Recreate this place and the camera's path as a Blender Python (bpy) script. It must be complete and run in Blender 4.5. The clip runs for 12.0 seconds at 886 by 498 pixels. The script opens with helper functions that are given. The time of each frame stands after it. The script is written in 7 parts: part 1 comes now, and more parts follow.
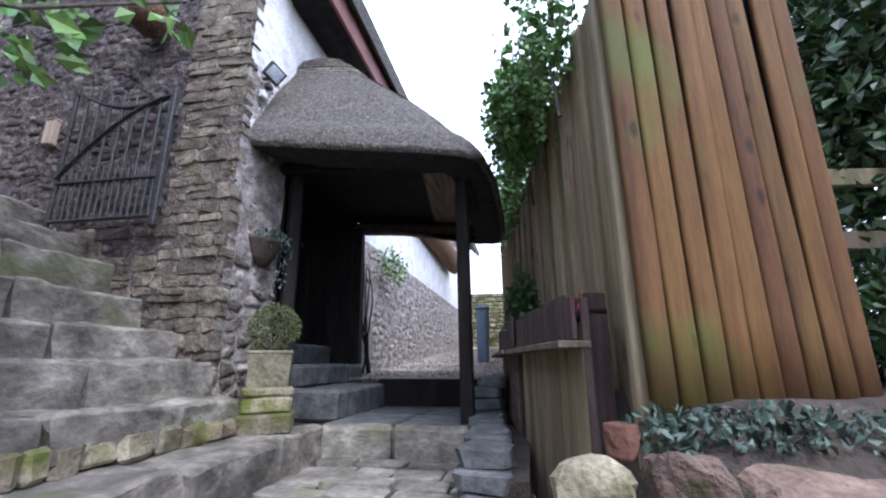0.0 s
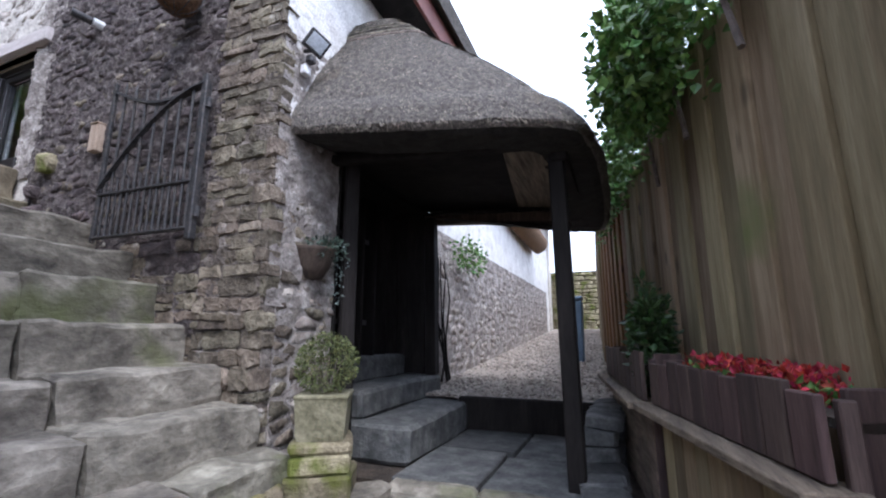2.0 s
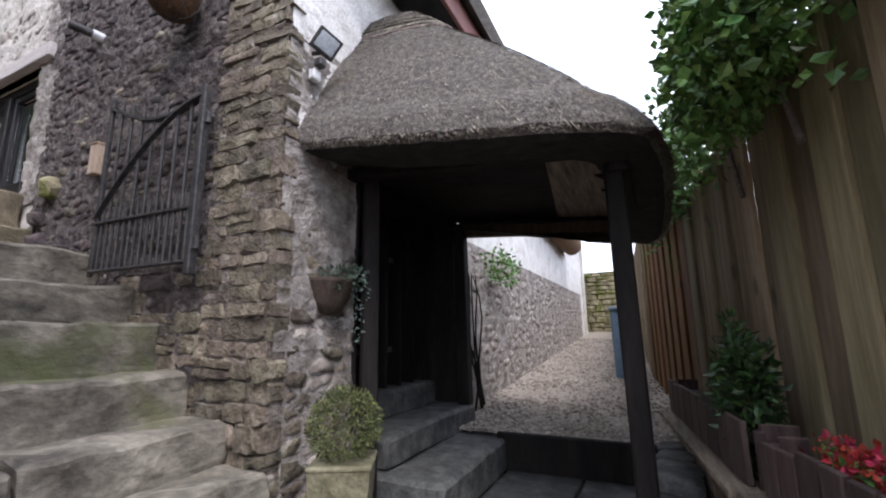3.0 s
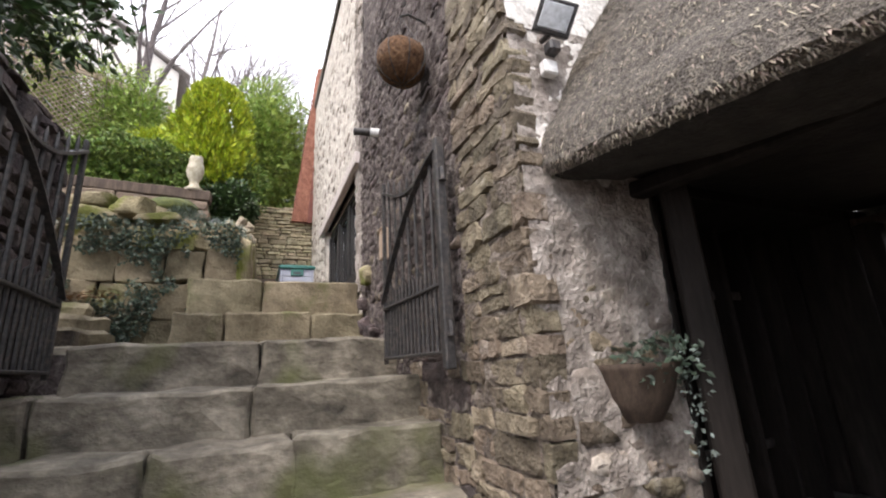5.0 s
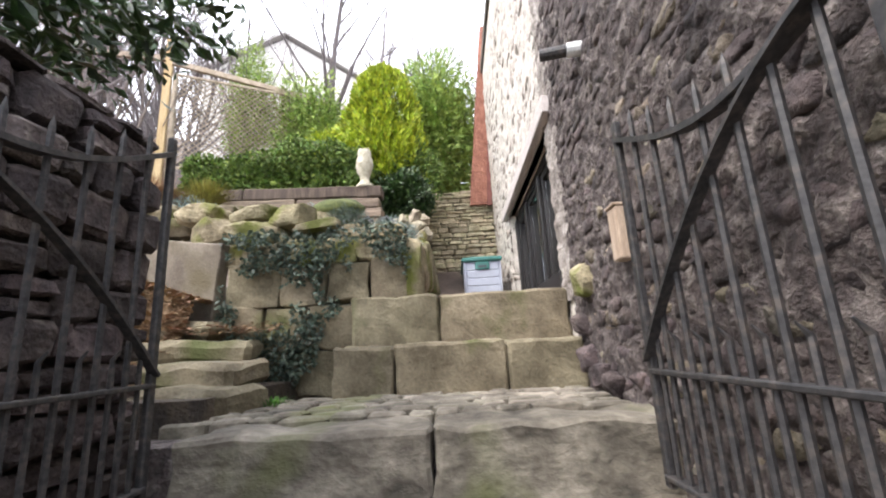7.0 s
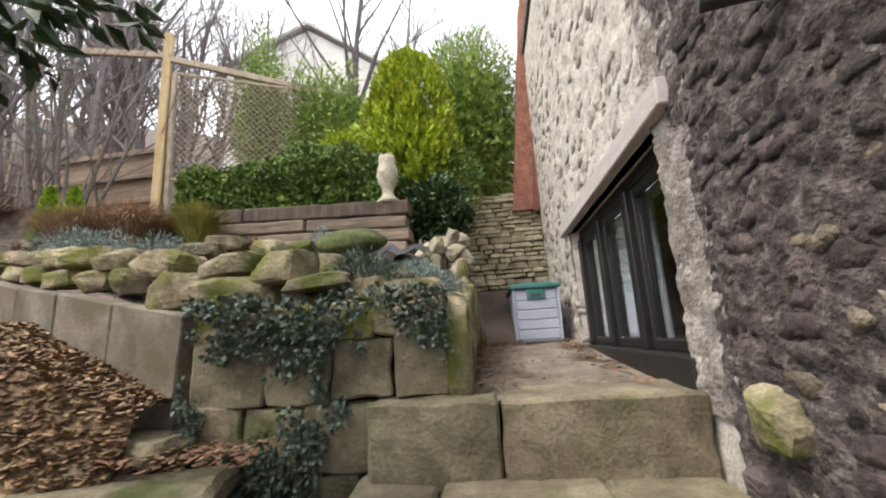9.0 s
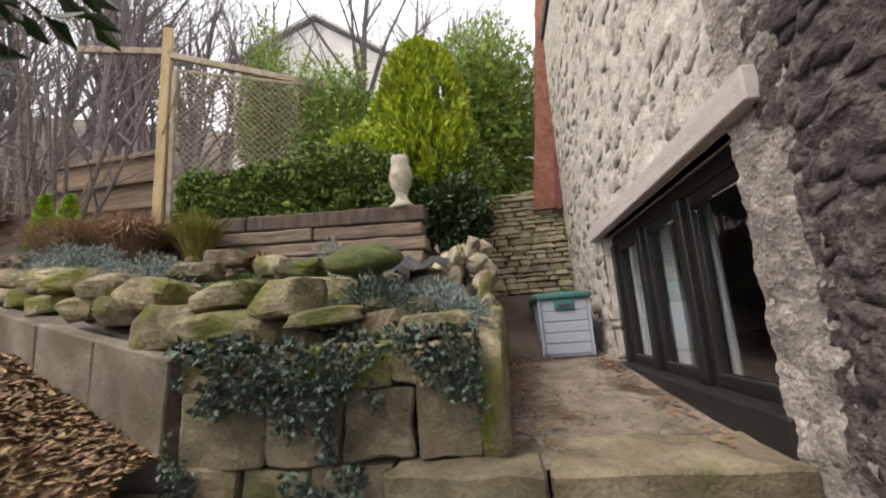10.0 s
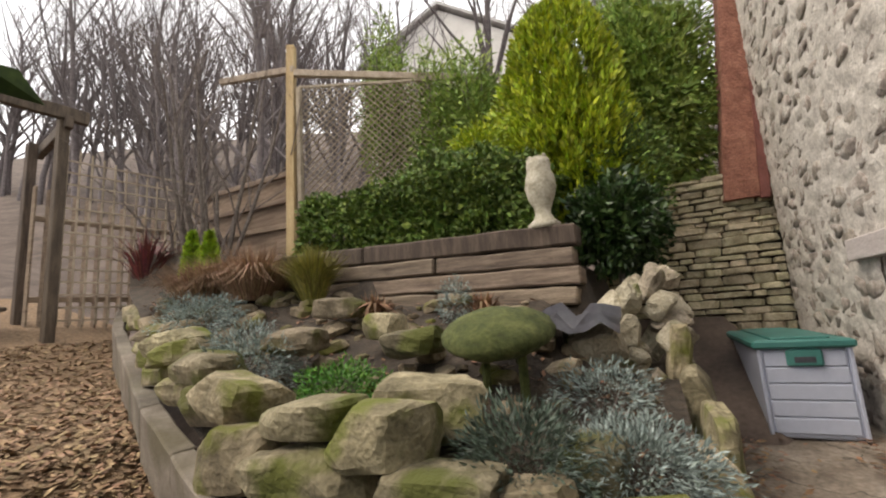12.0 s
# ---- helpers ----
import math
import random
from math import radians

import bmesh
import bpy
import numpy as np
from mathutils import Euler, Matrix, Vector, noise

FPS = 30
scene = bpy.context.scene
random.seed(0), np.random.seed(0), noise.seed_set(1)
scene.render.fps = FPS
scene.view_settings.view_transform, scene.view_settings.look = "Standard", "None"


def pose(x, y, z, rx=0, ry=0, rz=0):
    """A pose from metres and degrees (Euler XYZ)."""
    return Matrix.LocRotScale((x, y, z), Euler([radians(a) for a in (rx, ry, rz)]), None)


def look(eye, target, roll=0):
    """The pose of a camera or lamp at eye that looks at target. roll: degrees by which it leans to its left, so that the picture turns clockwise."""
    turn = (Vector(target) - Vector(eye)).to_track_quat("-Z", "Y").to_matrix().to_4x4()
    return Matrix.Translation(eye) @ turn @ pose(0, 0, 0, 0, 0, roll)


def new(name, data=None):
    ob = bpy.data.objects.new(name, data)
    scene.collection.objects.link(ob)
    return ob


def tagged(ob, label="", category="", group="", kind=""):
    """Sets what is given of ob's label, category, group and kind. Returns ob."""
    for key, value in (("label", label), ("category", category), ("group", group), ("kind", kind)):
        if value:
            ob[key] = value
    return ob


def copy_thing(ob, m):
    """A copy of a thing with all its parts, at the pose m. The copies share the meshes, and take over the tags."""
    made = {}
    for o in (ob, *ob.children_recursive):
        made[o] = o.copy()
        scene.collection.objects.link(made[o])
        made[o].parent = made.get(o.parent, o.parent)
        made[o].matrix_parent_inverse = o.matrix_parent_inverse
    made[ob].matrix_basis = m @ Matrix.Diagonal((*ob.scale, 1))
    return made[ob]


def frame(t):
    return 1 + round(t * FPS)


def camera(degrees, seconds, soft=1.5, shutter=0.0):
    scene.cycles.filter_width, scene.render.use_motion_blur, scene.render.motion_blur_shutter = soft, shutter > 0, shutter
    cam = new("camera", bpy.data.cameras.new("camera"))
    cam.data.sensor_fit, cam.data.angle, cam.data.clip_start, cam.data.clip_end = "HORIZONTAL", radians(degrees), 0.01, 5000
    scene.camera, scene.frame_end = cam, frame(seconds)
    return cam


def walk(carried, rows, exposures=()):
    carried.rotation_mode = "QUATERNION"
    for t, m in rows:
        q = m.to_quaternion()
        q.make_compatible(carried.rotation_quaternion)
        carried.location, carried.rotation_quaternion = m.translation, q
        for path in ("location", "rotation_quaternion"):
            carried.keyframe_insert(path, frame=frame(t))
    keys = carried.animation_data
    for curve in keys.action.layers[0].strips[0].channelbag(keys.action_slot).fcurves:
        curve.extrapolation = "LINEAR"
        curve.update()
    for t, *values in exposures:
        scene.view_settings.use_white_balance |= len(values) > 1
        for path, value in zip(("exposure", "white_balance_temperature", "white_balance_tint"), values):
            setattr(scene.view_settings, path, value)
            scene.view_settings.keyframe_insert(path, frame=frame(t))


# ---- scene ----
import random
from math import cos, sin, pi, sqrt
from mathutils import noise

cam = camera(91.8, 12.0, soft=2.1)
# house frame: x east, y north along the gable, corner of the house at 0, 0
PATH = [
    (0, (1.867, -2.312, 1.444), (1.494, -0.416, 1.963), -0.2),
    (0.5, (1.836, -2.183, 1.513), (1.356, -0.301, 1.993), 0.4),
    (1, (1.724, -2.027, 1.583), (1.204, -0.147, 2.026), 0.4),
    (1.5, (1.677, -1.887, 1.67), (1.084, -0.022, 2.08), 0.1),
    (2, (1.687, -1.718, 1.799), (0.957, 0.102, 2.191), 0.0),
    (2.5, (1.601, -1.583, 1.915), (0.779, 0.201, 2.293), -0.5),
    (2.7, (1.561, -1.531, 1.958), (0.739, 0.252, 2.333), -0.8),
    (4.3, (1.407, -0.962, 2.31), (0.056, 0.438, 2.773), -1.5),
    (4.5, (1.316, -0.931, 2.322), (-0.174, 0.314, 2.803), -2.5),
    (5, (1.116, -0.786, 2.338), (-0.652, -0.01, 2.86), -3.2),
    (5.5, (0.919, -0.666, 2.395), (-0.988, -0.344, 2.902), -1.9),
    (6, (0.593, -0.676, 2.418), (-1.346, -0.6, 2.903), -1.6),
    (6.5, (0.258, -0.712, 2.624), (-1.688, -0.731, 3.084), -2.0),
    (7, (-0.02, -0.662, 2.769), (-1.968, -0.704, 3.215), -3.2),
    (7.2, (-0.124, -0.658, 2.852), (-2.076, -0.704, 3.287), -3.3),
    (8.8, (-0.809, -0.764, 3.299), (-2.759, -0.947, 3.704), -3.6),
    (9, (-0.866, -0.774, 3.342), (-2.817, -0.961, 3.741), -3.6),
    (9.5, (-1.01, -0.846, 3.485), (-2.961, -1.061, 3.865), -3.7),
    (10, (-1.146, -0.862, 3.559), (-3.099, -1.103, 3.919), -4.1),
    (10.5, (-1.326, -0.876, 3.713), (-3.258, -1.247, 4.066), -3.8),
    (11, (-1.49, -0.965, 3.803), (-3.406, -1.432, 4.142), -4.0),
    (11.5, (-1.656, -1.015, 3.952), (-3.527, -1.643, 4.27), -4.6),
    (12, (-1.862, -1.042, 4.046), (-3.645, -1.891, 4.362), -4.0),
]
EXPOSURE = [(0.0, 1.02, 5150, 15), (1.2, 0.95, 5250, 15), (2.5, 0.86, 5450, 14), (4.5, 0.42, 6500, 14), (5.05, 1.2, 6400, 13), (6.0, 1.52, 6300, 12), (7.2, 1.54, 6200, 11), (9.2, 0.76, 6550, 9), (12.0, 0.36, 7000, 11)]
walk(cam, [(t, look(eye, target, roll)) for t, eye, target, roll in PATH], EXPOSURE)

# ---- light ----
world = bpy.data.worlds.new("sky")
scene.world = world
world.use_nodes = True
wn = world.node_tree
sky = wn.nodes.new("ShaderNodeTexSky")
sky.sky_type = "NISHITA"
sky.sun_disc = False
sky.sun_elevation = radians(55)
sky.sun_rotation = radians(139)
sky.air_density, sky.dust_density, sky.ozone_density = 1.0, 4.0, 0.6
veil = wn.nodes.new("ShaderNodeMix")
veil.data_type = "RGBA"
veil.inputs["Factor"].default_value = 0.8
veil.inputs[7].default_value = (10.5, 10.6, 11.0, 1)
wn.links.new(sky.outputs[0], veil.inputs[6])
back = wn.nodes["Background"]
wn.links.new(veil.outputs[2], back.inputs[0])
back.inputs[1].default_value = 0.15
sun = new("sun", bpy.data.lights.new("sun", "SUN"))
sun.data.energy, sun.data.angle, sun.data.color = 1.5, radians(22), (1.0, 0.91, 0.8)
sun.matrix_world = look((0, 0, 30), (-12, 14, 4))

# ---- helpers ----
RND = random.Random(7)
UP = Vector((0, 0, 1))


def link(name, bm, material, smooth=False):
    me = bpy.data.meshes.new(name)
    bm.normal_update()
    bm.to_mesh(me)
    bm.free()
    me.materials.append(material)
    if smooth:
        me.shade_smooth()
    return new(name, me)


def part(name, bm, material, parent, label="", smooth=False):
    ob = link(name, bm, material, smooth)
    ob.parent = parent
    if label:
        tagged(ob, label)
    return ob


def thing(name, label, category, at=(0, 0, 0), rz=0.0, group="", kind=""):
    ob = new(name)
    ob.empty_display_size = 0.1
    ob.matrix_world = pose(*at, 0, 0, rz)
    return tagged(ob, label, category, group, kind)


def solid(name, bm, material, label, category, kind="", group="", smooth=False, at=None, rz=0.0):
    ob = link(name, bm, material, smooth)
    if at:
        ob.matrix_world = pose(*at, 0, 0, rz)
    return tagged(ob, label, category, group, kind)


def box(bm, x0, x1, y0, y1, z0, z1, bev=0.0, m=None):
    r = bmesh.ops.create_cube(bm, size=1.0)
    vs = r["verts"]
    for v in vs:
        v.co = Vector((x0 + (v.co.x + 0.5) * (x1 - x0), y0 + (v.co.y + 0.5) * (y1 - y0), z0 + (v.co.z + 0.5) * (z1 - z0)))
    if bev:
        es = list({e for v in vs for e in v.link_edges})
        out = bmesh.ops.bevel(bm, geom=es, offset=bev, segments=1, affect="EDGES")
        vs = list({v for f in out["faces"] for v in f.verts})
    if m is not None:
        for v in vs:
            v.co = m @ v.co
    return vs


def boxed(*a, **k):
    bm = bmesh.new()
    box(bm, *a, **k)
    return bm


def beam(bm, a, b, w, h, bev=0.0, up=UP):
    """A squared bar from a to b, w across and h deep."""
    a, b = Vector(a), Vector(b)
    d = b - a
    z = d.normalized()
    x = up.cross(z)
    if x.length < 1e-4:
        x = Vector((1, 0, 0))
    x.normalize()
    y = z.cross(x)
    m = Matrix((x, y, z)).transposed().to_4x4()
    m.translation = a
    return box(bm, -w / 2, w / 2, -h / 2, h / 2, 0, d.length, bev, m)


def sweep(bm, pts, w, h, up=UP):
    """One continuous squared bar through pts, w across and h deep."""
    pts = [Vector(p) for p in pts]
    rings = []
    for i, p in enumerate(pts):
        d = (pts[min(i + 1, len(pts) - 1)] - pts[max(i - 1, 0)]).normalized()
        x = up.cross(d).normalized()
        y = d.cross(x)
        rings.append([bm.verts.new(p + x * a * w / 2 + y * b * h / 2) for a, b in ((-1, -1), (1, -1), (1, 1), (-1, 1))])
    for a, b in zip(rings, rings[1:]):
        for k in range(4):
            bm.faces.new((a[k], a[(k + 1) % 4], b[(k + 1) % 4], b[k]))
    bm.faces.new(rings[0][::-1])
    bm.faces.new(rings[-1])


def tube(bm, pts, radii, n=8, cap=True):
    """A round bar through pts; a radius for each."""
    pts = [Vector(p) for p in pts]
    rings = []
    last = None
    for i, p in enumerate(pts):
        d = (pts[min(i + 1, len(pts) - 1)] - pts[max(i - 1, 0)]).normalized()
        x = last - d * last.dot(d) if last is not None else d.orthogonal()
        if x.length < 1e-5:
            x = d.orthogonal()
        x.normalize()
        last = x
        y = d.cross(x)
        r = radii[i] if not isinstance(radii, float) else radii
        rings.append([bm.verts.new(p + (x * cos(2 * pi * k / n) + y * sin(2 * pi * k / n)) * r) for k in range(n)])
    for a, b in zip(rings, rings[1:]):
        for k in range(n):
            bm.faces.new((a[k], a[(k + 1) % n], b[(k + 1) % n], b[k]))
    if cap:
        bm.faces.new(rings[0][::-1])
        bm.faces.new(rings[-1])


def rough_block(sx, sy, sz, seed, bev=0.02, amp=0.012, cuts=3, freq=5.0):
    """A worn stone block, its middle at the origin."""
    bm = bmesh.new()
    box(bm, -sx / 2, sx / 2, -sy / 2, sy / 2, -sz / 2, sz / 2)
    if cuts:
        big = max(sx, sy, sz)
        for axis, s in enumerate((sx, sy, sz)):
            n = max(0, round(cuts * s / big)) if s < big else cuts
            es = [e for e in bm.edges if abs((e.verts[1].co - e.verts[0].co)[axis]) > 0.9 * s / 1 and n]
            if es:
                bmesh.ops.subdivide_edges(bm, edges=es, cuts=n, use_grid_fill=True)
    sharp = [e for e in bm.edges if len(e.link_faces) == 2 and e.calc_face_angle(0) > 0.6]
    bmesh.ops.bevel(bm, geom=sharp, offset=bev, segments=1, affect="EDGES")
    o = Vector((seed * 3.17, seed * 1.31, seed * 2.3))
    for v in bm.verts:
        v.co += noise.noise_vector(v.co * freq + o) * amp + noise.noise_vector(v.co * freq * 3.1 + o) * amp * 0.4
    return bm


def stone_meshes(name, count, material, seed, cuts=1, round_=0.16, amp=0.16):
    """Unit stones, to be scaled."""
    out = []
    for i in range(count):
        bm = bmesh.new()
        bmesh.ops.create_cube(bm, size=1.0)
        bmesh.ops.bevel(bm, geom=bm.edges[:], offset=round_, segments=1, affect="EDGES")
        if cuts > 1:
            bmesh.ops.subdivide_edges(bm, edges=[e for e in bm.edges if e.calc_length() > 0.4], cuts=1, use_grid_fill=True)
        o = Vector((seed + i * 7.3, i * 3.7, seed * 1.9))
        for v in bm.verts:
            v.co += noise.noise_vector(v.co * 1.5 + o) * amp
            v.co += noise.noise_vector(v.co * 4.5 + o) * amp * 0.35
        me = bpy.data.meshes.new(name)
        bm.to_mesh(me)
        bm.free()
        me.materials.append(material)
        out.append(me)
    return out


class Stuff:
    """Many small meshes joined into one."""

    def __init__(self):
        self.v, self.f = [], []

    def add(self, me, m):
        k = len(self.v)
        self.v += [m @ v.co for v in me.vertices]
        self.f += [[k + i for i in p.vertices] for p in me.polygons]

    def quad(self, pts):
        k = len(self.v)
        self.v += pts
        self.f.append(list(range(k, k + len(pts))))

    def make(self, name, material, smooth=False):
        me = bpy.data.meshes.new(name)
        me.from_pydata([tuple(v) for v in self.v], [], self.f)
        me.materials.append(material)
        if smooth:
            me.shade_smooth()
        return new(name, me)


def scaled(x, y, z, sx, sy, sz, rx=0, ry=0, rz=0):
    return pose(x, y, z, rx, ry, rz) @ Matrix.Diagonal((sx, sy, sz, 1))


def courses(x0, x1, z0, z1, w, h, seed, joint=0.012):
    """Random rubble: (x, z, width, height) of each stone of a face."""
    r = random.Random(seed)
    z = z0
    while z < z1 - 0.02:
        ch = r.uniform(h[0], h[1])
        ch = min(ch, z1 - z)
        x = x0 + r.uniform(-w[1], 0)
        while x < x1:
            cw = r.uniform(w[0], w[1])
            a, b = max(x, x0), min(x + cw, x1)
            if b - a > 0.03:
                split = r.random() < 0.25 and ch > 0.1
                if split:
                    k = r.uniform(0.4, 0.6)
                    yield (a + b) / 2, z + ch * k / 2, b - a - joint, ch * k - joint
                    yield (a + b) / 2, z + ch * (1 + k) / 2, b - a - joint, ch * (1 - k) - joint
                else:
                    yield (a + b) / 2, z + ch / 2, b - a - joint, ch - joint + r.uniform(-0.01, 0.015)
            x += cw
        z += ch


# ---- materials ----
def stained(name, colors, rough=0.85, scale=6.0, bump=0.4, vary="object", fine=60.0, spot=None, metal=0.0, stretch=(1, 1, 1), tint=0.0, detail=0.02, island=False, grain=0.2):
    """Noise between colours, with grain and relief. vary: part by part."""
    m = bpy.data.materials.new(name)
    m.use_nodes = True
    t = m.node_tree
    b = t.nodes["Principled BSDF"]
    b.inputs["Roughness"].default_value = rough
    b.inputs["Metallic"].default_value = metal
    co = t.nodes.new("ShaderNodeNewGeometry")
    mp = t.nodes.new("ShaderNodeMapping")
    mp.inputs["Scale"].default_value = stretch
    t.links.new(co.outputs["Position"], mp.inputs["Vector"])
    n1 = t.nodes.new("ShaderNodeTexNoise")
    n1.inputs["Scale"].default_value = scale
    n1.inputs["Detail"].default_value = 6
    n1.inputs["Roughness"].default_value = 0.65
    t.links.new(mp.outputs[0], n1.inputs["Vector"])
    ramp = t.nodes.new("ShaderNodeValToRGB")
    els = ramp.color_ramp.elements
    while len(els) < len(colors):
        els.new(0.5)
    for i, c in enumerate(colors):
        els[i].position = 0.3 + 0.4 * i / max(1, len(colors) - 1)
        els[i].color = (*c, 1)
    t.links.new(n1.outputs["Fac"], ramp.inputs["Fac"])
    col = ramp.outputs["Color"]
    n2 = t.nodes.new("ShaderNodeTexNoise")
    n2.inputs["Scale"].default_value = fine
    n2.inputs["Detail"].default_value = 4
    t.links.new(mp.outputs[0], n2.inputs["Vector"])
    g = t.nodes.new("ShaderNodeMapRange")
    g.inputs["From Min"].default_value, g.inputs["From Max"].default_value = 0.3, 0.7
    g.inputs["To Min"].default_value, g.inputs["To Max"].default_value = 1 - grain, 1 + grain
    t.links.new(n2.outputs["Fac"], g.inputs["Value"])
    mul = t.nodes.new("ShaderNodeMix")
    mul.data_type, mul.blend_type = "RGBA", "MULTIPLY"
    mul.inputs["Factor"].default_value = 1.0
    t.links.new(col, mul.inputs[6])
    t.links.new(g.outputs[0], mul.inputs[7])
    col = mul.outputs[2]
    if spot:
        n3 = t.nodes.new("ShaderNodeTexNoise")
        n3.inputs["Scale"].default_value = spot[1]
        n3.inputs["Detail"].default_value = 5
        t.links.new(co.outputs["Position"], n3.inputs["Vector"])
        s = t.nodes.new("ShaderNodeMapRange")
        s.inputs["From Min"].default_value, s.inputs["From Max"].default_value = spot[2], spot[2] + 0.12
        t.links.new(n3.outputs["Fac"], s.inputs["Value"])
        mx = t.nodes.new("ShaderNodeMix")
        mx.data_type = "RGBA"
        t.links.new(s.outputs[0], mx.inputs["Factor"])
        t.links.new(col, mx.inputs[6])
        mx.inputs[7].default_value = (*spot[0], 1)
        col = mx.outputs[2]
    if vary:
        src = t.nodes.new("ShaderNodeObjectInfo").outputs["Random"]
        if island:
            src = co.outputs["Random Per Island"]
        hs = t.nodes.new("ShaderNodeHueSaturation")
        v = t.nodes.new("ShaderNodeMapRange")
        v.inputs["To Min"].default_value, v.inputs["To Max"].default_value = 1.0 - tint, 1.0 + tint
        t.links.new(src, v.inputs["Value"])
        t.links.new(v.outputs[0], hs.inputs["Value"])
        h2 = t.nodes.new("ShaderNodeMapRange")
        h2.inputs["To Min"].default_value, h2.inputs["To Max"].default_value = 0.5 - tint * 0.05, 0.5 + tint * 0.05
        wig = t.nodes.new("ShaderNodeMath")
        wig.operation = "FRACT"
        wm = t.nodes.new("ShaderNodeMath")
        wm.operation = "MULTIPLY"
        wm.inputs[1].default_value = 17.3
        t.links.new(src, wm.inputs[0])
        t.links.new(wm.outputs[0], wig.inputs[0])
        t.links.new(wig.outputs[0], h2.inputs["Value"])
        t.links.new(h2.outputs[0], hs.inputs["Hue"])
        t.links.new(col, hs.inputs["Color"])
        col = hs.outputs[0]
    t.links.new(col, b.inputs["Base Color"])
    add = t.nodes.new("ShaderNodeMath")
    t.links.new(n1.outputs["Fac"], add.inputs[0])
    half = t.nodes.new("ShaderNodeMath")
    half.operation = "MULTIPLY"
    half.inputs[1].default_value = 0.4
    t.links.new(n2.outputs["Fac"], half.inputs[0])
    t.links.new(half.outputs[0], add.inputs[1])
    bp = t.nodes.new("ShaderNodeBump")
    bp.inputs["Strength"].default_value = bump
    bp.inputs["Distance"].default_value = detail
    t.links.new(add.outputs[0], bp.inputs["Height"])
    t.links.new(bp.outputs[0], b.inputs["Normal"])
    return m


M_STEP = stained("worn_sandstone", [(0.045, 0.039, 0.031), (0.165, 0.146, 0.115), (0.36, 0.325, 0.262)], 0.9, 4.5, 1.0, tint=0.24, fine=28, grain=0.2, spot=((0.12, 0.125, 0.055), 2.0, 0.57), stretch=(0.9, 0.9, 1.35), detail=0.02)
M_DARK = stained("dark_rubble", [(0.024, 0.018, 0.019), (0.066, 0.05, 0.049), (0.15, 0.12, 0.108)], 0.92, 11, 1.0, tint=0.45, detail=0.03, spot=((0.27, 0.235, 0.21), 8.0, 0.64))
M_DARKS = stained("dark_rubble_joined", [(0.024, 0.018, 0.019), (0.066, 0.05, 0.049), (0.15, 0.12, 0.108)], 0.92, 11, 1.0, tint=0.45, detail=0.03, island=True, spot=((0.27, 0.235, 0.21), 8.0, 0.64))
M_PALE = stained("limewashed_rubble", [(0.11, 0.088, 0.073), (0.31, 0.268, 0.232), (0.54, 0.495, 0.445)], 0.92, 10, 0.8, tint=0.2)
M_MORTAR = stained("lime_mortar", [(0.33, 0.3, 0.265), (0.54, 0.5, 0.45), (0.66, 0.62, 0.565)], 0.95, 9, 0.8, vary="", detail=0.02)
M_DMORTAR = stained("dirty_mortar", [(0.035, 0.027, 0.027), (0.1, 0.08, 0.076), (0.27, 0.235, 0.215)], 0.95, 17, 1.0, vary="", detail=0.05)
M_QUOIN = stained("quoin_stone", [(0.06, 0.047, 0.035), (0.16, 0.13, 0.094), (0.3, 0.255, 0.19)], 0.9, 9, 1.0, tint=0.36, detail=0.035, spot=((0.4, 0.365, 0.32), 6.0, 0.6))
M_WHITE = stained("old_limewash", [(0.5, 0.47, 0.44), (0.68, 0.66, 0.63), (0.78, 0.76, 0.73)], 0.9, 5, 0.6, vary="", detail=0.02, spot=((0.36, 0.33, 0.3), 7.0, 0.66))
M_THATCH = stained("weathered_thatch", [(0.06, 0.053, 0.048), (0.13, 0.116, 0.102), (0.22, 0.195, 0.165)], 0.95, 38, 1.0, vary="", fine=190, detail=0.02, grain=0.7, spot=((0.16, 0.12, 0.075), 1.7, 0.6))
# Old dark oak, taken near black so it carries the porch shade.
M_OLDWOOD = stained("shade_black_oak", [(0.006, 0.005, 0.005), (0.014, 0.012, 0.011), (0.026, 0.022, 0.02)], 0.75, 8, 0.4, stretch=(1, 1, 0.15), tint=0.2)
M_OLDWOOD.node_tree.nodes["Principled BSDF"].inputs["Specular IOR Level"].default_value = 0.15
M_IRON = stained("black_iron", [(0.03, 0.03, 0.033), (0.055, 0.053, 0.055), (0.1, 0.085, 0.075)], 0.55, 30, 0.3, metal=0.4, detail=0.003)
M_FENCE = stained("weathered_fence_board", [(0.14, 0.105, 0.056), (0.23, 0.18, 0.105), (0.35, 0.283, 0.18)], 0.85, 3.5, 0.4, stretch=(4, 4, 0.35), tint=0.32, grain=0.1, spot=((0.13, 0.15, 0.05), 1.3, 0.6), detail=0.006)
M_LOG = stained("new_timber_board", [(0.065, 0.026, 0.006), (0.115, 0.053, 0.012), (0.16, 0.081, 0.021)], 0.85, 4, 0.5, stretch=(5, 5, 0.4), tint=0.16, grain=0.14, spot=((0.095, 0.095, 0.016), 1.5, 0.55), detail=0.006)


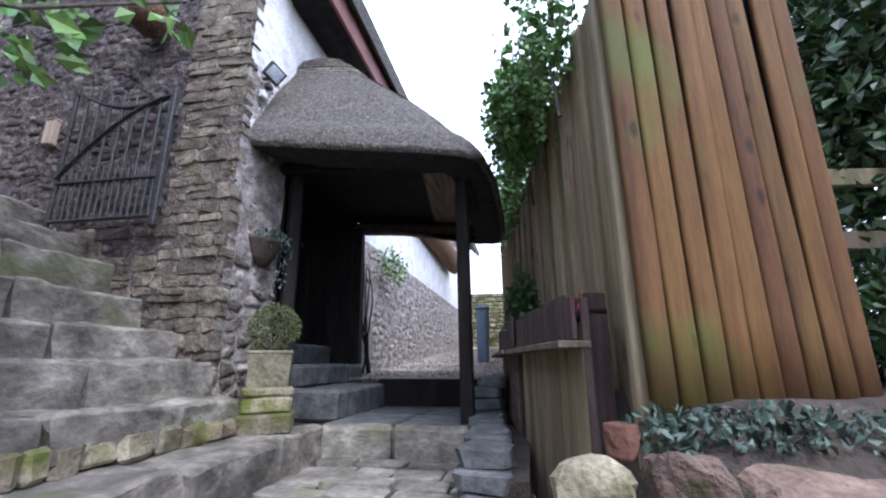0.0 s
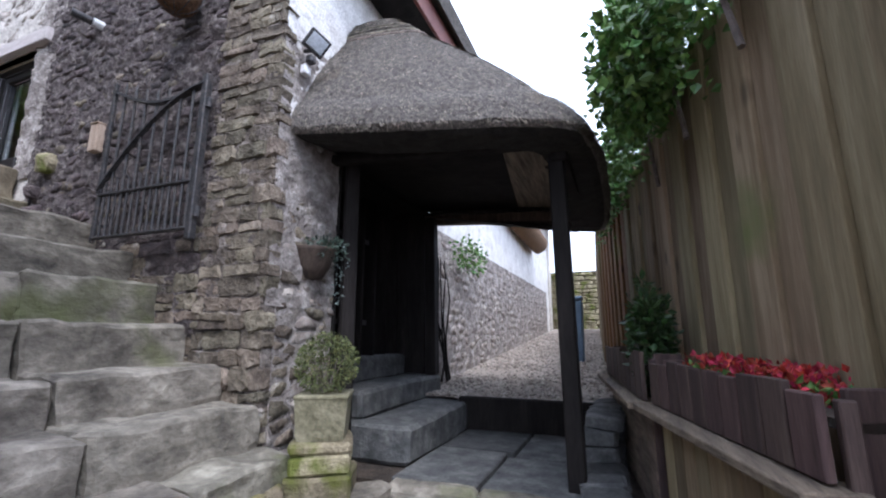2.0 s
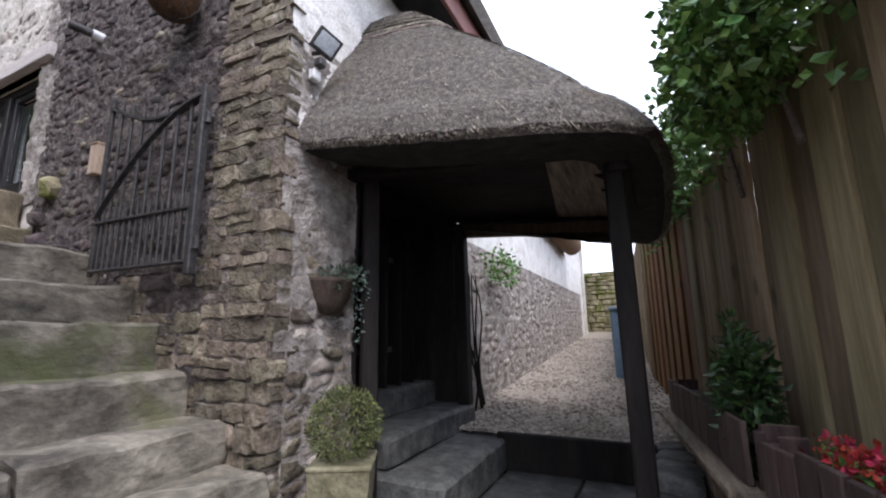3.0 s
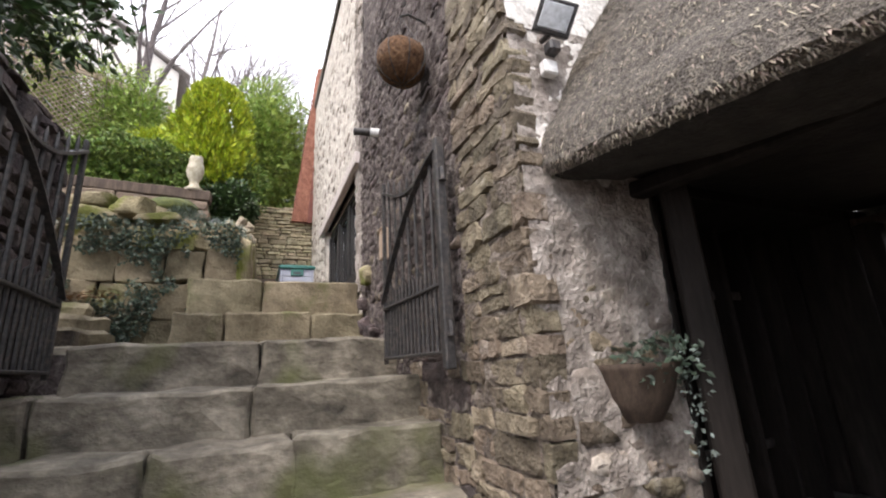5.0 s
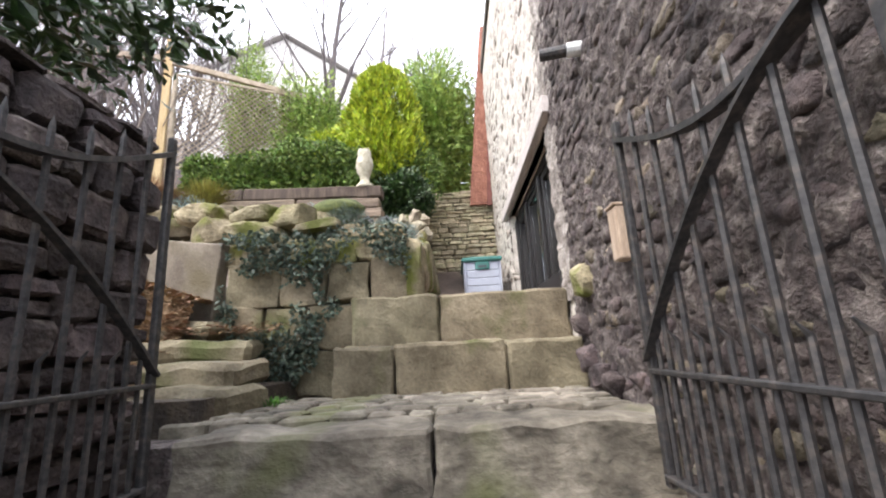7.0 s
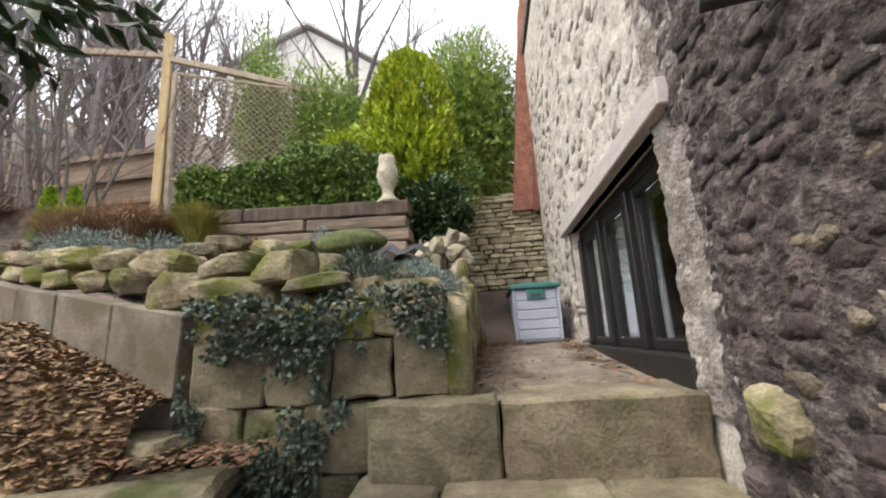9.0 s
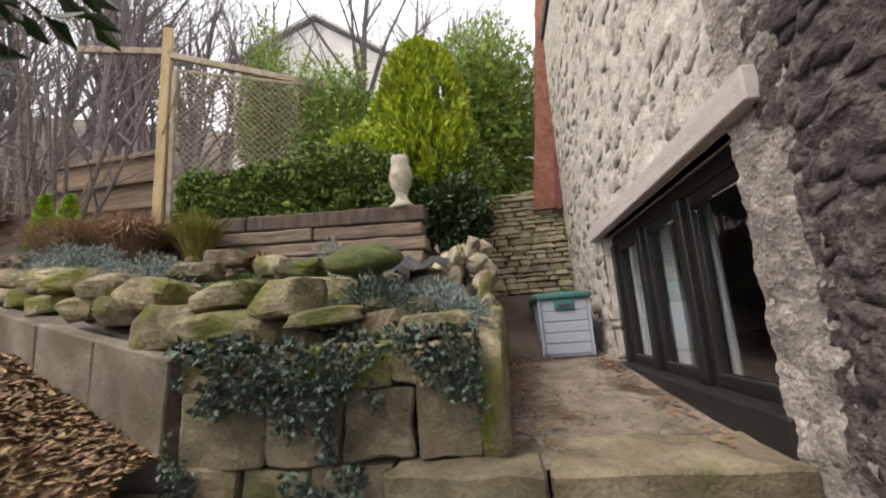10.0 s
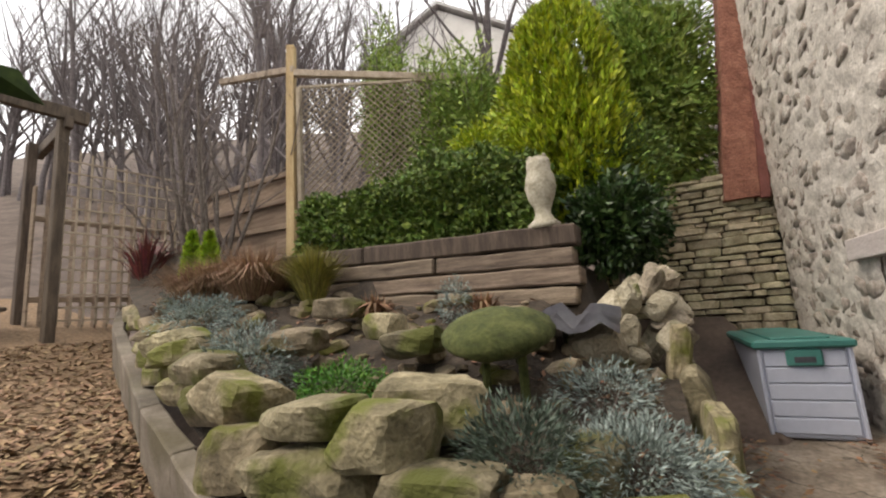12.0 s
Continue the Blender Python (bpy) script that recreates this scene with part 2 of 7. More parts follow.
def knots(m, scale, dark):
    """Scattered dark oval knots in a board material."""
    t = m.node_tree
    b = t.nodes["Principled BSDF"]
    geo = t.nodes.new("ShaderNodeNewGeometry")
    mp = t.nodes.new("ShaderNodeMapping")
    mp.inputs["Scale"].default_value = (1.6, 1.6, 0.8)
    t.links.new(geo.outputs["Position"], mp.inputs["Vector"])
    v = t.nodes.new("ShaderNodeTexVoronoi")
    v.inputs["Scale"].default_value = scale
    t.links.new(mp.outputs[0], v.inputs["Vector"])
    k = t.nodes.new("ShaderNodeMapRange")
    k.inputs["From Min"].default_value, k.inputs["From Max"].default_value = 0.07, 0.17
    k.inputs["To Min"].default_value = dark
    t.links.new(v.outputs["Distance"], k.inputs["Value"])
    mx = t.nodes.new("ShaderNodeMix")
    mx.data_type, mx.blend_type = "RGBA", "MULTIPLY"
    mx.inputs["Factor"].default_value = 1.0
    t.links.new(b.inputs["Base Color"].links[0].from_socket, mx.inputs[6])
    t.links.new(k.outputs[0], mx.inputs[7])
    t.links.new(mx.outputs[2], b.inputs["Base Color"])


knots(M_LOG, 5.0, 0.35)
knots(M_FENCE, 3.5, 0.5)
M_SOIL = stained("dark_soil", [(0.02, 0.016, 0.012), (0.05, 0.038, 0.028), (0.085, 0.065, 0.045)], 0.95, 9, 1.0, vary="", detail=0.03)
M_GRAVEL = stained("gravel", [(0.2, 0.17, 0.14), (0.34, 0.29, 0.24), (0.45, 0.4, 0.34)], 0.9, 40, 1.0, vary="", fine=120, detail=0.02)
M_BARK = stained("bark_chips", [(0.08, 0.05, 0.028), (0.23, 0.15, 0.085), (0.36, 0.25, 0.15)], 0.9, 25, 1.0, vary="", fine=90, detail=0.03)
M_SLEEPER = stained("old_sleeper_oak", [(0.07, 0.05, 0.038), (0.18, 0.138, 0.1), (0.3, 0.235, 0.17)], 0.85, 5, 0.6, stretch=(6, 0.6, 6), tint=0.2, detail=0.01)
M_CONC = stained("weathered_concrete", [(0.075, 0.062, 0.047), (0.155, 0.132, 0.103), (0.25, 0.22, 0.175)], 0.9, 3, 0.6, tint=0.14, grain=0.14, spot=((0.1, 0.085, 0.05), 1.9, 0.56))
M_BEDW = stained("mossy_brown_sandstone", [(0.08, 0.066, 0.04), (0.18, 0.152, 0.1), (0.3, 0.26, 0.175)], 0.92, 3.5, 0.8, tint=0.16, grain=0.15, spot=((0.085, 0.095, 0.03), 2.2, 0.57), detail=0.025)
# Thatch below the eave: its shade is put into this near-black colour.
M_EAVE_SHADE = stained("shaded_reed", [(0.01, 0.009, 0.008), (0.02, 0.018, 0.016), (0.035, 0.03, 0.027)], 0.95, 14, 0.8, vary="", fine=90)
M_GROUND = stained("rough_ground", [(0.045, 0.034, 0.027), (0.095, 0.07, 0.056), (0.15, 0.115, 0.094)], 0.95, 1.5, 0.6, vary="", fine=30)
M_GLASSD = bpy.data.materials.new("window_glass")
M_GLASSD.use_nodes = True
gb = M_GLASSD.node_tree.nodes["Principled BSDF"]
gb.inputs["Base Color"].default_value = (0.9, 0.95, 0.95, 1)
gb.inputs["Roughness"].default_value = 0.02
gb.inputs["Transmission Weight"].default_value = 1.0
M_BOXB = stained("grey_plastic", [(0.34, 0.37, 0.45), (0.4, 0.43, 0.52), (0.44, 0.47, 0.55)], 0.5, 3, 0.1, vary="", detail=0.002, grain=0.03)
M_BOXG = stained("green_plastic", [(0.03, 0.13, 0.115), (0.045, 0.17, 0.15), (0.07, 0.2, 0.18)], 0.45, 3, 0.1, vary="", detail=0.002, grain=0.05)
M_PIER = stained("red_render", [(0.16, 0.065, 0.042), (0.26, 0.115, 0.075), (0.34, 0.16, 0.105)], 0.9, 9, 1.0, tint=0.1, grain=0.25, detail=0.03)
M_RED = stained("red_brown_paint", [(0.1, 0.03, 0.022), (0.15, 0.045, 0.032), (0.19, 0.065, 0.05)], 0.6, 5, 0.2, tint=0.1)

# ---- ground ----
def height(x, y):
    """The lie of the land: a slope up to the west, a wooded hill beyond."""
    w = min(max((0.1 - x) / 3.2, 0), 1)
    z = -0.06 + w * 2.35
    z += min(max((-3.2 - x) / 3.0, 0), 1) * (1.6 if y < -0.2 else 1.0)
    far = max(-8 - x, 0)
    z += min(far, 60) * 0.44 + max(far - 60, 0) * 0.05
    z += min(max(-9 - y, 0), 50) * 0.3 * (1 if x < 0 else max(0, 1 - x / 8))
    n = min(max(y - 1.5, 0), 9) * (1 - w)
    z += n * 0.19 * (1 if x < 6 else 0.6)
    return z


def lines(near, step, far):
    a = [i * step for i in range(-round(near / step), round(near / step) + 1)]
    d, s = near, step
    while d < far:
        s *= 1.6
        d += s
        a = [-d] + a + [d]
    return a


bm = bmesh.new()
xs, ys = lines(14, 0.5, 900), lines(14, 0.5, 900)
grid = [[bm.verts.new((x, y, height(x, y) + 0.04 * noise.noise(Vector((x, y, 0)) * 0.7))) for y in ys] for x in xs]
for i in range(len(xs) - 1):
    for j in range(len(ys) - 1):
        bm.faces.new((grid[i][j], grid[i + 1][j], grid[i + 1][j + 1], grid[i][j + 1]))
solid("ground", bm, M_GROUND, "rough brown earth rising to a wooded hill", "ground", "structure", smooth=True)

# leaves, bark and small materials
def leafy(name, colors, rough=0.55, tint=0.45, scale=25):
    m = stained(name, colors, rough, scale, 0.15, tint=tint, island=True, detail=0.003, grain=0.08)
    b = m.node_tree.nodes["Principled BSDF"]
    b.inputs["Subsurface Weight"].default_value = 0.0
    return m


M_LAUREL = leafy("dark_laurel_leaf", [(0.012, 0.03, 0.008), (0.03, 0.065, 0.015), (0.06, 0.11, 0.025)], 0.4)
M_IVY = leafy("ivy_leaf", [(0.025, 0.045, 0.03), (0.06, 0.09, 0.065), (0.12, 0.155, 0.12)], 0.5)
M_FIVY = leafy("fence_ivy_leaf", [(0.05, 0.115, 0.022), (0.105, 0.21, 0.045), (0.19, 0.31, 0.07)], 0.5)
M_BOXW = leafy("box_hedge_leaf", [(0.03, 0.06, 0.008), (0.09, 0.15, 0.02), (0.2, 0.27, 0.045)], 0.7)
M_GOLD = leafy("golden_conifer_leaf", [(0.12, 0.175, 0.006), (0.29, 0.37, 0.012), (0.46, 0.5, 0.03)], 0.6)
M_BAMB = leafy("bamboo_leaf", [(0.11, 0.17, 0.03), (0.21, 0.3, 0.055), (0.32, 0.4, 0.11)], 0.65)
M_GREY = leafy("grey_santolina_leaf", [(0.1, 0.135, 0.12), (0.21, 0.26, 0.24), (0.33, 0.385, 0.36)], 0.8)
M_LIME = leafy("lime_conifer_leaf", [(0.13, 0.2, 0.01), (0.24, 0.36, 0.018), (0.36, 0.47, 0.04)], 0.6)
M_MOSSP = leafy("bright_green_leaf", [(0.03, 0.1, 0.01), (0.07, 0.2, 0.02), (0.13, 0.29, 0.04)], 0.6)
M_STRAW = leafy("dry_grass_blade", [(0.16, 0.1, 0.06), (0.28, 0.18, 0.11), (0.38, 0.26, 0.17)], 0.8)
M_YGRASS = leafy("yellow_grass_blade", [(0.12, 0.12, 0.02), (0.22, 0.21, 0.04), (0.31, 0.28, 0.08)], 0.7)
M_REDL = leafy("dark_red_leaf", [(0.06, 0.012, 0.012), (0.12, 0.025, 0.022), (0.17, 0.05, 0.04)], 0.6)
M_REDF = leafy("red_flower", [(0.3, 0.012, 0.018), (0.42, 0.02, 0.03), (0.5, 0.05, 0.05)], 0.6)
M_DEADL = leafy("fallen_leaf", [(0.1, 0.05, 0.025), (0.2, 0.11, 0.06), (0.3, 0.18, 0.1)], 0.85)
M_CHIP = leafy("wood_chip", [(0.12, 0.075, 0.04), (0.26, 0.17, 0.095), (0.4, 0.28, 0.17)], 0.85)
M_PEB = leafy("pebble", [(0.16, 0.135, 0.11), (0.3, 0.26, 0.22), (0.46, 0.41, 0.36)], 0.85, 0.3)
M_TWIG = stained("grey_bark", [(0.07, 0.055, 0.045), (0.13, 0.105, 0.09), (0.2, 0.17, 0.15)], 0.9, 20, 0.5, tint=0.15)
M_WOODS = stained("winter_wood_bark", [(0.09, 0.075, 0.075), (0.145, 0.125, 0.125), (0.2, 0.175, 0.17)], 0.95, 10, 0.3, tint=0.2)
M_ROCK = stained("mossy_sandstone", [(0.08, 0.066, 0.038), (0.2, 0.168, 0.104), (0.37, 0.315, 0.21)], 0.92, 7, 0.8, tint=0.32, spot=((0.105, 0.112, 0.02), 4.5, 0.5), detail=0.025, grain=0.25)
M_TUFA = stained("pale_limestone", [(0.16, 0.135, 0.095), (0.32, 0.28, 0.205), (0.47, 0.42, 0.33)], 0.92, 9, 1.0, tint=0.25, detail=0.03, spot=((0.12, 0.12, 0.04), 6.0, 0.58))
M_DRY = stained("dry_laid_limestone", [(0.24, 0.2, 0.125), (0.42, 0.365, 0.245), (0.56, 0.49, 0.35)], 0.92, 9, 0.7, tint=0.28)
M_SLATE = stained("grey_slate_stone", [(0.035, 0.037, 0.036), (0.08, 0.081, 0.078), (0.15, 0.148, 0.138)], 0.85, 9, 0.6, tint=0.25)
M_PINK = stained("rust_pink_rock", [(0.07, 0.042, 0.032), (0.15, 0.097, 0.073), (0.25, 0.175, 0.132)], 0.9, 8, 0.9, tint=0.25, detail=0.03, spot=((0.06, 0.07, 0.015), 6.0, 0.57))
M_TERRA = stained("terracotta", [(0.05, 0.022, 0.013), (0.1, 0.043, 0.025), (0.16, 0.075, 0.043)], 0.85, 14, 0.4, tint=0.1)
M_COIR = stained("coir_fibre", [(0.06, 0.03, 0.015), (0.14, 0.075, 0.035), (0.22, 0.13, 0.065)], 0.95, 40, 1.0, tint=0.1)
M_POT = stained("cast_stone_pot", [(0.1, 0.092, 0.05), (0.2, 0.185, 0.11), (0.3, 0.275, 0.18)], 0.9, 12, 0.5, tint=0.1)
M_STATUE = stained("weathered_cast_stone", [(0.22, 0.2, 0.14), (0.38, 0.35, 0.27), (0.5, 0.465, 0.38)], 0.9, 14, 0.5, tint=0.05)
M_LINTEL = stained("pale_painted_board", [(0.42, 0.37, 0.35), (0.5, 0.45, 0.43), (0.56, 0.51, 0.49)], 0.7, 4, 0.2, stretch=(0.6, 6, 6), vary="", detail=0.004)
M_FRAME = stained("dark_brown_joinery", [(0.007, 0.006, 0.006), (0.012, 0.01, 0.01), (0.02, 0.017, 0.016)], 0.5, 8, 0.2, tint=0.1, detail=0.003)
M_NEWPOST = stained("yellow_pine_post", [(0.33, 0.22, 0.1), (0.45, 0.32, 0.16), (0.54, 0.41, 0.23)], 0.75, 5, 0.3, stretch=(5, 5, 0.5), tint=0.1, detail=0.004)
M_OLDFENCE = stained("brown_garden_board", [(0.12, 0.08, 0.055), (0.2, 0.145, 0.1), (0.28, 0.21, 0.15)], 0.85, 4, 0.4, stretch=(0.5, 0.5, 5), tint=0.12, detail=0.006)
M_ARB = stained("dark_stained_arbour_timber", [(0.035, 0.024, 0.017), (0.07, 0.05, 0.036), (0.12, 0.09, 0.065)], 0.85, 6, 0.4, stretch=(4, 4, 0.5), tint=0.2, detail=0.005)
M_TRELLIS = stained("pale_trellis_lath", [(0.22, 0.17, 0.12), (0.33, 0.27, 0.2), (0.42, 0.35, 0.27)], 0.85, 8, 0.3, tint=0.15, detail=0.003)
M_BLACKP = stained("black_plastic_sheet", [(0.02, 0.02, 0.024), (0.05, 0.05, 0.06), (0.09, 0.09, 0.1)], 0.35, 6, 0.3, vary="", detail=0.005)
M_WHITEP = stained("white_plastic", [(0.6, 0.6, 0.6), (0.7, 0.7, 0.7), (0.75, 0.75, 0.75)], 0.5, 4, 0.05, vary="", detail=0.001)
M_LENS = stained("lamp_glass", [(0.35, 0.38, 0.42), (0.45, 0.48, 0.52), (0.55, 0.58, 0.62)], 0.15, 3, 0.02, vary="", detail=0.001)
M_CURT = stained("white_curtain", [(0.26, 0.28, 0.33), (0.36, 0.385, 0.44), (0.46, 0.48, 0.53)], 0.9, 3, 0.3, stretch=(8, 8, 0.3), vary="", detail=0.01)
M_BLUE = stained("blue_bin_plastic", [(0.06, 0.1, 0.15), (0.1, 0.15, 0.21), (0.13, 0.18, 0.25)], 0.5, 4, 0.05, vary="", detail=0.001)
M_FARH = stained("far_pale_render", [(0.6, 0.58, 0.54), (0.7, 0.68, 0.64), (0.78, 0.76, 0.72)], 0.9, 1, 0.1, vary="")
# Slate grey lifted towards pale; the distance haze is in this colour.
M_FARR = stained("far_hazed_slate_roof", [(0.4, 0.39, 0.38), (0.5, 0.49, 0.48), (0.58, 0.57, 0.56)], 0.9, 2, 0.2, vary="")

M_QMORTAR = stained("brown_corner_mortar", [(0.06, 0.048, 0.04), (0.15, 0.124, 0.104), (0.31, 0.27, 0.235)], 0.95, 10, 1.0, vary="", detail=0.04)
M_EMORTAR = stained("smeared_mortar", [(0.12, 0.101, 0.09), (0.3, 0.265, 0.24), (0.54, 0.495, 0.46)], 0.95, 8, 1.0, vary="", detail=0.04)

# ---- house: stone walls ----
def slab_with_hole(x0, x1, y0, y1, z0, z1, hole=None, axis="x"):
    """A wall slab with one opening right through it."""
    bm = bmesh.new()
    if not hole:
        box(bm, x0, x1, y0, y1, z0, z1)
        return bm
    a, b, c, d = hole
    if axis == "x":
        box(bm, x0, a, y0, y1, z0, z1)
        box(bm, b, x1, y0, y1, z0, z1)
        box(bm, a, b, y0, y1, z0, c)
        box(bm, a, b, y0, y1, d, z1)
    else:
        box(bm, x0, x1, y0, a, z0, z1)
        box(bm, x0, x1, b, y1, z0, z1)
        box(bm, x0, x1, a, b, z0, c)
        box(bm, x0, x1, a, b, d, z1)
    return bm


WIN = (-4.8, -2.75, 3.1, 4.2)
# Door opening widened over the pale jamb walls, to darken the porch.
DOOR = (0.62, 2.02, 1.2, 3.05)
def gable_slab(pts, y0, y1):
    bm = bmesh.new()
    a = [bm.verts.new((x, y0, z)) for x, z in pts]
    b = [bm.verts.new((x, y1, z)) for x, z in pts]
    bm.faces.new(a)
    bm.faces.new(b[::-1])
    for i in range(len(pts)):
        j = (i + 1) % len(pts)
        bm.faces.new((a[i], b[i], b[j], a[j]))
    bmesh.ops.recalc_face_normals(bm, faces=bm.faces[:])
    return bm


wall_dark = solid("wall_south_1", gable_slab([(-2.45, 0.2), (-0.02, 0.2), (-0.02, 5.0), (-2.0, 7.2), (-2.45, 7.2)], 0.03, 0.45), M_DMORTAR, "dark purple-brown rubble stone house wall", "wall", "structure")
wall_pale = solid("wall_south_2", slab_with_hole(-6.45, -2.45, 0.03, 0.45, 0.2, 7.2, WIN), M_MORTAR, "pale rubble house wall with thick lime mortar", "wall", "structure")
wall_east = solid("wall_east", slab_with_hole(-0.42, -0.03, 0.45, 10.4, 0.6, 4.95, DOOR, "y"), M_WHITE, "limewashed stone house wall beside the porch", "wall", "structure")
part("plaster_skin", boxed(-0.06, -0.012, 0.1, 0.45, 2.95, 4.9), M_WHITE, wall_east)
part("mortar_skin", boxed(-0.06, -0.016, 0.1, 0.62, 0.9, 2.95), M_EMORTAR, wall_east, "grey smeared mortar")
solid("wall_west", boxed(-6.85, -6.45, 0.45, 10.4, 0.5, 7.2), M_MORTAR, "plain stone house wall", "wall", "structure")
solid("wall_north", boxed(-6.45, 0, 10.4, 10.8, 0.5, 7.2), M_MORTAR, "plain stone house wall", "wall", "structure")
solid("floor_inside", boxed(-6.45, -0.42, 0.45, 10.4, 2.6, 2.96), M_CONC, "dark floor inside the house", "floor", "structure")
solid("ceiling_inside", boxed(-6.45, -0.42, 0.45, 10.4, 5.4, 5.5), M_MORTAR, "plain plastered ceiling inside", "ceiling", "structure")
solid("wall_inside_1", boxed(-2.3, -2.2, 0.45, 10.4, 2.96, 5.4), M_MORTAR, "plain inside wall behind the window", "wall", "structure")
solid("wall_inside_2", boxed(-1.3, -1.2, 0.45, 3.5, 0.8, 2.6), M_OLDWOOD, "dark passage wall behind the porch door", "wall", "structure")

# ---- steps ----
STEPS = [(0.62, 1.08), (0.29, 1.27), (0.03, 1.46), (-0.24, 1.64), (-0.53, 1.85), (-0.82, 2.08), (-1.08, 2.29), (-1.47, 2.52)]
UPPER = [(-2.38, 2.79), (-2.62, 3.08)]


def block_row(name, label, x, depth, y0, y1, z0, z1, seed, material, long=(0.55, 1.05), group="", amp=0.02, category="step"):
    rr = random.Random(seed)
    step = thing(name, label, category, (x - depth / 2, (y0 + y1) / 2, z0), group=group, kind="structure")
    y, k = y0, 0
    while y > y1 + 0.02:
        w = min(rr.uniform(*long), y - y1)
        if y - w - y1 < 0.22:
            w = y - y1
        h = z1 - z0 + 0.05
        b = part("step_block", rough_block(depth, w - 0.012, h, seed * 13 + k, 0.014, amp, 7, 6), material, step)
        b.matrix_world = pose(x - depth / 2 + rr.uniform(-0.01, 0.01), y - w / 2, z1 - h / 2 + rr.uniform(-0.008, 0.008), rr.uniform(-0.4, 0.4), rr.uniform(-0.8, 0.8), rr.uniform(-0.5, 0.5))
        y -= w
        k += 1
    return step


for i, (x, z) in enumerate(STEPS):
    x1 = STEPS[i + 1][0] if i + 1 < len(STEPS) else -1.75
    z0 = STEPS[i - 1][1] if i else 0.86
    if i == 1:
        z0 = 1.15
    south = -1.62 if i == 7 else (-2.05 if i > 2 else -2.0 + 0.1 * i)
    block_row("stone_step", "worn grey sandstone step with mossy patches", x, 0.27 if i == 7 else min(x - x1 + 0.12, 0.5), 0.32 if i == 0 else 0.02, south, z0, z, 31 + i, M_STEP, (0.5, 0.95), "steps beside the house wall", 0.026)
for i, (x, z) in enumerate(UPPER):
    block_row("stone_step", "large squared sandstone step below the terrace", x, 0.42, 0.02, -1.35 if i == 0 else -1.3, UPPER[i - 1][1] if i else 2.5, z, 51 + i, M_BEDW, (0.36, 0.62) if i == 0 else (0.66, 0.78), "steps up to the terrace")
core = thing("stair_core", "rubble filling under the stone steps", "masonry", kind="structure")
for i, (x, z) in enumerate(STEPS):
    x1 = STEPS[i + 1][0] - 0.02 if i < 7 else -2.9
    part("rubble_fill", boxed(x1, x - 0.1, -2.25, 0.03, -0.3, z - 0.035), M_DMORTAR, core)
# rough stones that show under the lowest long step
rub = stone_meshes("riser_stone", 5, M_ROCK, 5)
r = random.Random(8)
y = -0.1
while y > -1.9:
    w = r.uniform(0.09, 0.2)
    ob = new("riser_stone", r.choice(rub))
    ob.parent = core
    ob.matrix_world = scaled(0.25, y - w / 2, 1.125, 0.12, w, r.uniform(0.08, 0.13), 0, r.uniform(-8, 8), r.uniform(-8, 8))
    y -= w
# landing setts behind the top step
landing = thing("landing", "cobbled landing of small worn stone setts", "paving", (-2.1, -0.9, 2.4), kind="structure")
setts = stone_meshes("sett", 6, M_STEP, 11, round_=0.1, amp=0.07)
x = -1.72
while x > -2.4:
    y = -0.02
    d = r.uniform(0.09, 0.12)
    while y > -1.75:
        w = r.uniform(0.09, 0.2)
        ob = new("sett", r.choice(setts))
        ob.parent = landing
        ob.matrix_world = scaled(x - d / 2, y - w / 2, 2.49 + r.uniform(-0.006, 0.006), d - 0.012, w - 0.012, 0.1, r.uniform(-2, 2), r.uniform(-2, 2), r.uniform(-4, 4))
        y -= w
    x -= d

# lower flight and paving before the porch
paving = thing("paving", "uneven stone paving before the porch", "paving", (1.1, -0.2, 0.8), kind="structure")
part("bedding", boxed(0.55, 1.62, -0.75, 0.45, -0.3, 0.868), M_SOIL, paving).matrix_world = Matrix()
flags = stone_meshes("flagstone", 6, M_STEP, 21, round_=0.07, amp=0.06)
y = 0.33
while y > -0.7:
    d = r.uniform(0.18, 0.26)
    x = 0.62
    while x < 1.55:
        w = min(r.uniform(0.2, 0.38), 1.6 - x)
        ob = new("flagstone", r.choice(flags))
        ob.parent = paving
        ob.matrix_world = scaled(x + w / 2, y - d / 2, 0.87 + r.uniform(-0.01, 0.012), w - 0.02, d - 0.02, 0.07, r.uniform(-2, 2), r.uniform(-2, 2), r.uniform(-5, 5))
        x += w
    y -= d
for i in range(4):
    st = thing("stone_step", "rough stone step at the foot of the path", "step", (1.3, -0.9 - 0.36 * i, 0), group="lower steps", kind="structure")
    for k in range(3):
        b = part("step_block", rough_block(0.5, 0.42, 0.22, 90 + i * 3 + k, 0.02, 0.012, 5), M_STEP, st)
        b.matrix_world = pose(0.87 + 0.5 * k, -0.93 - 0.36 * i, 0.9 - 0.19 * (i + 1) - 0.11 + 0.01)
solid("lower_path", boxed(0.5, 2.3, -5.0, -0.7, -0.4, 0.06), M_CONC, "worn stone path at the foot of the steps", "path", "structure")

# ---- porch ----
porch_floor = thing("porch_floor", "large grey flagstones on the porch floor", "paving", (0.9, 1.0, 1.0), kind="structure")
part("bedding", boxed(-0.03, 1.56, 0.44, 1.7, 0.2, 1.045), M_SOIL, porch_floor).matrix_world = Matrix()
for k, (x0, x1, y0, y1) in enumerate(((0.53, 1.0, 0.42, 1.1), (1.01, 1.54, 0.42, 1.0), (0.53, 1.04, 1.11, 1.68), (1.05, 1.54, 1.01, 1.68))):
    b = part("flagstone", rough_block(x1 - x0 - 0.012, y1 - y0 - 0.012, 0.06, 200 + k, 0.008, 0.004, 6), M_SLATE, porch_floor)
    b.matrix_world = pose((x0 + x1) / 2, (y0 + y1) / 2, 1.05)
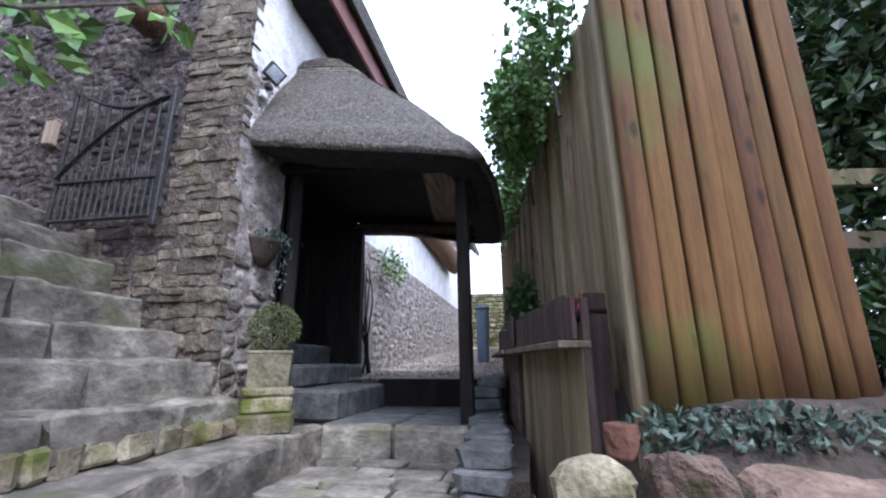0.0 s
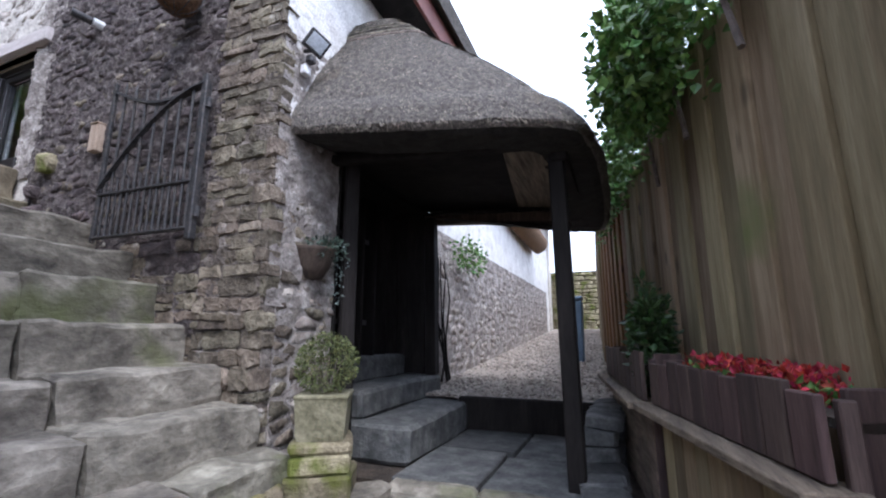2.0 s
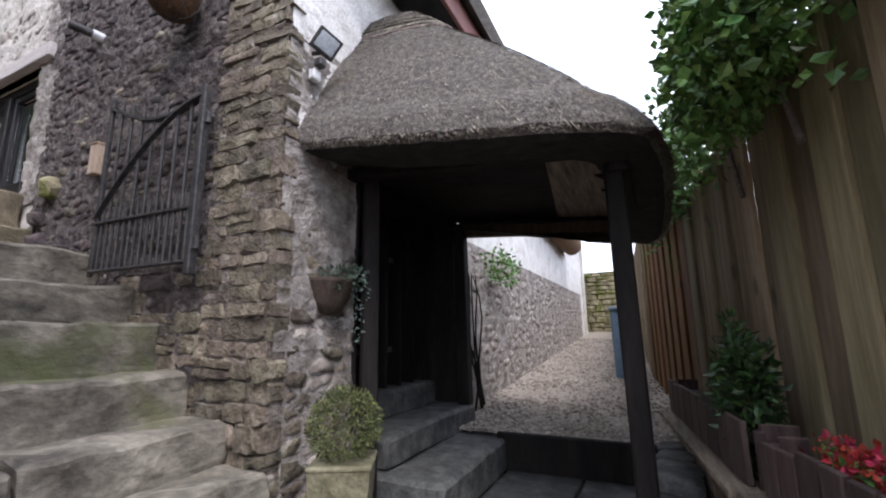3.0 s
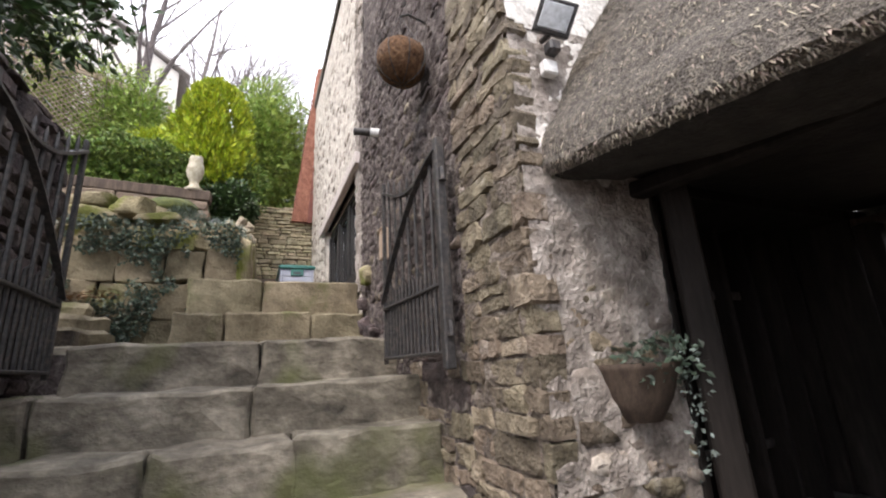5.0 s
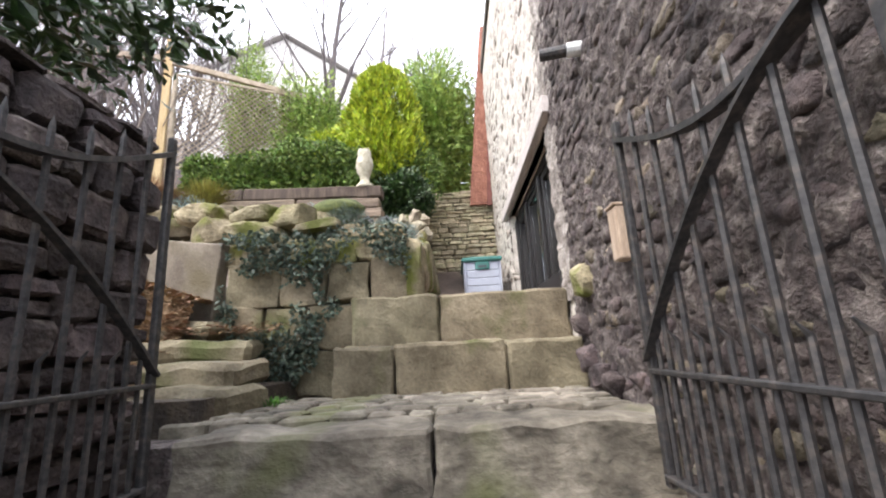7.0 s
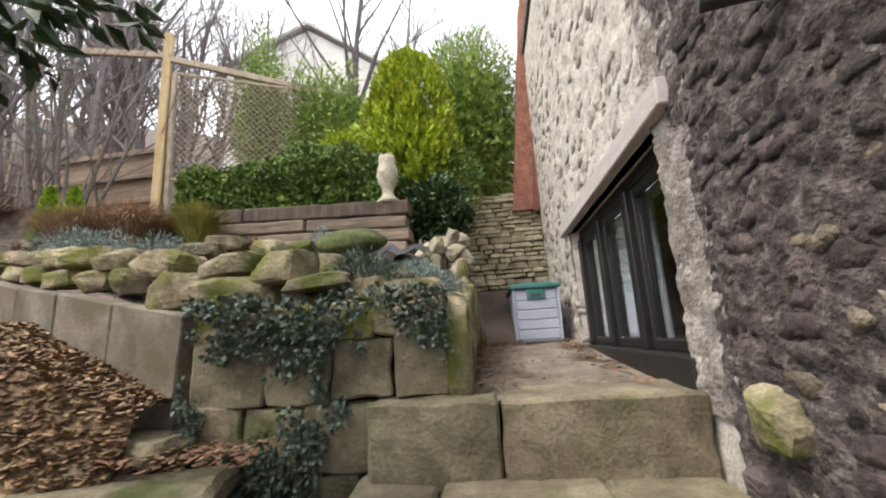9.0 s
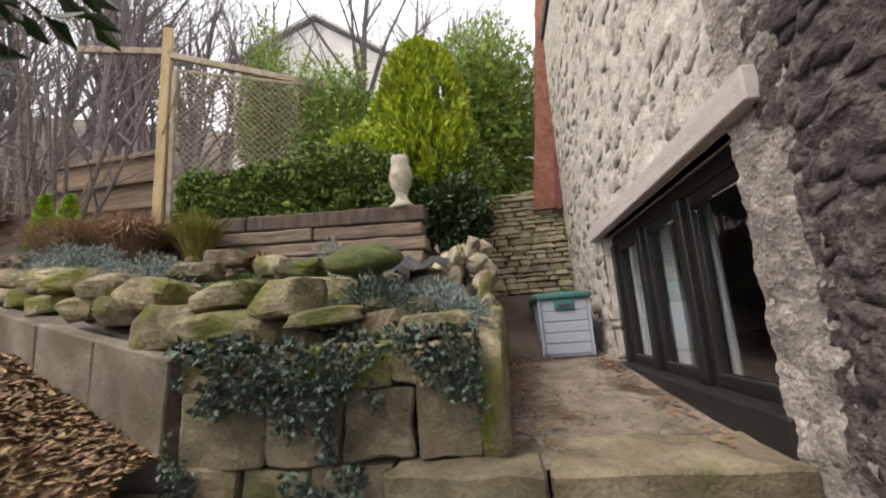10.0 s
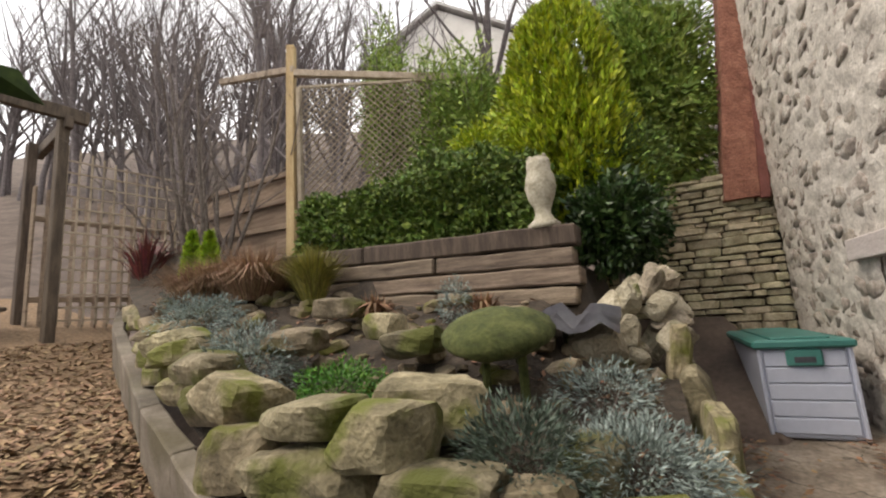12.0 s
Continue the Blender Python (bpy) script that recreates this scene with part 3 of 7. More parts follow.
kerb = thing("porch_kerb", "worn rounded stone kerb before the porch", "kerb", (1.05, 0.45, 0.9), kind="structure")
for k, (x0, x1) in enumerate(((0.56, 1.02), (1.03, 1.5))):
    b = part("kerb_stone", rough_block(x1 - x0, 0.11, 0.24, 210 + k, 0.03, 0.016, 7), M_STEP, kerb)
    b.matrix_world = pose((x0 + x1) / 2, 0.365, 0.97, 0, 0, 3)
for k, (x0, x1, y0, y1, z0, z1) in enumerate(((0.0, 0.52, 0.66, 1.86, 1.05, 1.275), (-0.28, 0.15, 0.72, 2.08, 1.27, 1.45), (-0.6, -0.16, 0.8, 1.97, 1.44, 1.63))):
    solid("door_step", rough_block(x1 - x0, y1 - y0, z1 - z0, 220 + k, 0.025, 0.012, 8), M_SLATE, "dark worn stone step to the porch door", "step", "structure", "door steps", at=((x0 + x1) / 2, (y0 + y1) / 2, (z0 + z1) / 2))
solid("porch_riser", boxed(0.45, 1.5, 1.7, 1.76, 1.0, 1.315, 0.01), M_OLDWOOD, "dark timber riser edging the gravel path", "riser", "structure")

EAVE = [(-0.02, 0.1, 2.99), (0.8, 0.17, 2.9), (1.5, 0.28, 2.83), (1.66, 0.5, 2.79), (1.7, 1.1, 2.74), (1.67, 1.85, 2.68), (1.5, 2.06, 2.7), (0.8, 2.14, 2.83), (-0.02, 2.2, 2.95)]
RIDGE = [(-0.02, 0.72, 4.12), (0.12, 0.74, 4.14), (0.27, 0.78, 4.15), (0.31, 0.86, 4.15), (0.33, 1.1, 4.14), (0.31, 1.34, 4.13), (0.27, 1.42, 4.13), (0.12, 1.46, 4.12), (-0.02, 1.48, 4.1)]


def along(pts, s):
    s = min(max(s, 0), 0.9999) * (len(pts) - 1)
    i = int(s)
    p = [Vector(q) for q in (pts[max(i - 1, 0)], pts[i], pts[i + 1], pts[min(i + 2, len(pts) - 1)])]
    u = s - i
    return 0.5 * (2 * p[1] + (p[2] - p[0]) * u + (2 * p[0] - 5 * p[1] + 4 * p[2] - p[3]) * u * u + (3 * p[1] - p[0] - 3 * p[2] + p[3]) * u ** 3)


def thatch_at(s, v):
    """v 0 at the eave's lip, 1 at the ridge; below 0 round the lip to the underside."""
    e, rd = along(EAVE, s), along(RIDGE, s)
    mid = Vector((0.3, 1.1, 0))
    out = Vector((e.x - mid.x, e.y - mid.y, 0))
    out.normalize()
    if v >= 0:
        p = e.lerp(rd, v)
        bulge = sin(pi * min(v * 1.3, 1)) * 0.03 + sin(pi * min(v * 6, 1)) * 0.02
        p = p + out * bulge + UP * bulge * 0.7
    else:
        w = -v
        p = e - out * (0.3 * w) - UP * (0.045 * sin(min(w * 3, 1) * pi / 2))
    p.x = max(p.x, -0.02)
    return p


roof = thing("porch_thatch", "weathered grey straw thatch roof over the porch", "thatched roof", (0.8, 1.1, 2.7))
bm = bmesh.new()
NS, VS = 90, [-1, -0.7, -0.45, -0.28, -0.15, -0.06, 0, 0.03] + [0.07 + 0.93 * i / 26 for i in range(27)]
rows = []
for v in VS:
    row = []
    for i in range(NS + 1):
        p = thatch_at(i / NS, v)
        n = noise.noise_vector(p * 9) * 0.007 + noise.noise_vector(p * 28) * 0.007
        row.append(bm.verts.new(p + n))
    rows.append(row)
inv = roof.matrix_world.inverted()
# Underside split off so it can take the eave-shade colour.
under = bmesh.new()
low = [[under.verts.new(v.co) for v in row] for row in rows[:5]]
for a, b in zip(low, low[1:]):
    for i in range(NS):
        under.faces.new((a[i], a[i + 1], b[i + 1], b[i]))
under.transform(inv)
for row in rows[:4]:
    for v in row:
        bm.verts.remove(v)
for a, b in zip(rows[4:], rows[5:]):
    for i in range(NS):
        bm.faces.new((a[i], a[i + 1], b[i + 1], b[i]))
bm.faces.new(rows[-1])
bm.transform(inv)
part("thatch_body", bm, M_THATCH, roof)
part("eave_underside", under, M_EAVE_SHADE, roof, "thatch under the eave with its shade in the colour")
straw = Stuff()
r = random.Random(12)
for i in range(24000):
    s, v = r.random(), r.random() ** 0.8
    p = thatch_at(s, v)
    q = thatch_at(min(s + 0.01, 1), v) - p
    d = (thatch_at(s, max(v - 0.03, 0)) - thatch_at(s, v + 0.03)).normalized()
    side = q.normalized() if q.length > 1e-6 else Vector((1, 0, 0))
    nrm = side.cross(d)
    if nrm.z < 0:
        nrm = -nrm
    ln, w = r.uniform(0.014, 0.045), r.uniform(0.0016, 0.0034)
    tip = p + d * ln + nrm * r.uniform(0.003, 0.012) + side * r.uniform(-0.012, 0.012)
    straw.quad([inv @ (p - side * w + nrm * 0.002), inv @ (p + side * w + nrm * 0.002), inv @ tip])
for i in range(5000):
    s = r.random()
    p = thatch_at(s, r.uniform(-0.12, 0.02))
    d = (thatch_at(s, 0) - thatch_at(s, 0.1)).normalized()
    side = (thatch_at(min(s + 0.01, 1), 0) - thatch_at(s, 0)).normalized()
    w = r.uniform(0.002, 0.004)
    straw.quad([inv @ (p - side * w), inv @ (p + side * w), inv @ (p + d * r.uniform(0.008, 0.026) + side * r.uniform(-0.01, 0.01))])
M_STRAWT = leafy("thatch_straw", [(0.07, 0.06, 0.05), (0.2, 0.175, 0.145), (0.42, 0.36, 0.28)], 0.9, 0.75)
ob = straw.make("straw_end", M_STRAWT)
ob.parent = roof
tagged(ob, kind="stuff")
ridge = bmesh.new()
for k in range(4):
    tube(ridge, [thatch_at(i / 20, 0.9 - 0.035 * k) + Vector((0.0, 0, 0.012)) for i in range(21)], 0.006, 5)
ridge.transform(inv)
part("ridge_binding", ridge, M_STRAWT, roof)
frame_ = thing("timber_porch", "open porch of dark oak posts and beams, shade in their colour", "porch", (0.8, 1.1, 1.06))
inv = frame_.matrix_world.inverted()


def bar(name, parent, a, b, w, h, mat, bev=0.008):
    bm = bmesh.new()
    beam(bm, a, b, w, h, bev)
    bm.transform(parent.matrix_world.inverted())
    return part(name, bm, mat, parent)


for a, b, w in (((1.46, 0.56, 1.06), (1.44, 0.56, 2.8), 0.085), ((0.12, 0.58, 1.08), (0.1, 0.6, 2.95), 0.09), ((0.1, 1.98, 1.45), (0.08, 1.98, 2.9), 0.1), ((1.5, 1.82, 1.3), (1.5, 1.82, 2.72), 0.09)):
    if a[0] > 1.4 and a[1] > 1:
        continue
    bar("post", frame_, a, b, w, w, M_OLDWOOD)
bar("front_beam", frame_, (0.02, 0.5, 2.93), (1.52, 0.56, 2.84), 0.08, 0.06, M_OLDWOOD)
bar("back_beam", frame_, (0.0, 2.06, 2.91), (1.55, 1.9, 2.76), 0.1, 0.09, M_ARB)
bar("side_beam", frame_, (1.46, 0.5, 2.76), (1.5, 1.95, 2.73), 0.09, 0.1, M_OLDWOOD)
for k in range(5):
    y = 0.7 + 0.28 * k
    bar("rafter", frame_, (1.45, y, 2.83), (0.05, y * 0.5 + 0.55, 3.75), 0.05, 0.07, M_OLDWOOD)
bm = bmesh.new()
vs = [bm.verts.new(inv @ Vector(p)) for p in ((0.95, 1.9, 2.9), (1.48, 1.9, 2.84), (1.48, 0.62, 2.86), (1.12, 0.62, 2.9))]
bm.faces.new(vs)
g = bmesh.ops.extrude_face_region(bm, geom=bm.faces[:])
for v in g["geom"]:
    if isinstance(v, bmesh.types.BMVert):
        v.co.z += 0.02
bmesh.ops.recalc_face_normals(bm, faces=bm.faces[:])
part("soffit_board", bm, M_SLEEPER, frame_, "grey weathered soffit board")
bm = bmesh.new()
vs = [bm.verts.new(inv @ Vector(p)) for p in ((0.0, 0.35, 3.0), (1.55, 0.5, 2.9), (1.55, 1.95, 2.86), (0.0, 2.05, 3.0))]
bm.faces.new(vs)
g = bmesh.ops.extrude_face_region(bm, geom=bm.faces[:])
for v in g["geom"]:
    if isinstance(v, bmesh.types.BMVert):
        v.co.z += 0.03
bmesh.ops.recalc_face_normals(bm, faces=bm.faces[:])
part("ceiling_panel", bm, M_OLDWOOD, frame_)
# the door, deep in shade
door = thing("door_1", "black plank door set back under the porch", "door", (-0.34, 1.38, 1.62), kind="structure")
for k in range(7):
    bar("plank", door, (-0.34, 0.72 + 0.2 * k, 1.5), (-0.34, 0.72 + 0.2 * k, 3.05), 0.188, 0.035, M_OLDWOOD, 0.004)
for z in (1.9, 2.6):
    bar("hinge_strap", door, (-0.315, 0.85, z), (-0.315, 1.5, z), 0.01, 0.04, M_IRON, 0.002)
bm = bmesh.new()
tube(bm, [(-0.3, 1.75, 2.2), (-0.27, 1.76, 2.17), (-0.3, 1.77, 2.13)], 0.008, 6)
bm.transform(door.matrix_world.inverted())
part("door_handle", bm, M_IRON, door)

# Near-black boards added over the pale reveal and head, standing for shade.
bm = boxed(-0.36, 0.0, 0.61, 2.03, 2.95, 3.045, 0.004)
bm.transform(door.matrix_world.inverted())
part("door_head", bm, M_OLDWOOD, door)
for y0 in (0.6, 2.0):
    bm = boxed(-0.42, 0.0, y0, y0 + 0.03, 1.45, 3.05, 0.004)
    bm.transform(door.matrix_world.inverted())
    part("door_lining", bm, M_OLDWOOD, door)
# Same shade cover for the wall strip beside the back post.
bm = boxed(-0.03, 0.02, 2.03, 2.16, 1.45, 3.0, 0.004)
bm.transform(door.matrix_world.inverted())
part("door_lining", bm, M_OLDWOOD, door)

# eave of the house above the porch
eave = thing("house_eave", "red-brown painted eave boards of the house", "eave", (0.15, 3, 4.5), kind="structure")
bar("fascia", eave, (0.33, 0.3, 4.62), (0.33, 4.2, 4.62), 0.03, 0.24, M_RED, 0.004)
bar("soffit", eave, (0.15, 0.3, 4.52), (0.15, 4.2, 4.52), 0.34, 0.03, M_OLDWOOD, 0.004)
bm = gable_slab([(0.42, 4.72), (-2.0, 7.26), (-6.95, 7.26), (-6.95, 7.4), (-1.95, 7.4), (0.46, 4.85)], 0.0, 10.9)
solid("roof_slope", bm, M_THATCH, "old thatched roof over the house", "roof", "structure")
bm = bmesh.new()
tube(bm, [(0.05, 4.4, 3.95), (0.16, 6.2, 3.85), (0.2, 7.6, 3.74), (0.1, 8.1, 3.7)], [0.2, 0.22, 0.2, 0.08], 12)
solid("thatch_eave", bm, M_COIR, "brown thatch eave along the far wall", "thatched eave", "structure", smooth=True)

# ---- gravel, far end ----
bm = bmesh.new()
gr = [[bm.verts.new((x, y, 1.3 + max(y - 2.2, 0) * 0.074 + 0.02 * noise.noise(Vector((x * 2, y * 2, 0))))) for x in (-0.05, 0.4, 0.8, 1.2, 1.65, 2.2)] for y in [1.72 + 0.45 * i for i in range(24)]]
for a, b in zip(gr, gr[1:]):
    for i in range(5):
        bm.faces.new((a[i], a[i + 1], b[i + 1], b[i]))
gravel_path = solid("gravel_path", bm, M_GRAVEL, "pale loose gravel path along the house", "path", "structure")
peb = stone_meshes("pebble", 6, M_PEB, 61, round_=0.25, amp=0.2)
s = Stuff()
r = random.Random(5)
for i in range(5200):
    y = 1.75 + 7.5 * r.random() ** 1.8
    x = r.uniform(0.0, 1.7)
    k = r.uniform(0.012, 0.034)
    s.add(r.choice(peb), scaled(x, y, 1.305 + max(y - 2.2, 0) * 0.074 + 0.02 * noise.noise(Vector((x * 2, y * 2, 0))), k * 1.3, k, k * 0.7, r.uniform(-30, 30), r.uniform(-30, 30), r.uniform(0, 360)))
ob = s.make("gravel_stones", M_PEB)
ob.parent = gravel_path
tagged(ob, kind="stuff")

# ---- iron gates ----
def gate(name, label, hinge, free, zb, zm, hz, fz, side):
    """hinge, free: plan points; hz, fz: top at the hinge and at the free end."""
    g = thing(name, label, "gate", (*hinge, zb), group="pair of iron gates")
    inv = g.matrix_world.inverted()
    h, f = Vector((*hinge, 0)), Vector((*free, 0))

    def at(u, z):
        return h.lerp(f, u) + UP * z

    def put(name_, bm):
        bm.transform(inv)
        return part(name_, bm, M_IRON, g)

    def top(u):
        return hz + (fz - hz) * u - 0.13 * sin(pi * u) * (1 - 0.25 * u)

    bm = bmesh.new()
    beam(bm, at(0, zb - 0.04), at(0, hz + 0.04), 0.045, 0.045, 0.006)
    put("hinge_stile", bm)
    bm = bmesh.new()
    beam(bm, at(1, zb), at(1, fz + 0.06), 0.03, 0.022, 0.004)
    put("free_stile", bm)
    for z in (zb + 0.03, zm):
        bm = bmesh.new()
        beam(bm, at(0, z), at(1, z), 0.036, 0.014, 0.003)
        put("rail", bm)
    bm = bmesh.new()
    us = [i / 12 for i in range(13)]
    sweep(bm, [at(a, top(a)) for a in us], 0.038, 0.016)
    put("top_rail", bm)
    bm = bmesh.new()
    sweep(bm, [at(a, hz - 0.02 + (zm + 0.05 - hz) * a ** 1.7) + side * 0.014 for a in us], 0.03, 0.01)
    put("curved_brace", bm)
    n = 8
    for i in range(1, n):
        u = i / n
        bm = bmesh.new()
        e = top(u) + (0.1 if u > 0.35 else 0.03)
        tube(bm, [at(u, zb + 0.03), at(u, e - 0.06), at(u, e - 0.03), at(u, e)], [0.009, 0.009, 0.008, 0.001], 6)
        put("bar", bm)
    for i in range(n):
        u = (i + 0.5) / n
        bm = bmesh.new()
        tube(bm, [at(u, zb + 0.03), at(u, zm + 0.06), at(u, zm + 0.085), at(u, zm + 0.11) + side * 0.02], [0.008, 0.008, 0.007, 0.002], 6)
        put("dog_bar", bm)
    for z in (zb + 0.12, hz - 0.15):
        bm = bmesh.new()
        tube(bm, [at(0, z - 0.03) - (f - h).normalized() * 0.03, at(0, z + 0.03) - (f - h).normalized() * 0.03], 0.018, 8)
        put("hinge_pin", bm)
    return g


gate("iron_gate", "open black wrought-iron gate against the house wall", (-0.5, -0.075), (-1.33, -0.1), 2.36, 2.67, 3.3, 3.4, Vector((0, -1, 0)))
gate("iron_gate", "open black wrought-iron gate against the garden wall", (-0.48, -1.6), (-1.42, -1.65), 2.37, 2.7, 3.29, 3.5, Vector((0, 1, 0)))

# ---- fences and planters ----
def fence_run(name, label, a, b, z0, top0, top1, n, mat, w=0.022, seed=0, rails=True, round_=False, gap=0.004):
    fz = thing(name, label, "fence", (*a, z0))
    inv = fz.matrix_world.inverted()
    rr = random.Random(seed)
    A, B = Vector((*a, 0)), Vector((*b, 0))
    d = (B - A).normalized()
    nrm = Vector((d.y, -d.x, 0))
    L = (B - A).length
    for i in range(n):
        u = (i + 0.5) / n
        bw = L / n
        base = A + d * (L * u)
        zt = top0 + (top1 - top0) * u + rr.uniform(-0.02, 0.03)
        bm = bmesh.new()
        if round_:
            m = Matrix((d, nrm, UP)).transposed().to_4x4()
            m.translation = base
            k = 10
            lean = rr.uniform(-0.004, 0.004)
            prof = [(cos(pi * j / k) * bw * 0.485, 0.004 + sin(pi * j / k) ** 0.45 * bw * 0.3) for j in range(k + 1)]
            zs = [z0 + (zt - z0) * q / 8 for q in range(9)]
            rings = [[bm.verts.new(m @ Vector((px + lean * q + 0.004 * noise.noise(Vector((i * 3.1, q * 0.7, 0))), py + 0.003 * noise.noise(Vector((px * 30, q, i))), z))) for px, py in prof] for q, z in enumerate(zs)]
            for r0, r1 in zip(rings, rings[1:]):
                for j in range(k):
                    bm.faces.new((r0[j], r0[j + 1], r1[j + 1], r1[j]))
                bm.faces.new((r0[k], r0[0], r1[0], r1[k]))
            bm.faces.new(rings[0])
            bm.faces.new(rings[-1][::-1])
            bmesh.ops.recalc_face_normals(bm, faces=bm.faces[:])
        else:
            o = nrm * (0.02 if i % 2 else 0.0)
            beam(bm, base + o + UP * z0, base + o + d * rr.uniform(-0.01, 0.01) + UP * zt, w, bw + (0.02 if i % 2 else -gap), 0.003, up=d)
        bm.transform(inv)
        part("board", bm, mat, fz, smooth=round_)
    if rails:
        for z in (z0 + 0.3, (z0 + top0) / 2, top0 - 0.25):
            bm = bmesh.new()
            beam(bm, A - nrm * -0.05 + UP * z, B - nrm * -0.05 + UP * (z + (top1 - top0) * 0.5), 0.04, 0.07, 0.004)
            bm.transform(inv)
            part("rail", bm, mat, fz)
    return fz


fence_run("board_fence", "tall weathered vertical board fence with green algae", (2.23, -0.86), (1.8, 1.9), 1.0, 3.0, 2.95, 17, M_FENCE, seed=1)
fence_run("board_fence", "pale newer board fence beyond the porch", (1.8, 1.9), (1.5, 4.4), 1.3, 3.1, 3.2, 16, M_LOG, seed=2)
fence_run("board_fence", "weathered board fence along the gravel path", (1.5, 4.4), (1.25, 10.6), 1.4, 3.3, 3.6, 34, M_FENCE, seed=3)
fence_run("log_panel", "tall panel of round-faced timber boards green with algae", (2.19, -0.93), (2.93, -0.653), 1.29, 3.6, 3.4, 9, M_LOG, seed=4, round_=True, rails=False)
# Dark sheet added behind, so the gaps between boards look shaded.
solid("panel_backing", boxed(0.0, 0.77, 0.0, 0.03, 1.36, 3.35), M_OLDWOOD, "dark sheet standing for shade in the panel gaps", "backing", "structure", at=(2.2, -0.9, 0), rz=20.5)
bm = bmesh.new()
beam(bm, (2.2, -0.87, 1.0), (2.2, -0.87, 3.6), 0.07, 0.07, 0.006)
solid("corner_post", bm, M_FENCE, "square timber post at the fence corner", "post")


def planter(label, a, b, z0, shelf, top, n, depth, seed, mats):
    p = thing("planter", label, "planter", (*a, z0))
    inv = p.matrix_world.inverted()
    A, B = Vector((*a, 0)), Vector((*b, 0))
    d = (B - A).normalized()
    nrm = Vector((-d.y, d.x, 0))
    if nrm.x > 0:
        nrm = -nrm
    L = (B - A).length
    rr = random.Random(seed)

    def put(name_, bm, mat, label=""):
        bm.transform(inv)
        return part(name_, bm, mat, p, label)

    for i in range(n):
        u = (i + 0.5) / n * L
        bm = bmesh.new()
        beam(bm, A + d * u + UP * z0, A + d * u + UP * shelf, 0.02, L / n - 0.006, 0.003, up=d)
        put("lower_board", bm, mats[0])
        bm = bmesh.new()
        beam(bm, A + d * u + nrm * 0.03 + UP * (shelf + 0.03), A + d * u + nrm * 0.03 + UP * (top + rr.uniform(-0.015, 0.01)), 0.02, L / n - 0.008, 0.003, up=d)
        put("upper_board", bm, mats[1])
    bm = bmesh.new()
    beam(bm, A + nrm * 0.045 - d * 0.03 + UP * (shelf + 0.012), B + nrm * 0.045 + d * 0.03 + UP * (shelf + 0.012), 0.12, 0.025, 0.003)
    put("shelf", bm, M_SLEEPER)
    for e in (A, B):
        bm = bmesh.new()
        beam(bm, e - nrm * 0.01 + UP * z0, e - nrm * 0.01 + UP * (top - 0.02), 0.03, 0.03, 0.003)
        put("corner_batten", bm, mats[1])
        bm = bmesh.new()
        q = 1 if e is A else -1
        beam(bm, e - nrm * (depth / 2) + UP * z0 + d * 0.01 * q, e - nrm * (depth / 2) + UP * top + d * 0.01 * q, depth - 0.03, 0.02, 0.003, up=d)
        put("end_board", bm, mats[1])
    bm = bmesh.new()
    beam(bm, A - nrm * depth / 2 + UP * (top - 0.07), B - nrm * depth / 2 + UP * (top - 0.07), depth - 0.03, 0.02)
    put("soil", bm, M_SOIL)
    return p


M_PLDARK = stained("dark_red_stained_board", [(0.035, 0.02, 0.018), (0.065, 0.04, 0.035), (0.11, 0.075, 0.06)], 0.75, 5, 0.4, stretch=(6, 6, 0.5), tint=0.3, detail=0.005)
planter("timber planter box with dark red-stained boards above pale ones", (2.06, -0.66), (1.83, 0.28), 0.8, 1.5, 1.7, 10, 0.11, 1, (M_FENCE, M_PLDARK))
planter("low timber planter box beside the porch post", (1.8, 0.34), (1.63, 1.72), 1.05, 1.5, 1.72, 9, 0.14, 2, (M_SLEEPER, M_PLDARK))
# slate edging wall and rockery under the panel
edging = thing("edging_wall", "low dry wall of grey slates beside the paving", "wall", (1.65, 0, 0.6), kind="structure")
sl = stone_meshes("slate", 5, M_SLATE, 71, round_=0.12, amp=0.12)
r = random.Random(22)
for (x0, y0), (x1, y1), zt in (((1.56, 0.95), (1.68, -0.55), 1.12), ((1.62, 1.7), (1.56, 0.95), 1.35)):
    L = sqrt((x1 - x0) ** 2 + (y1 - y0) ** 2)
    z = 0.7 if zt < 1.3 else 0.95
    while z < zt:
        h = r.uniform(0.05, 0.085)
        u = 0
        while u < L:
            w = r.uniform(0.12, 0.26)
            ob = new("slate", r.choice(sl))
            ob.parent = edging
            k = (u + w / 2) / L
            ob.matrix_world = scaled(x0 + (x1 - x0) * k + r.uniform(-0.02, 0.02), y0 + (y1 - y0) * k, z + h / 2, 0.2, w - 0.01, h, r.uniform(-3, 3), r.uniform(-4, 4), math.degrees(math.atan2(y1 - y0, x1 - x0)) - 90 + r.uniform(-6, 6))
            u += w
        z += h
part("wall_core", boxed(1.66, 1.84, -0.6, 1.7, 0, 1.04), M_SOIL, edging).matrix_world = Matrix()
bm = bmesh.new()
gr = [[bm.verts.new((2.13 + 0.16 * i, -1.6 + 0.17 * j, 1.02 + 0.05 * noise.noise(Vector((i * 0.5, j * 0.5, 4))) + 0.32 * min(max(j - 1, 0), 3) / 3 - 0.8 * (j == 0) - 0.25 * (i == 0 and j < 6))) for j in range(16)] for i in range(18)]
for a, b in zip(gr, gr[1:]):
    for j in range(15):
        bm.faces.new((a[j], b[j], b[j + 1], a[j + 1]))
solid("rockery_soil", bm, M_SOIL, "dark soil of the rockery below the timber panel", "soil", "structure", smooth=True)


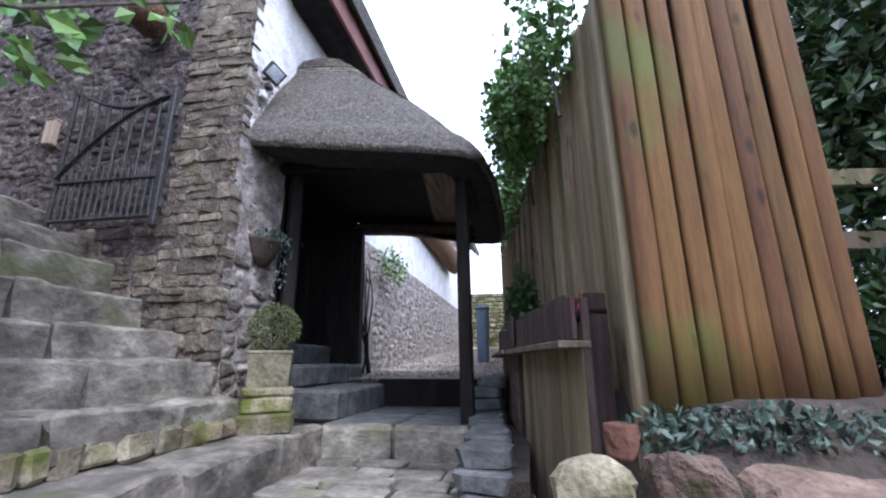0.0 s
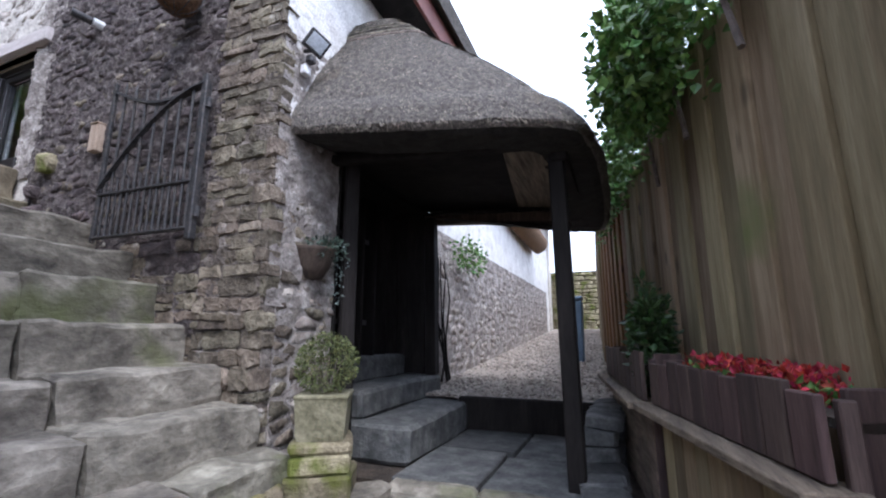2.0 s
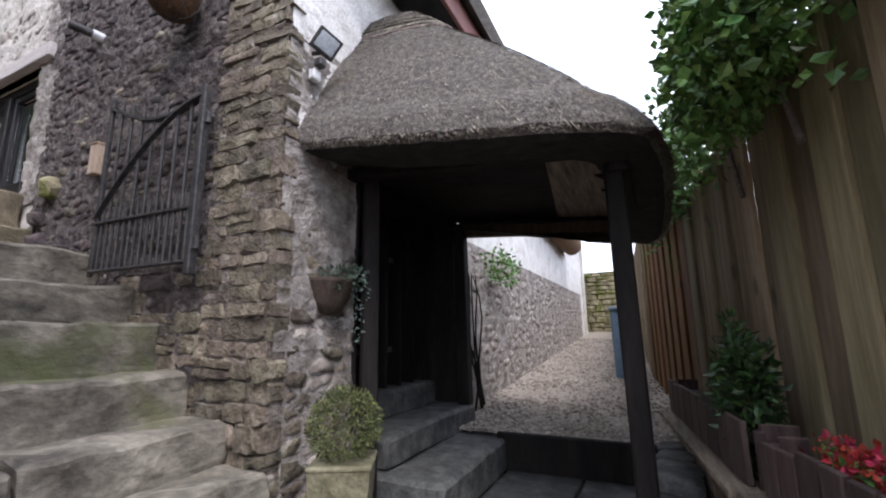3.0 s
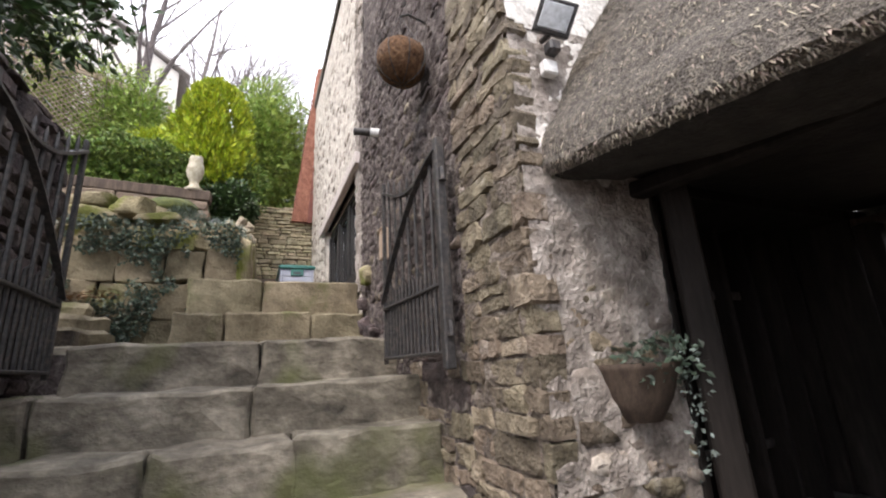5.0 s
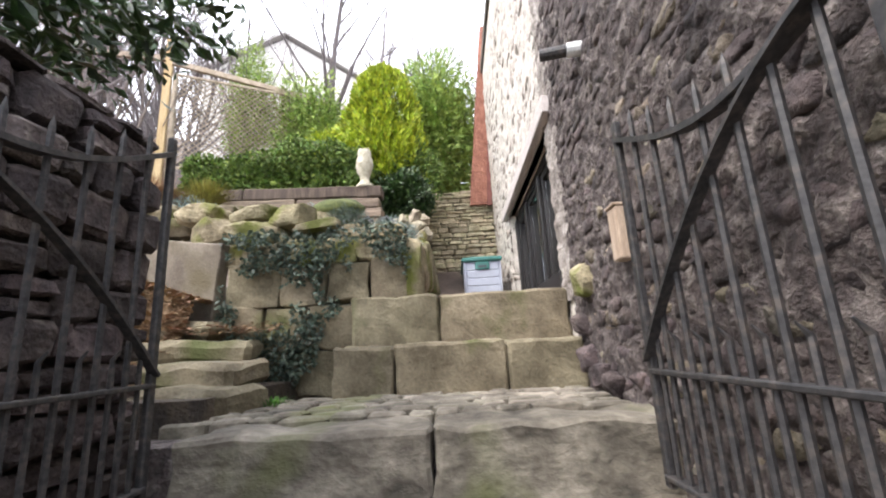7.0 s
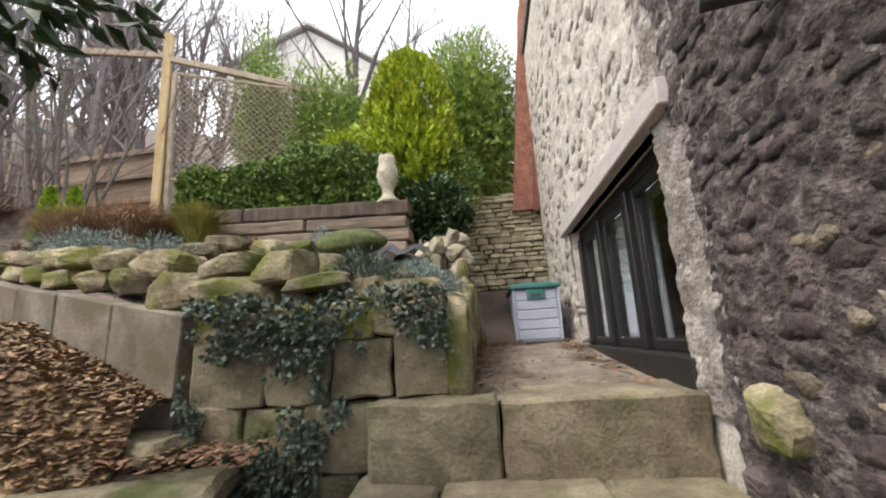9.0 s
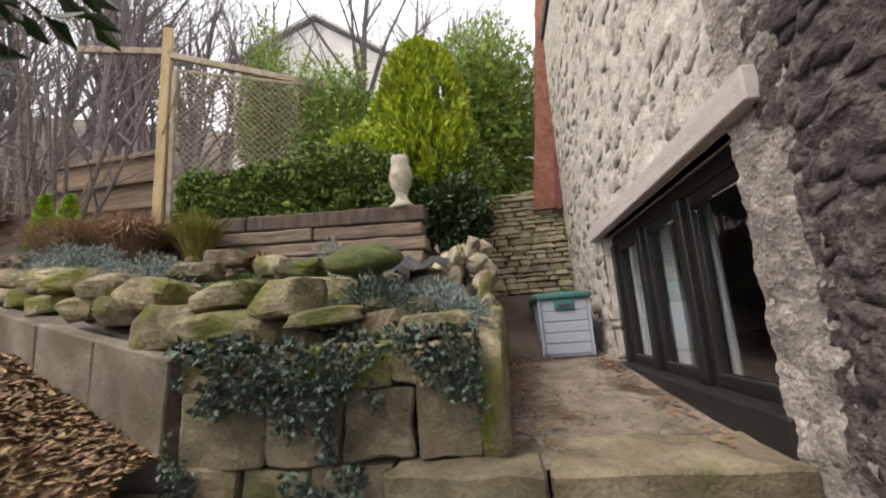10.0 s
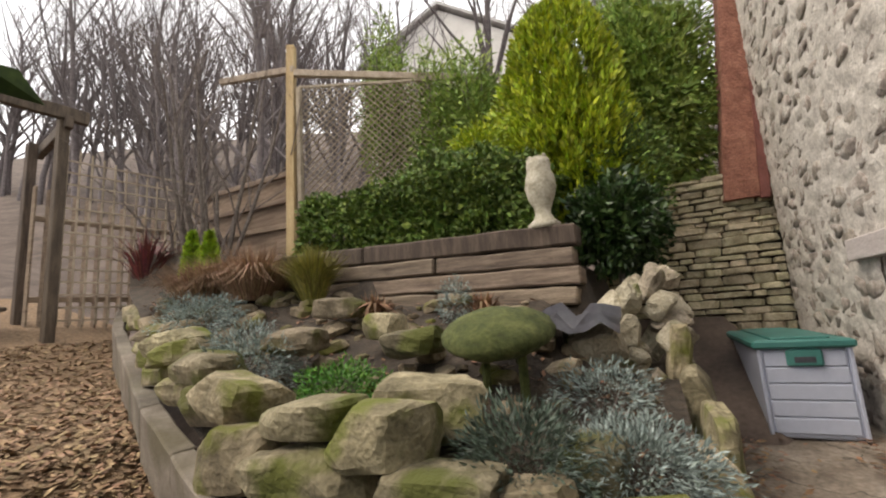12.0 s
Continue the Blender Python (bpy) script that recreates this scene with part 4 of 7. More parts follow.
def boulder(label, at, size, mat, seed, rot=(0, 0, 0), group="", amp=0.17):
    bm = bmesh.new()
    bmesh.ops.create_cube(bm, size=1.0)
    bmesh.ops.subdivide_edges(bm, edges=bm.edges[:], cuts=5, use_grid_fill=True)
    o = Vector((seed * 1.7, seed * 0.9, seed * 2.7))
    for v in bm.verts:
        c = v.co * 2
        k = (abs(c.x) ** 7 + abs(c.y) ** 7 + abs(c.z) ** 7) ** (1 / 7)
        c = c / max(k, 1e-5) * 0.5 * max(abs(v.co.x), abs(v.co.y), abs(v.co.z)) * 2
        c += noise.noise_vector(c * 1.3 + o) * amp + noise.noise_vector(c * 3.3 + o) * amp * 0.3 + noise.noise_vector(c * 8 + o) * amp * 0.15
        v.co = c
    cut = random.Random(seed)
    for q in range(9):
        n = Vector((cut.gauss(0, 1), cut.gauss(0, 1), cut.gauss(0, 0.9))).normalized()
        far_ = 0.5 * (abs(n.x) + abs(n.y) + abs(n.z)) ** 0.6 * cut.uniform(0.72, 0.9)
        for v in bm.verts:
            k = v.co.dot(n) - far_
            if k > 0:
                v.co -= n * k * 0.95
    for v in bm.verts:
        c = v.co + noise.noise_vector(v.co * 9 + o) * 0.018
        v.co = Vector((c.x * size[0], c.y * size[1], c.z * size[2]))
    ob = solid("boulder", bm, mat, label, "stone", group=group, smooth=False)
    ob.matrix_world = pose(at[0], at[1], at[2], *rot)
    return ob


r = random.Random(4)
for k, (x, y, z, sx, sy, sz, mat) in enumerate(((2.0, -1.12, 1.19, 0.2, 0.16, 0.13, M_ROCK), (2.2, -1.15, 1.2, 0.2, 0.17, 0.15, M_PINK), (2.47, -1.18, 1.17, 0.36, 0.2, 0.16, M_PINK), (2.12, -1.38, 1.09, 0.3, 0.2, 0.14, M_ROCK), (2.75, -1.1, 1.2, 0.22, 0.2, 0.14, M_PINK), (2.95, -1.15, 1.17, 0.24, 0.2, 0.13, M_TUFA), (1.93, -1.33, 1.1, 0.16, 0.16, 0.13, M_ROCK), (2.5, -1.45, 1.03, 0.34, 0.22, 0.15, M_PINK), (2.85, -1.42, 1.04, 0.3, 0.2, 0.14, M_PINK), (2.1, -0.98, 1.28, 0.1, 0.08, 0.11, M_TERRA))):
    boulder("rounded weathered rock edging the rockery bed", (x, y, z - 0.035), (sx * 0.92, sy, sz * 0.95), mat, 300 + k, (r.uniform(-8, 8), r.uniform(-8, 8), r.uniform(-25, 25)), "rocks of the lower rockery")

# ---- terrace and window ----
M_TOPI = leafy("dull_box_leaf", [(0.04, 0.05, 0.012), (0.09, 0.105, 0.03), (0.16, 0.165, 0.06)], 0.7)
M_TERR = stained("cracked_dirty_concrete", [(0.1, 0.08, 0.06), (0.2, 0.165, 0.13), (0.29, 0.25, 0.205)], 0.92, 3.2, 0.7, vary="", fine=45, grain=0.25, spot=((0.075, 0.05, 0.035), 2.3, 0.54), detail=0.02)
tn = M_TERR.node_tree
vor = tn.nodes.new("ShaderNodeTexVoronoi")
vor.feature = "DISTANCE_TO_EDGE"
vor.inputs["Scale"].default_value = 1.35
wob = tn.nodes.new("ShaderNodeTexNoise")
wob.inputs["Scale"].default_value = 5.0
wgeo = tn.nodes.new("ShaderNodeNewGeometry")
tn.links.new(wgeo.outputs["Position"], wob.inputs["Vector"])
shift = tn.nodes.new("ShaderNodeVectorMath")
shift.operation = "MULTIPLY_ADD"
shift.inputs[1].default_value = (0.3, 0.3, 0.3)
tn.links.new(wob.outputs["Color"], shift.inputs[0])
tn.links.new(wgeo.outputs["Position"], shift.inputs[2])
tn.links.new(shift.outputs[0], vor.inputs["Vector"])
crack = tn.nodes.new("ShaderNodeMapRange")
crack.inputs["From Max"].default_value = 0.008
crack.inputs["To Min"].default_value = 0.25
tn.links.new(vor.outputs["Distance"], crack.inputs["Value"])
tmix = tn.nodes.new("ShaderNodeMix")
tmix.data_type, tmix.blend_type = "RGBA", "MULTIPLY"
tmix.inputs["Factor"].default_value = 1.0
tb = tn.nodes["Principled BSDF"]
tn.links.new(tb.inputs["Base Color"].links[0].from_socket, tmix.inputs[6])
tn.links.new(crack.outputs[0], tmix.inputs[7])
tn.links.new(tmix.outputs[2], tb.inputs["Base Color"])
terrace = thing("terrace", "cracked dirty concrete terrace below the window", "terrace", (-4.5, -0.5, 2.5), kind="structure")
bm = bmesh.new()
gr = [[bm.verts.new((-2.7 - 0.27 * i, 0.03 - 0.21 * j, 3.075 + 0.045 * max(0.27 * i - 0.4, 0) * 1.78 + 0.012 * noise.noise(Vector((i * 0.6, j * 0.6, 2))))) for j in range(6)] for i in range(19)]
for a, b in zip(gr, gr[1:]):
    for j in range(5):
        bm.faces.new((a[j], a[j + 1], b[j + 1], b[j]))
bm.transform(terrace.matrix_world.inverted())
part("terrace_floor", bm, M_TERR, terrace)
window = thing("window_1", "three-light window with dark brown timber frames", "window", (-3.78, 0.12, 3.1), kind="structure")


def wbar(name, x0, x1, y0, y1, z0, z1, mat, label="", parent=None):
    bm = boxed(x0, x1, y0, y1, z0, z1, 0.006)
    p = parent or window
    bm.transform(p.matrix_world.inverted())
    return part(name, bm, mat, p, label)


wbar("head", -4.8, -2.75, 0.1, 0.22, 4.12, 4.2, M_FRAME)
wbar("sill_board", -4.8, -2.7, 0.0, 0.24, 3.04, 3.2, M_FRAME)
for x in (-4.76, -4.12, -3.46, -2.8):
    wbar("mullion", x - 0.045, x + 0.045, 0.08, 0.22, 3.2, 4.12, M_FRAME)
for x0, x1 in ((-4.715, -4.165), (-4.075, -3.505), (-3.415, -2.845)):
    fr = wbar("casement_stile", x0, x0 + 0.05, 0.11, 0.17, 3.2, 4.12, M_FRAME)
    wbar("casement_stile", x1 - 0.05, x1, 0.11, 0.17, 3.2, 4.12, M_FRAME)
    wbar("casement_rail", x0 + 0.05, x1 - 0.05, 0.11, 0.17, 4.06, 4.12, M_FRAME)
    wbar("casement_rail", x0 + 0.05, x1 - 0.05, 0.11, 0.17, 3.2, 3.26, M_FRAME)
    p = wbar("pane", x0 + 0.05, x1 - 0.05, 0.138, 0.143, 3.26, 4.06, M_GLASSD)
    p.visible_shadow = False
    p.parent = fr
wbar("lintel", -5.02, -2.52, -0.035, 0.09, 4.2, 4.32, M_LINTEL, "pale painted flat lintel board")
cur = thing("curtain", "white net curtain hanging inside the window", "curtain", (-4.3, 0.3, 3.1))
for x0, x1 in ((-4.75, -4.28), (-4.06, -3.86), (-3.44, -3.36)):
    bm = bmesh.new()
    top = [bm.verts.new((x0 + (x1 - x0) * i / 30, 0.21 + 0.012 * sin(i * 1.4), 4.15)) for i in range(31)]
    bot = [bm.verts.new((x0 + (x1 - x0) * i / 30, 0.21 + 0.014 * sin(i * 1.4), 3.15)) for i in range(31)]
    for i in range(30):
        bm.faces.new((bot[i], bot[i + 1], top[i + 1], top[i]))
    bm.transform(cur.matrix_world.inverted())
    part("drape", bm, M_CURT, cur, smooth=True)

# ---- things on the walls ----
fl = thing("floodlight", "black square floodlight with a motion sensor", "lamp", (0.0, 0.17, 3.53))
tilt = pose(0.09, 0.0, 0.03, -24, 30, -34)
for nm, a, mat in (("housing", (-0.02, 0.02, -0.07, 0.07, -0.06, 0.06), M_IRON), ("glass", (0.02, 0.026, -0.055, 0.055, -0.045, 0.045), M_LENS)):
    part(nm, boxed(*a, bev=0.004), mat, fl).matrix_local = tilt
bm = bmesh.new()
tube(bm, [(0, 0, 0), (0.05, 0, -0.01), (0.07, 0, 0.01)], 0.012, 8)
part("bracket", bm, M_IRON, fl)
part("sensor", boxed(0.03, 0.08, -0.025, 0.025, -0.1, -0.05, 0.008), M_IRON, fl)
part("junction_box", boxed(-0.0, 0.04, -0.03, 0.03, -0.17, -0.11, 0.006), M_WHITEP, fl, "white junction box")
sp = thing("wall_spotlight", "short black cylinder spotlight on a white collar", "lamp", (-1.85, 0.0, 4.14))
bm = bmesh.new()
tube(bm, [(0, 0.02, 0), (-0.01, -0.05, 0)], 0.035, 12)
part("collar", bm, M_WHITEP, sp)
bm = bmesh.new()
tube(bm, [(-0.01, -0.05, 0), (-0.05, -0.17, 0.01)], 0.03, 12)
part("barrel", bm, M_IRON, sp)
M_BIRD = stained("pale_weathered_pine", [(0.3, 0.22, 0.16), (0.42, 0.32, 0.24), (0.52, 0.42, 0.33)], 0.85, 6, 0.4, stretch=(6, 6, 0.6), vary="", detail=0.004)
pl = thing("bird_box", "small pale wooden nesting box on the wall", "nesting box", (-1.62, -0.01, 3.05))
part("box_body", boxed(-0.042, 0.042, -0.035, 0.02, 0, 0.205, 0.006), M_BIRD, pl)
part("lid", boxed(-0.044, 0.044, -0.042, 0.02, 0.205, 0.217, 0.003), M_BIRD, pl)


def leaf_cloud(n, sample, size, seed, flat=0.6, ratio=0.5):
    """n folded leaves; sample(r) gives a place and the way the leaf looks."""
    rr = random.Random(seed)
    s = Stuff()
    for i in range(n):
        q = sample(rr)
        if q is None:
            continue
        p, out = q
        d = Vector((rr.gauss(0, 1), rr.gauss(0, 1), rr.gauss(0, 1))).normalized() * flat + out * (1 - flat)
        if d.length < 1e-3:
            continue
        d.normalize()
        side = d.cross(Vector((rr.gauss(0, 1), rr.gauss(0, 1), rr.gauss(0, 1))))
        if side.length < 1e-3:
            continue
        side.normalize()
        k = size * rr.uniform(0.6, 1.3)
        nrm = d.cross(side)
        w = k * ratio * 0.5
        a, b = p, p + d * k
        m = p + d * k * 0.45
        s.quad([a, m + side * w + nrm * w * 0.4, b, m - side * w + nrm * w * 0.4])
    return s


def ball(center, radii, hollow=0.55, rough=0.3, seed=0.0):
    c, rd = Vector(center), Vector(radii)

    def f(rr):
        v = Vector((rr.gauss(0, 1), rr.gauss(0, 1), rr.gauss(0, 1))).normalized()
        k = 1 + rough * noise.noise(v * 2.3 + Vector((seed, seed * 2, 0))) + 0.5 * rough * noise.noise(v * 5 + Vector((seed, 0, seed)))
        k *= hollow + (1 - hollow) * rr.random() ** 0.6
        return c + Vector((v.x * rd.x, v.y * rd.y, v.z * rd.z)) * k, v
    return f


def slab_cloud(x0, x1, y0, y1, z0, z1, rough=0.08, seed=0.0):
    """Leaves on and just inside the skin of a clipped block."""
    def f(rr):
        p = Vector((rr.uniform(x0, x1), rr.uniform(y0, y1), rr.uniform(z0, z1)))
        k = rr.randrange(5)
        n = (Vector((1, 0, 0)), Vector((0, 0, 1)), Vector((0, 1, 0)), Vector((0, -1, 0)), Vector((0, 0, 1)))[k]
        lo, hi = Vector((x0, y0, z0)), Vector((x1, y1, z1))
        for a in range(3):
            if n[a] > 0:
                p[a] = hi[a] - abs(rr.gauss(0, 0.06))
            elif n[a] < 0:
                p[a] = lo[a] + abs(rr.gauss(0, 0.06))
        return p + n * rough * 2 * noise.noise(p * 3 + Vector((seed, 0, 0))), n
    return f


def plant(name, label, category, at, clouds, mat, stems=None, stem_mat=None, group=""):
    """clouds: (count, sampler, leaf size, flat, ratio), around the base at 0, 0, 0."""
    t = thing(name, label, category, at, group=group)
    for k, (n, sm, size, flat, ratio) in enumerate(clouds):
        ob = leaf_cloud(n, sm, size, k + len(label), flat, ratio).make("foliage", mat)
        ob.parent = t
    if stems:
        for pts, rad in stems:
            bm = bmesh.new()
            tube(bm, pts, rad, 6)
            part("stem", bm, stem_mat or M_TWIG, t)
    return t


def tuft(name, label, category, at, n, length, spread, mat, seed, width=0.006, up=0.8, group="", droop=0.5, rad=0.06):
    """Arching blades."""
    rr = random.Random(seed)
    t = thing(name, label, category, at, group=group)
    s = Stuff()
    for i in range(n):
        a = rr.uniform(0, 2 * pi)
        out = Vector((cos(a), sin(a), 0))
        p = out * rr.uniform(0, rad)
        ln = length * rr.uniform(0.6, 1.1)
        k = rr.random() * spread
        side = Vector((-sin(a), cos(a), 0)) * width * rr.uniform(0.6, 1.2)
        m = p + out * ln * 0.4 * k + UP * ln * 0.55 * up
        e = p + out * ln * k + UP * ln * (up - droop * k * k)
        s.quad([p - side, p + side, m + side, m - side])
        s.quad([m - side, m + side, e])
    ob = s.make("foliage", mat)
    ob.parent = t
    return t


def bushlet(name, label, at, rad, n, mat, seed, leaf=0.035, ratio=0.3, flat=0.35, group="", category="shrub"):
    return plant(name, label, category, at, [(n, ball((0, 0, rad[2] * 0.55), rad, 0.35, 0.35, seed), leaf, flat, ratio)], mat,
                 [([(0, 0, -0.03), (rad[0] * 0.4 * cos(a), rad[1] * 0.4 * sin(a), rad[2] * 0.5)], [0.008, 0.003]) for a in (0, 1.3, 2.6, 3.9, 5.2)], group=group)


wb = thing("wall_basket", "brown half-round wall basket with trailing plants", "basket", (0.0, 0.38, 2.25))
bm = bmesh.new()
prof = [(0.0, -0.13), (0.06, -0.12), (0.1, -0.05), (0.13, 0.04), (0.14, 0.06)]
rings = []
for rad, z in prof:
    rings.append([bm.verts.new((max(rad * sin(pi * j / 10), 0) - 0.01, -rad * cos(pi * j / 10) * 1.1, z)) for j in range(11)])
for a, b in zip(rings, rings[1:]):
    for j in range(10):
        bm.faces.new((a[j], a[j + 1], b[j + 1], b[j]))
bm.faces.new(rings[-1])
bmesh.ops.remove_doubles(bm, verts=bm.verts[:], dist=0.0005)
part("bowl", bm, M_ARB, wb, smooth=True)
ob = leaf_cloud(220, ball((0.07, 0.03, 0.07), (0.1, 0.15, 0.09), 0.3), 0.03, 4, 0.6, 0.6).make("trailing_plant", M_IVY)
ob.parent = wb
ob = leaf_cloud(80, ball((0.1, 0.12, -0.08), (0.05, 0.05, 0.22), 0.2), 0.022, 9, 0.6, 0.6).make("trailing_plant", M_GREY)
ob.parent = wb
hb = thing("hanging_basket", "round brown coir hanging basket on the wall", "basket", (-0.78, -0.14, 3.95))
bm = bmesh.new()
bmesh.ops.create_uvsphere(bm, u_segments=20, v_segments=14, radius=0.14)
for v in bm.verts:
    v.co += noise.noise_vector(v.co * 14) * 0.012
    if v.co.z > 0.06:
        v.co.z = 0.06 + (v.co.z - 0.06) * 0.5
part("liner", bm, M_COIR, hb, smooth=True)
bm = bmesh.new()
for a in range(8):
    tube(bm, [(0.145 * cos(a * pi / 4) * cos(q), 0.145 * sin(a * pi / 4) * cos(q), 0.145 * sin(q)) for q in (-1.5, -1.1, -0.7, -0.3, 0.1, 0.35)], 0.003, 4)
part("wire_frame", bm, M_IRON, hb)
bm = bmesh.new()
tube(bm, [(0, 0.16, 0.3), (0, 0.05, 0.33), (0, 0, 0.3)], 0.007, 6)
for a in (0.5, 2.6, 4.7):
    tube(bm, [(0.12 * cos(a), 0.12 * sin(a), 0.06), (0, 0, 0.3)], 0.002, 4)
part("hanger", bm, M_IRON, hb)
# wires and climbing stems beside the porch's back post
cb = thing("climber_stems", "dark bare climbing stems beside the porch post", "climber", (0.04, 2.25, 1.35))
for k in range(5):
    bm = bmesh.new()
    pts = [(0.02 + 0.03 * sin(k + q), 0.05 + 0.06 * k + 0.05 * sin(q * 1.3 + k * 2) - 0.03 * q, 0.2 * q) for q in range(7)]
    tube(bm, pts, [0.012 - 0.0012 * q for q in range(7)], 6)
    part("stem", bm, M_OLDWOOD, cb)
ob = leaf_cloud(380, ball((0.1, 0.75, 1.35), (0.12, 0.5, 0.22), 0.2), 0.05, 3, 0.6, 0.6).make("foliage", M_FIVY)
ob.parent = cb

# pot and box ball on its plinth
pe = thing("pot_plinth", "mossy stacked stone blocks under the pot", "plinth", (0.34, 0.1, 1.06))
for k, (w, z, h) in enumerate(((0.3, 0.06, 0.12), (0.27, 0.165, 0.09), (0.28, 0.235, 0.05))):
    b = part("plinth_stone", rough_block(w, w, h, 500 + k, 0.014, 0.01, 4), M_ROCK, pe)
    b.matrix_local = pose(0, 0, z, 0, 0, 28 + 3 * k)
pot = thing("plant_pot", "square textured cast-stone pot with a clipped box ball", "plant pot", (0.34, 0.1, 1.32), 28)
bm = bmesh.new()
box(bm, -0.12, 0.12, -0.12, 0.12, 0, 0.19)
for v in bm.verts:
    k = 0.88 if v.co.z < 0.1 else 1
    v.co.x *= k
    v.co.y *= k
bmesh.ops.subdivide_edges(bm, edges=bm.edges[:], cuts=7, use_grid_fill=True)
for v in bm.verts:
    if 0.01 < v.co.z < 0.175 and (abs(v.co.x) > 0.09 or abs(v.co.y) > 0.09):
        v.co += Vector((v.co.x, v.co.y, 0)).normalized() * 0.007 * noise.noise(v.co * 60)
part("pot_body", bm, M_POT, pot)
part("rim", boxed(-0.125, 0.125, -0.125, 0.125, 0.185, 0.205, 0.006), M_POT, pot)
ob = leaf_cloud(2600, ball((0, 0, 0.34), (0.15, 0.15, 0.15), 0.6, 0.1), 0.017, 8, 0.5, 0.55).make("box_ball", M_TOPI)
ob.parent = pot
bm = bmesh.new()
for a in range(7):
    tube(bm, [(0.01 * cos(a), 0.01 * sin(a), 0.19), (0.08 * cos(a), 0.08 * sin(a), 0.36)], [0.006, 0.003], 5)
part("stem", bm, M_TWIG, pot)

# ---- storage box ----
sb = thing("storage_box", "pale grey plastic garden storage box with green lid", "storage box", (-5.0, -0.32, 3.235))
part("box_body", boxed(-1.0, -0.02, -0.215, 0.215, 0.0, 0.5, 0.012), M_BOXB, sb)
for k in range(5):
    part("panel_board", boxed(-0.022, -0.008, -0.19, 0.19, 0.03 + 0.092 * k, 0.115 + 0.092 * k, 0.005), M_BOXB, sb)
for y in (-0.22, 0.2):
    part("corner_trim", boxed(-0.03, 0.0, y, y + 0.02, 0.0, 0.5, 0.004), M_BOXB, sb)
bm = boxed(-1.03, 0.02, -0.24, 0.24, 0.5, 0.55, 0.012)
for v in bm.verts:
    if v.co.z > 0.54:
        v.co.x *= 0.985
        v.co.y *= 0.94
lid = part("lid", bm, M_BOXG, sb, "dark green plastic lid")
part("lid_ridge", boxed(-0.98, -0.03, -0.14, 0.14, 0.548, 0.562, 0.005), M_BOXG, lid)
part("handle", boxed(-0.01, 0.012, -0.085, 0.085, 0.4, 0.495, 0.01), M_BOXG, sb, "green plastic handle")
# Black plate on the handle, standing for the shade of a recess.
part("recess_shade_plate", boxed(0.008, 0.014, -0.05, 0.05, 0.42, 0.455, 0.003), M_BLACKP, sb)

# ---- red pier and drystone wall ----
bm = bmesh.new()
for z in [4.93 + 0.25 * i for i in range(14)]:
    o = 0.12 + 0.12 * (z - 4.93)
    for x, y in ((-6.47, -0.46 + o), (-6.47, 0.06 + o), (-6.8, 0.06 + o), (-6.8, -0.46 + o)):
        n = noise.noise_vector(Vector((x, y, z)) * 3) * 0.012
        bm.verts.new((x + n.x, y + n.y, z + (0.0 if z > 4.94 else n.z)))
bm.verts.ensure_lookup_table()
for i in range(13):
    for j in range(4):
        a, b = i * 4 + j, i * 4 + (j + 1) % 4
        bm.faces.new([bm.verts[q] for q in (a, b, b + 4, a + 4)])
bm.faces.new([bm.verts[q] for q in (3, 2, 1, 0)])
bm.faces.new([bm.verts[q] for q in (52, 53, 54, 55)])
bmesh.ops.recalc_face_normals(bm, faces=bm.faces[:])
pier = solid("brick_pier", bm, M_PIER, "red-brown rendered pier projecting from the house corner", "pier", "structure")
bm = bmesh.new()
beam(bm, (-6.46, -0.035, 4.9), (-6.46, 0.2, 8.1), 0.05, 0.07, 0.004)
solid("drain_pipe", bm, M_RED, "dark red pipe beside the pier", "pipe", "structure")
dry = solid("wall_drystone", boxed(-7.0, -6.62, -1.5, 0.3, 2.6, 5.12), M_SOIL, "drystone garden wall of flat golden stones", "wall", "structure")

# ---- raised bed ----
def bed_z(x, y):
    u = min(max((-2.9 - x) / 1.5, 0), 1)
    return 3.5 + 0.62 * u + 0.13 * max(-2.2 - y, 0) - 0.4 * u * min(max((y + 1.6) / 0.45, 0), 1) + 0.04 * noise.noise(Vector((x * 2, y * 2, 3)))


EDGE = [(-2.8, -0.95), (-2.8, -2.2), (-3.2, -3.3), (-4.23, -5.6), (-5.2, -7.4)]


def edge_x(y):
    for (x0, y0), (x1, y1) in zip(EDGE, EDGE[1:]):
        if y1 <= y <= y0:
            return x0 + (x1 - x0) * (y0 - y) / (y0 - y1)
    return EDGE[0][0] if y > -1 else EDGE[-1][0]


bm = bmesh.new()
gr = []
for j in range(40):
    y = -0.98 - 0.165 * j
    x0 = edge_x(y) - 0.06
    gr.append([bm.verts.new((x0 + (-6.6 - x0) * i / 14, y, max(bed_z(x0 + (-6.6 - x0) * i / 14, y), 0) + (0.35 if x0 + (-6.6 - x0) * i / 14 < -4.62 and y < -1.4 else 0))) for i in range(15)])
for a, b in zip(gr, gr[1:]):
    for i in range(14):
        bm.faces.new((a[i], b[i], b[i + 1], a[i + 1]))
solid("bed_soil", bm, M_SOIL, "dark soil of the raised planting bed", "soil", "structure", smooth=True)
bed = thing("bed_wall", "retaining wall of squared blocks below the rockery", "wall", (-2.9, -1.6, 2.5), kind="structure")
part("wall_core", boxed(-3.3, -2.9, -2.15, -0.98, 2.3, 3.42), M_SOIL, bed).matrix_world = Matrix()
r = random.Random(15)
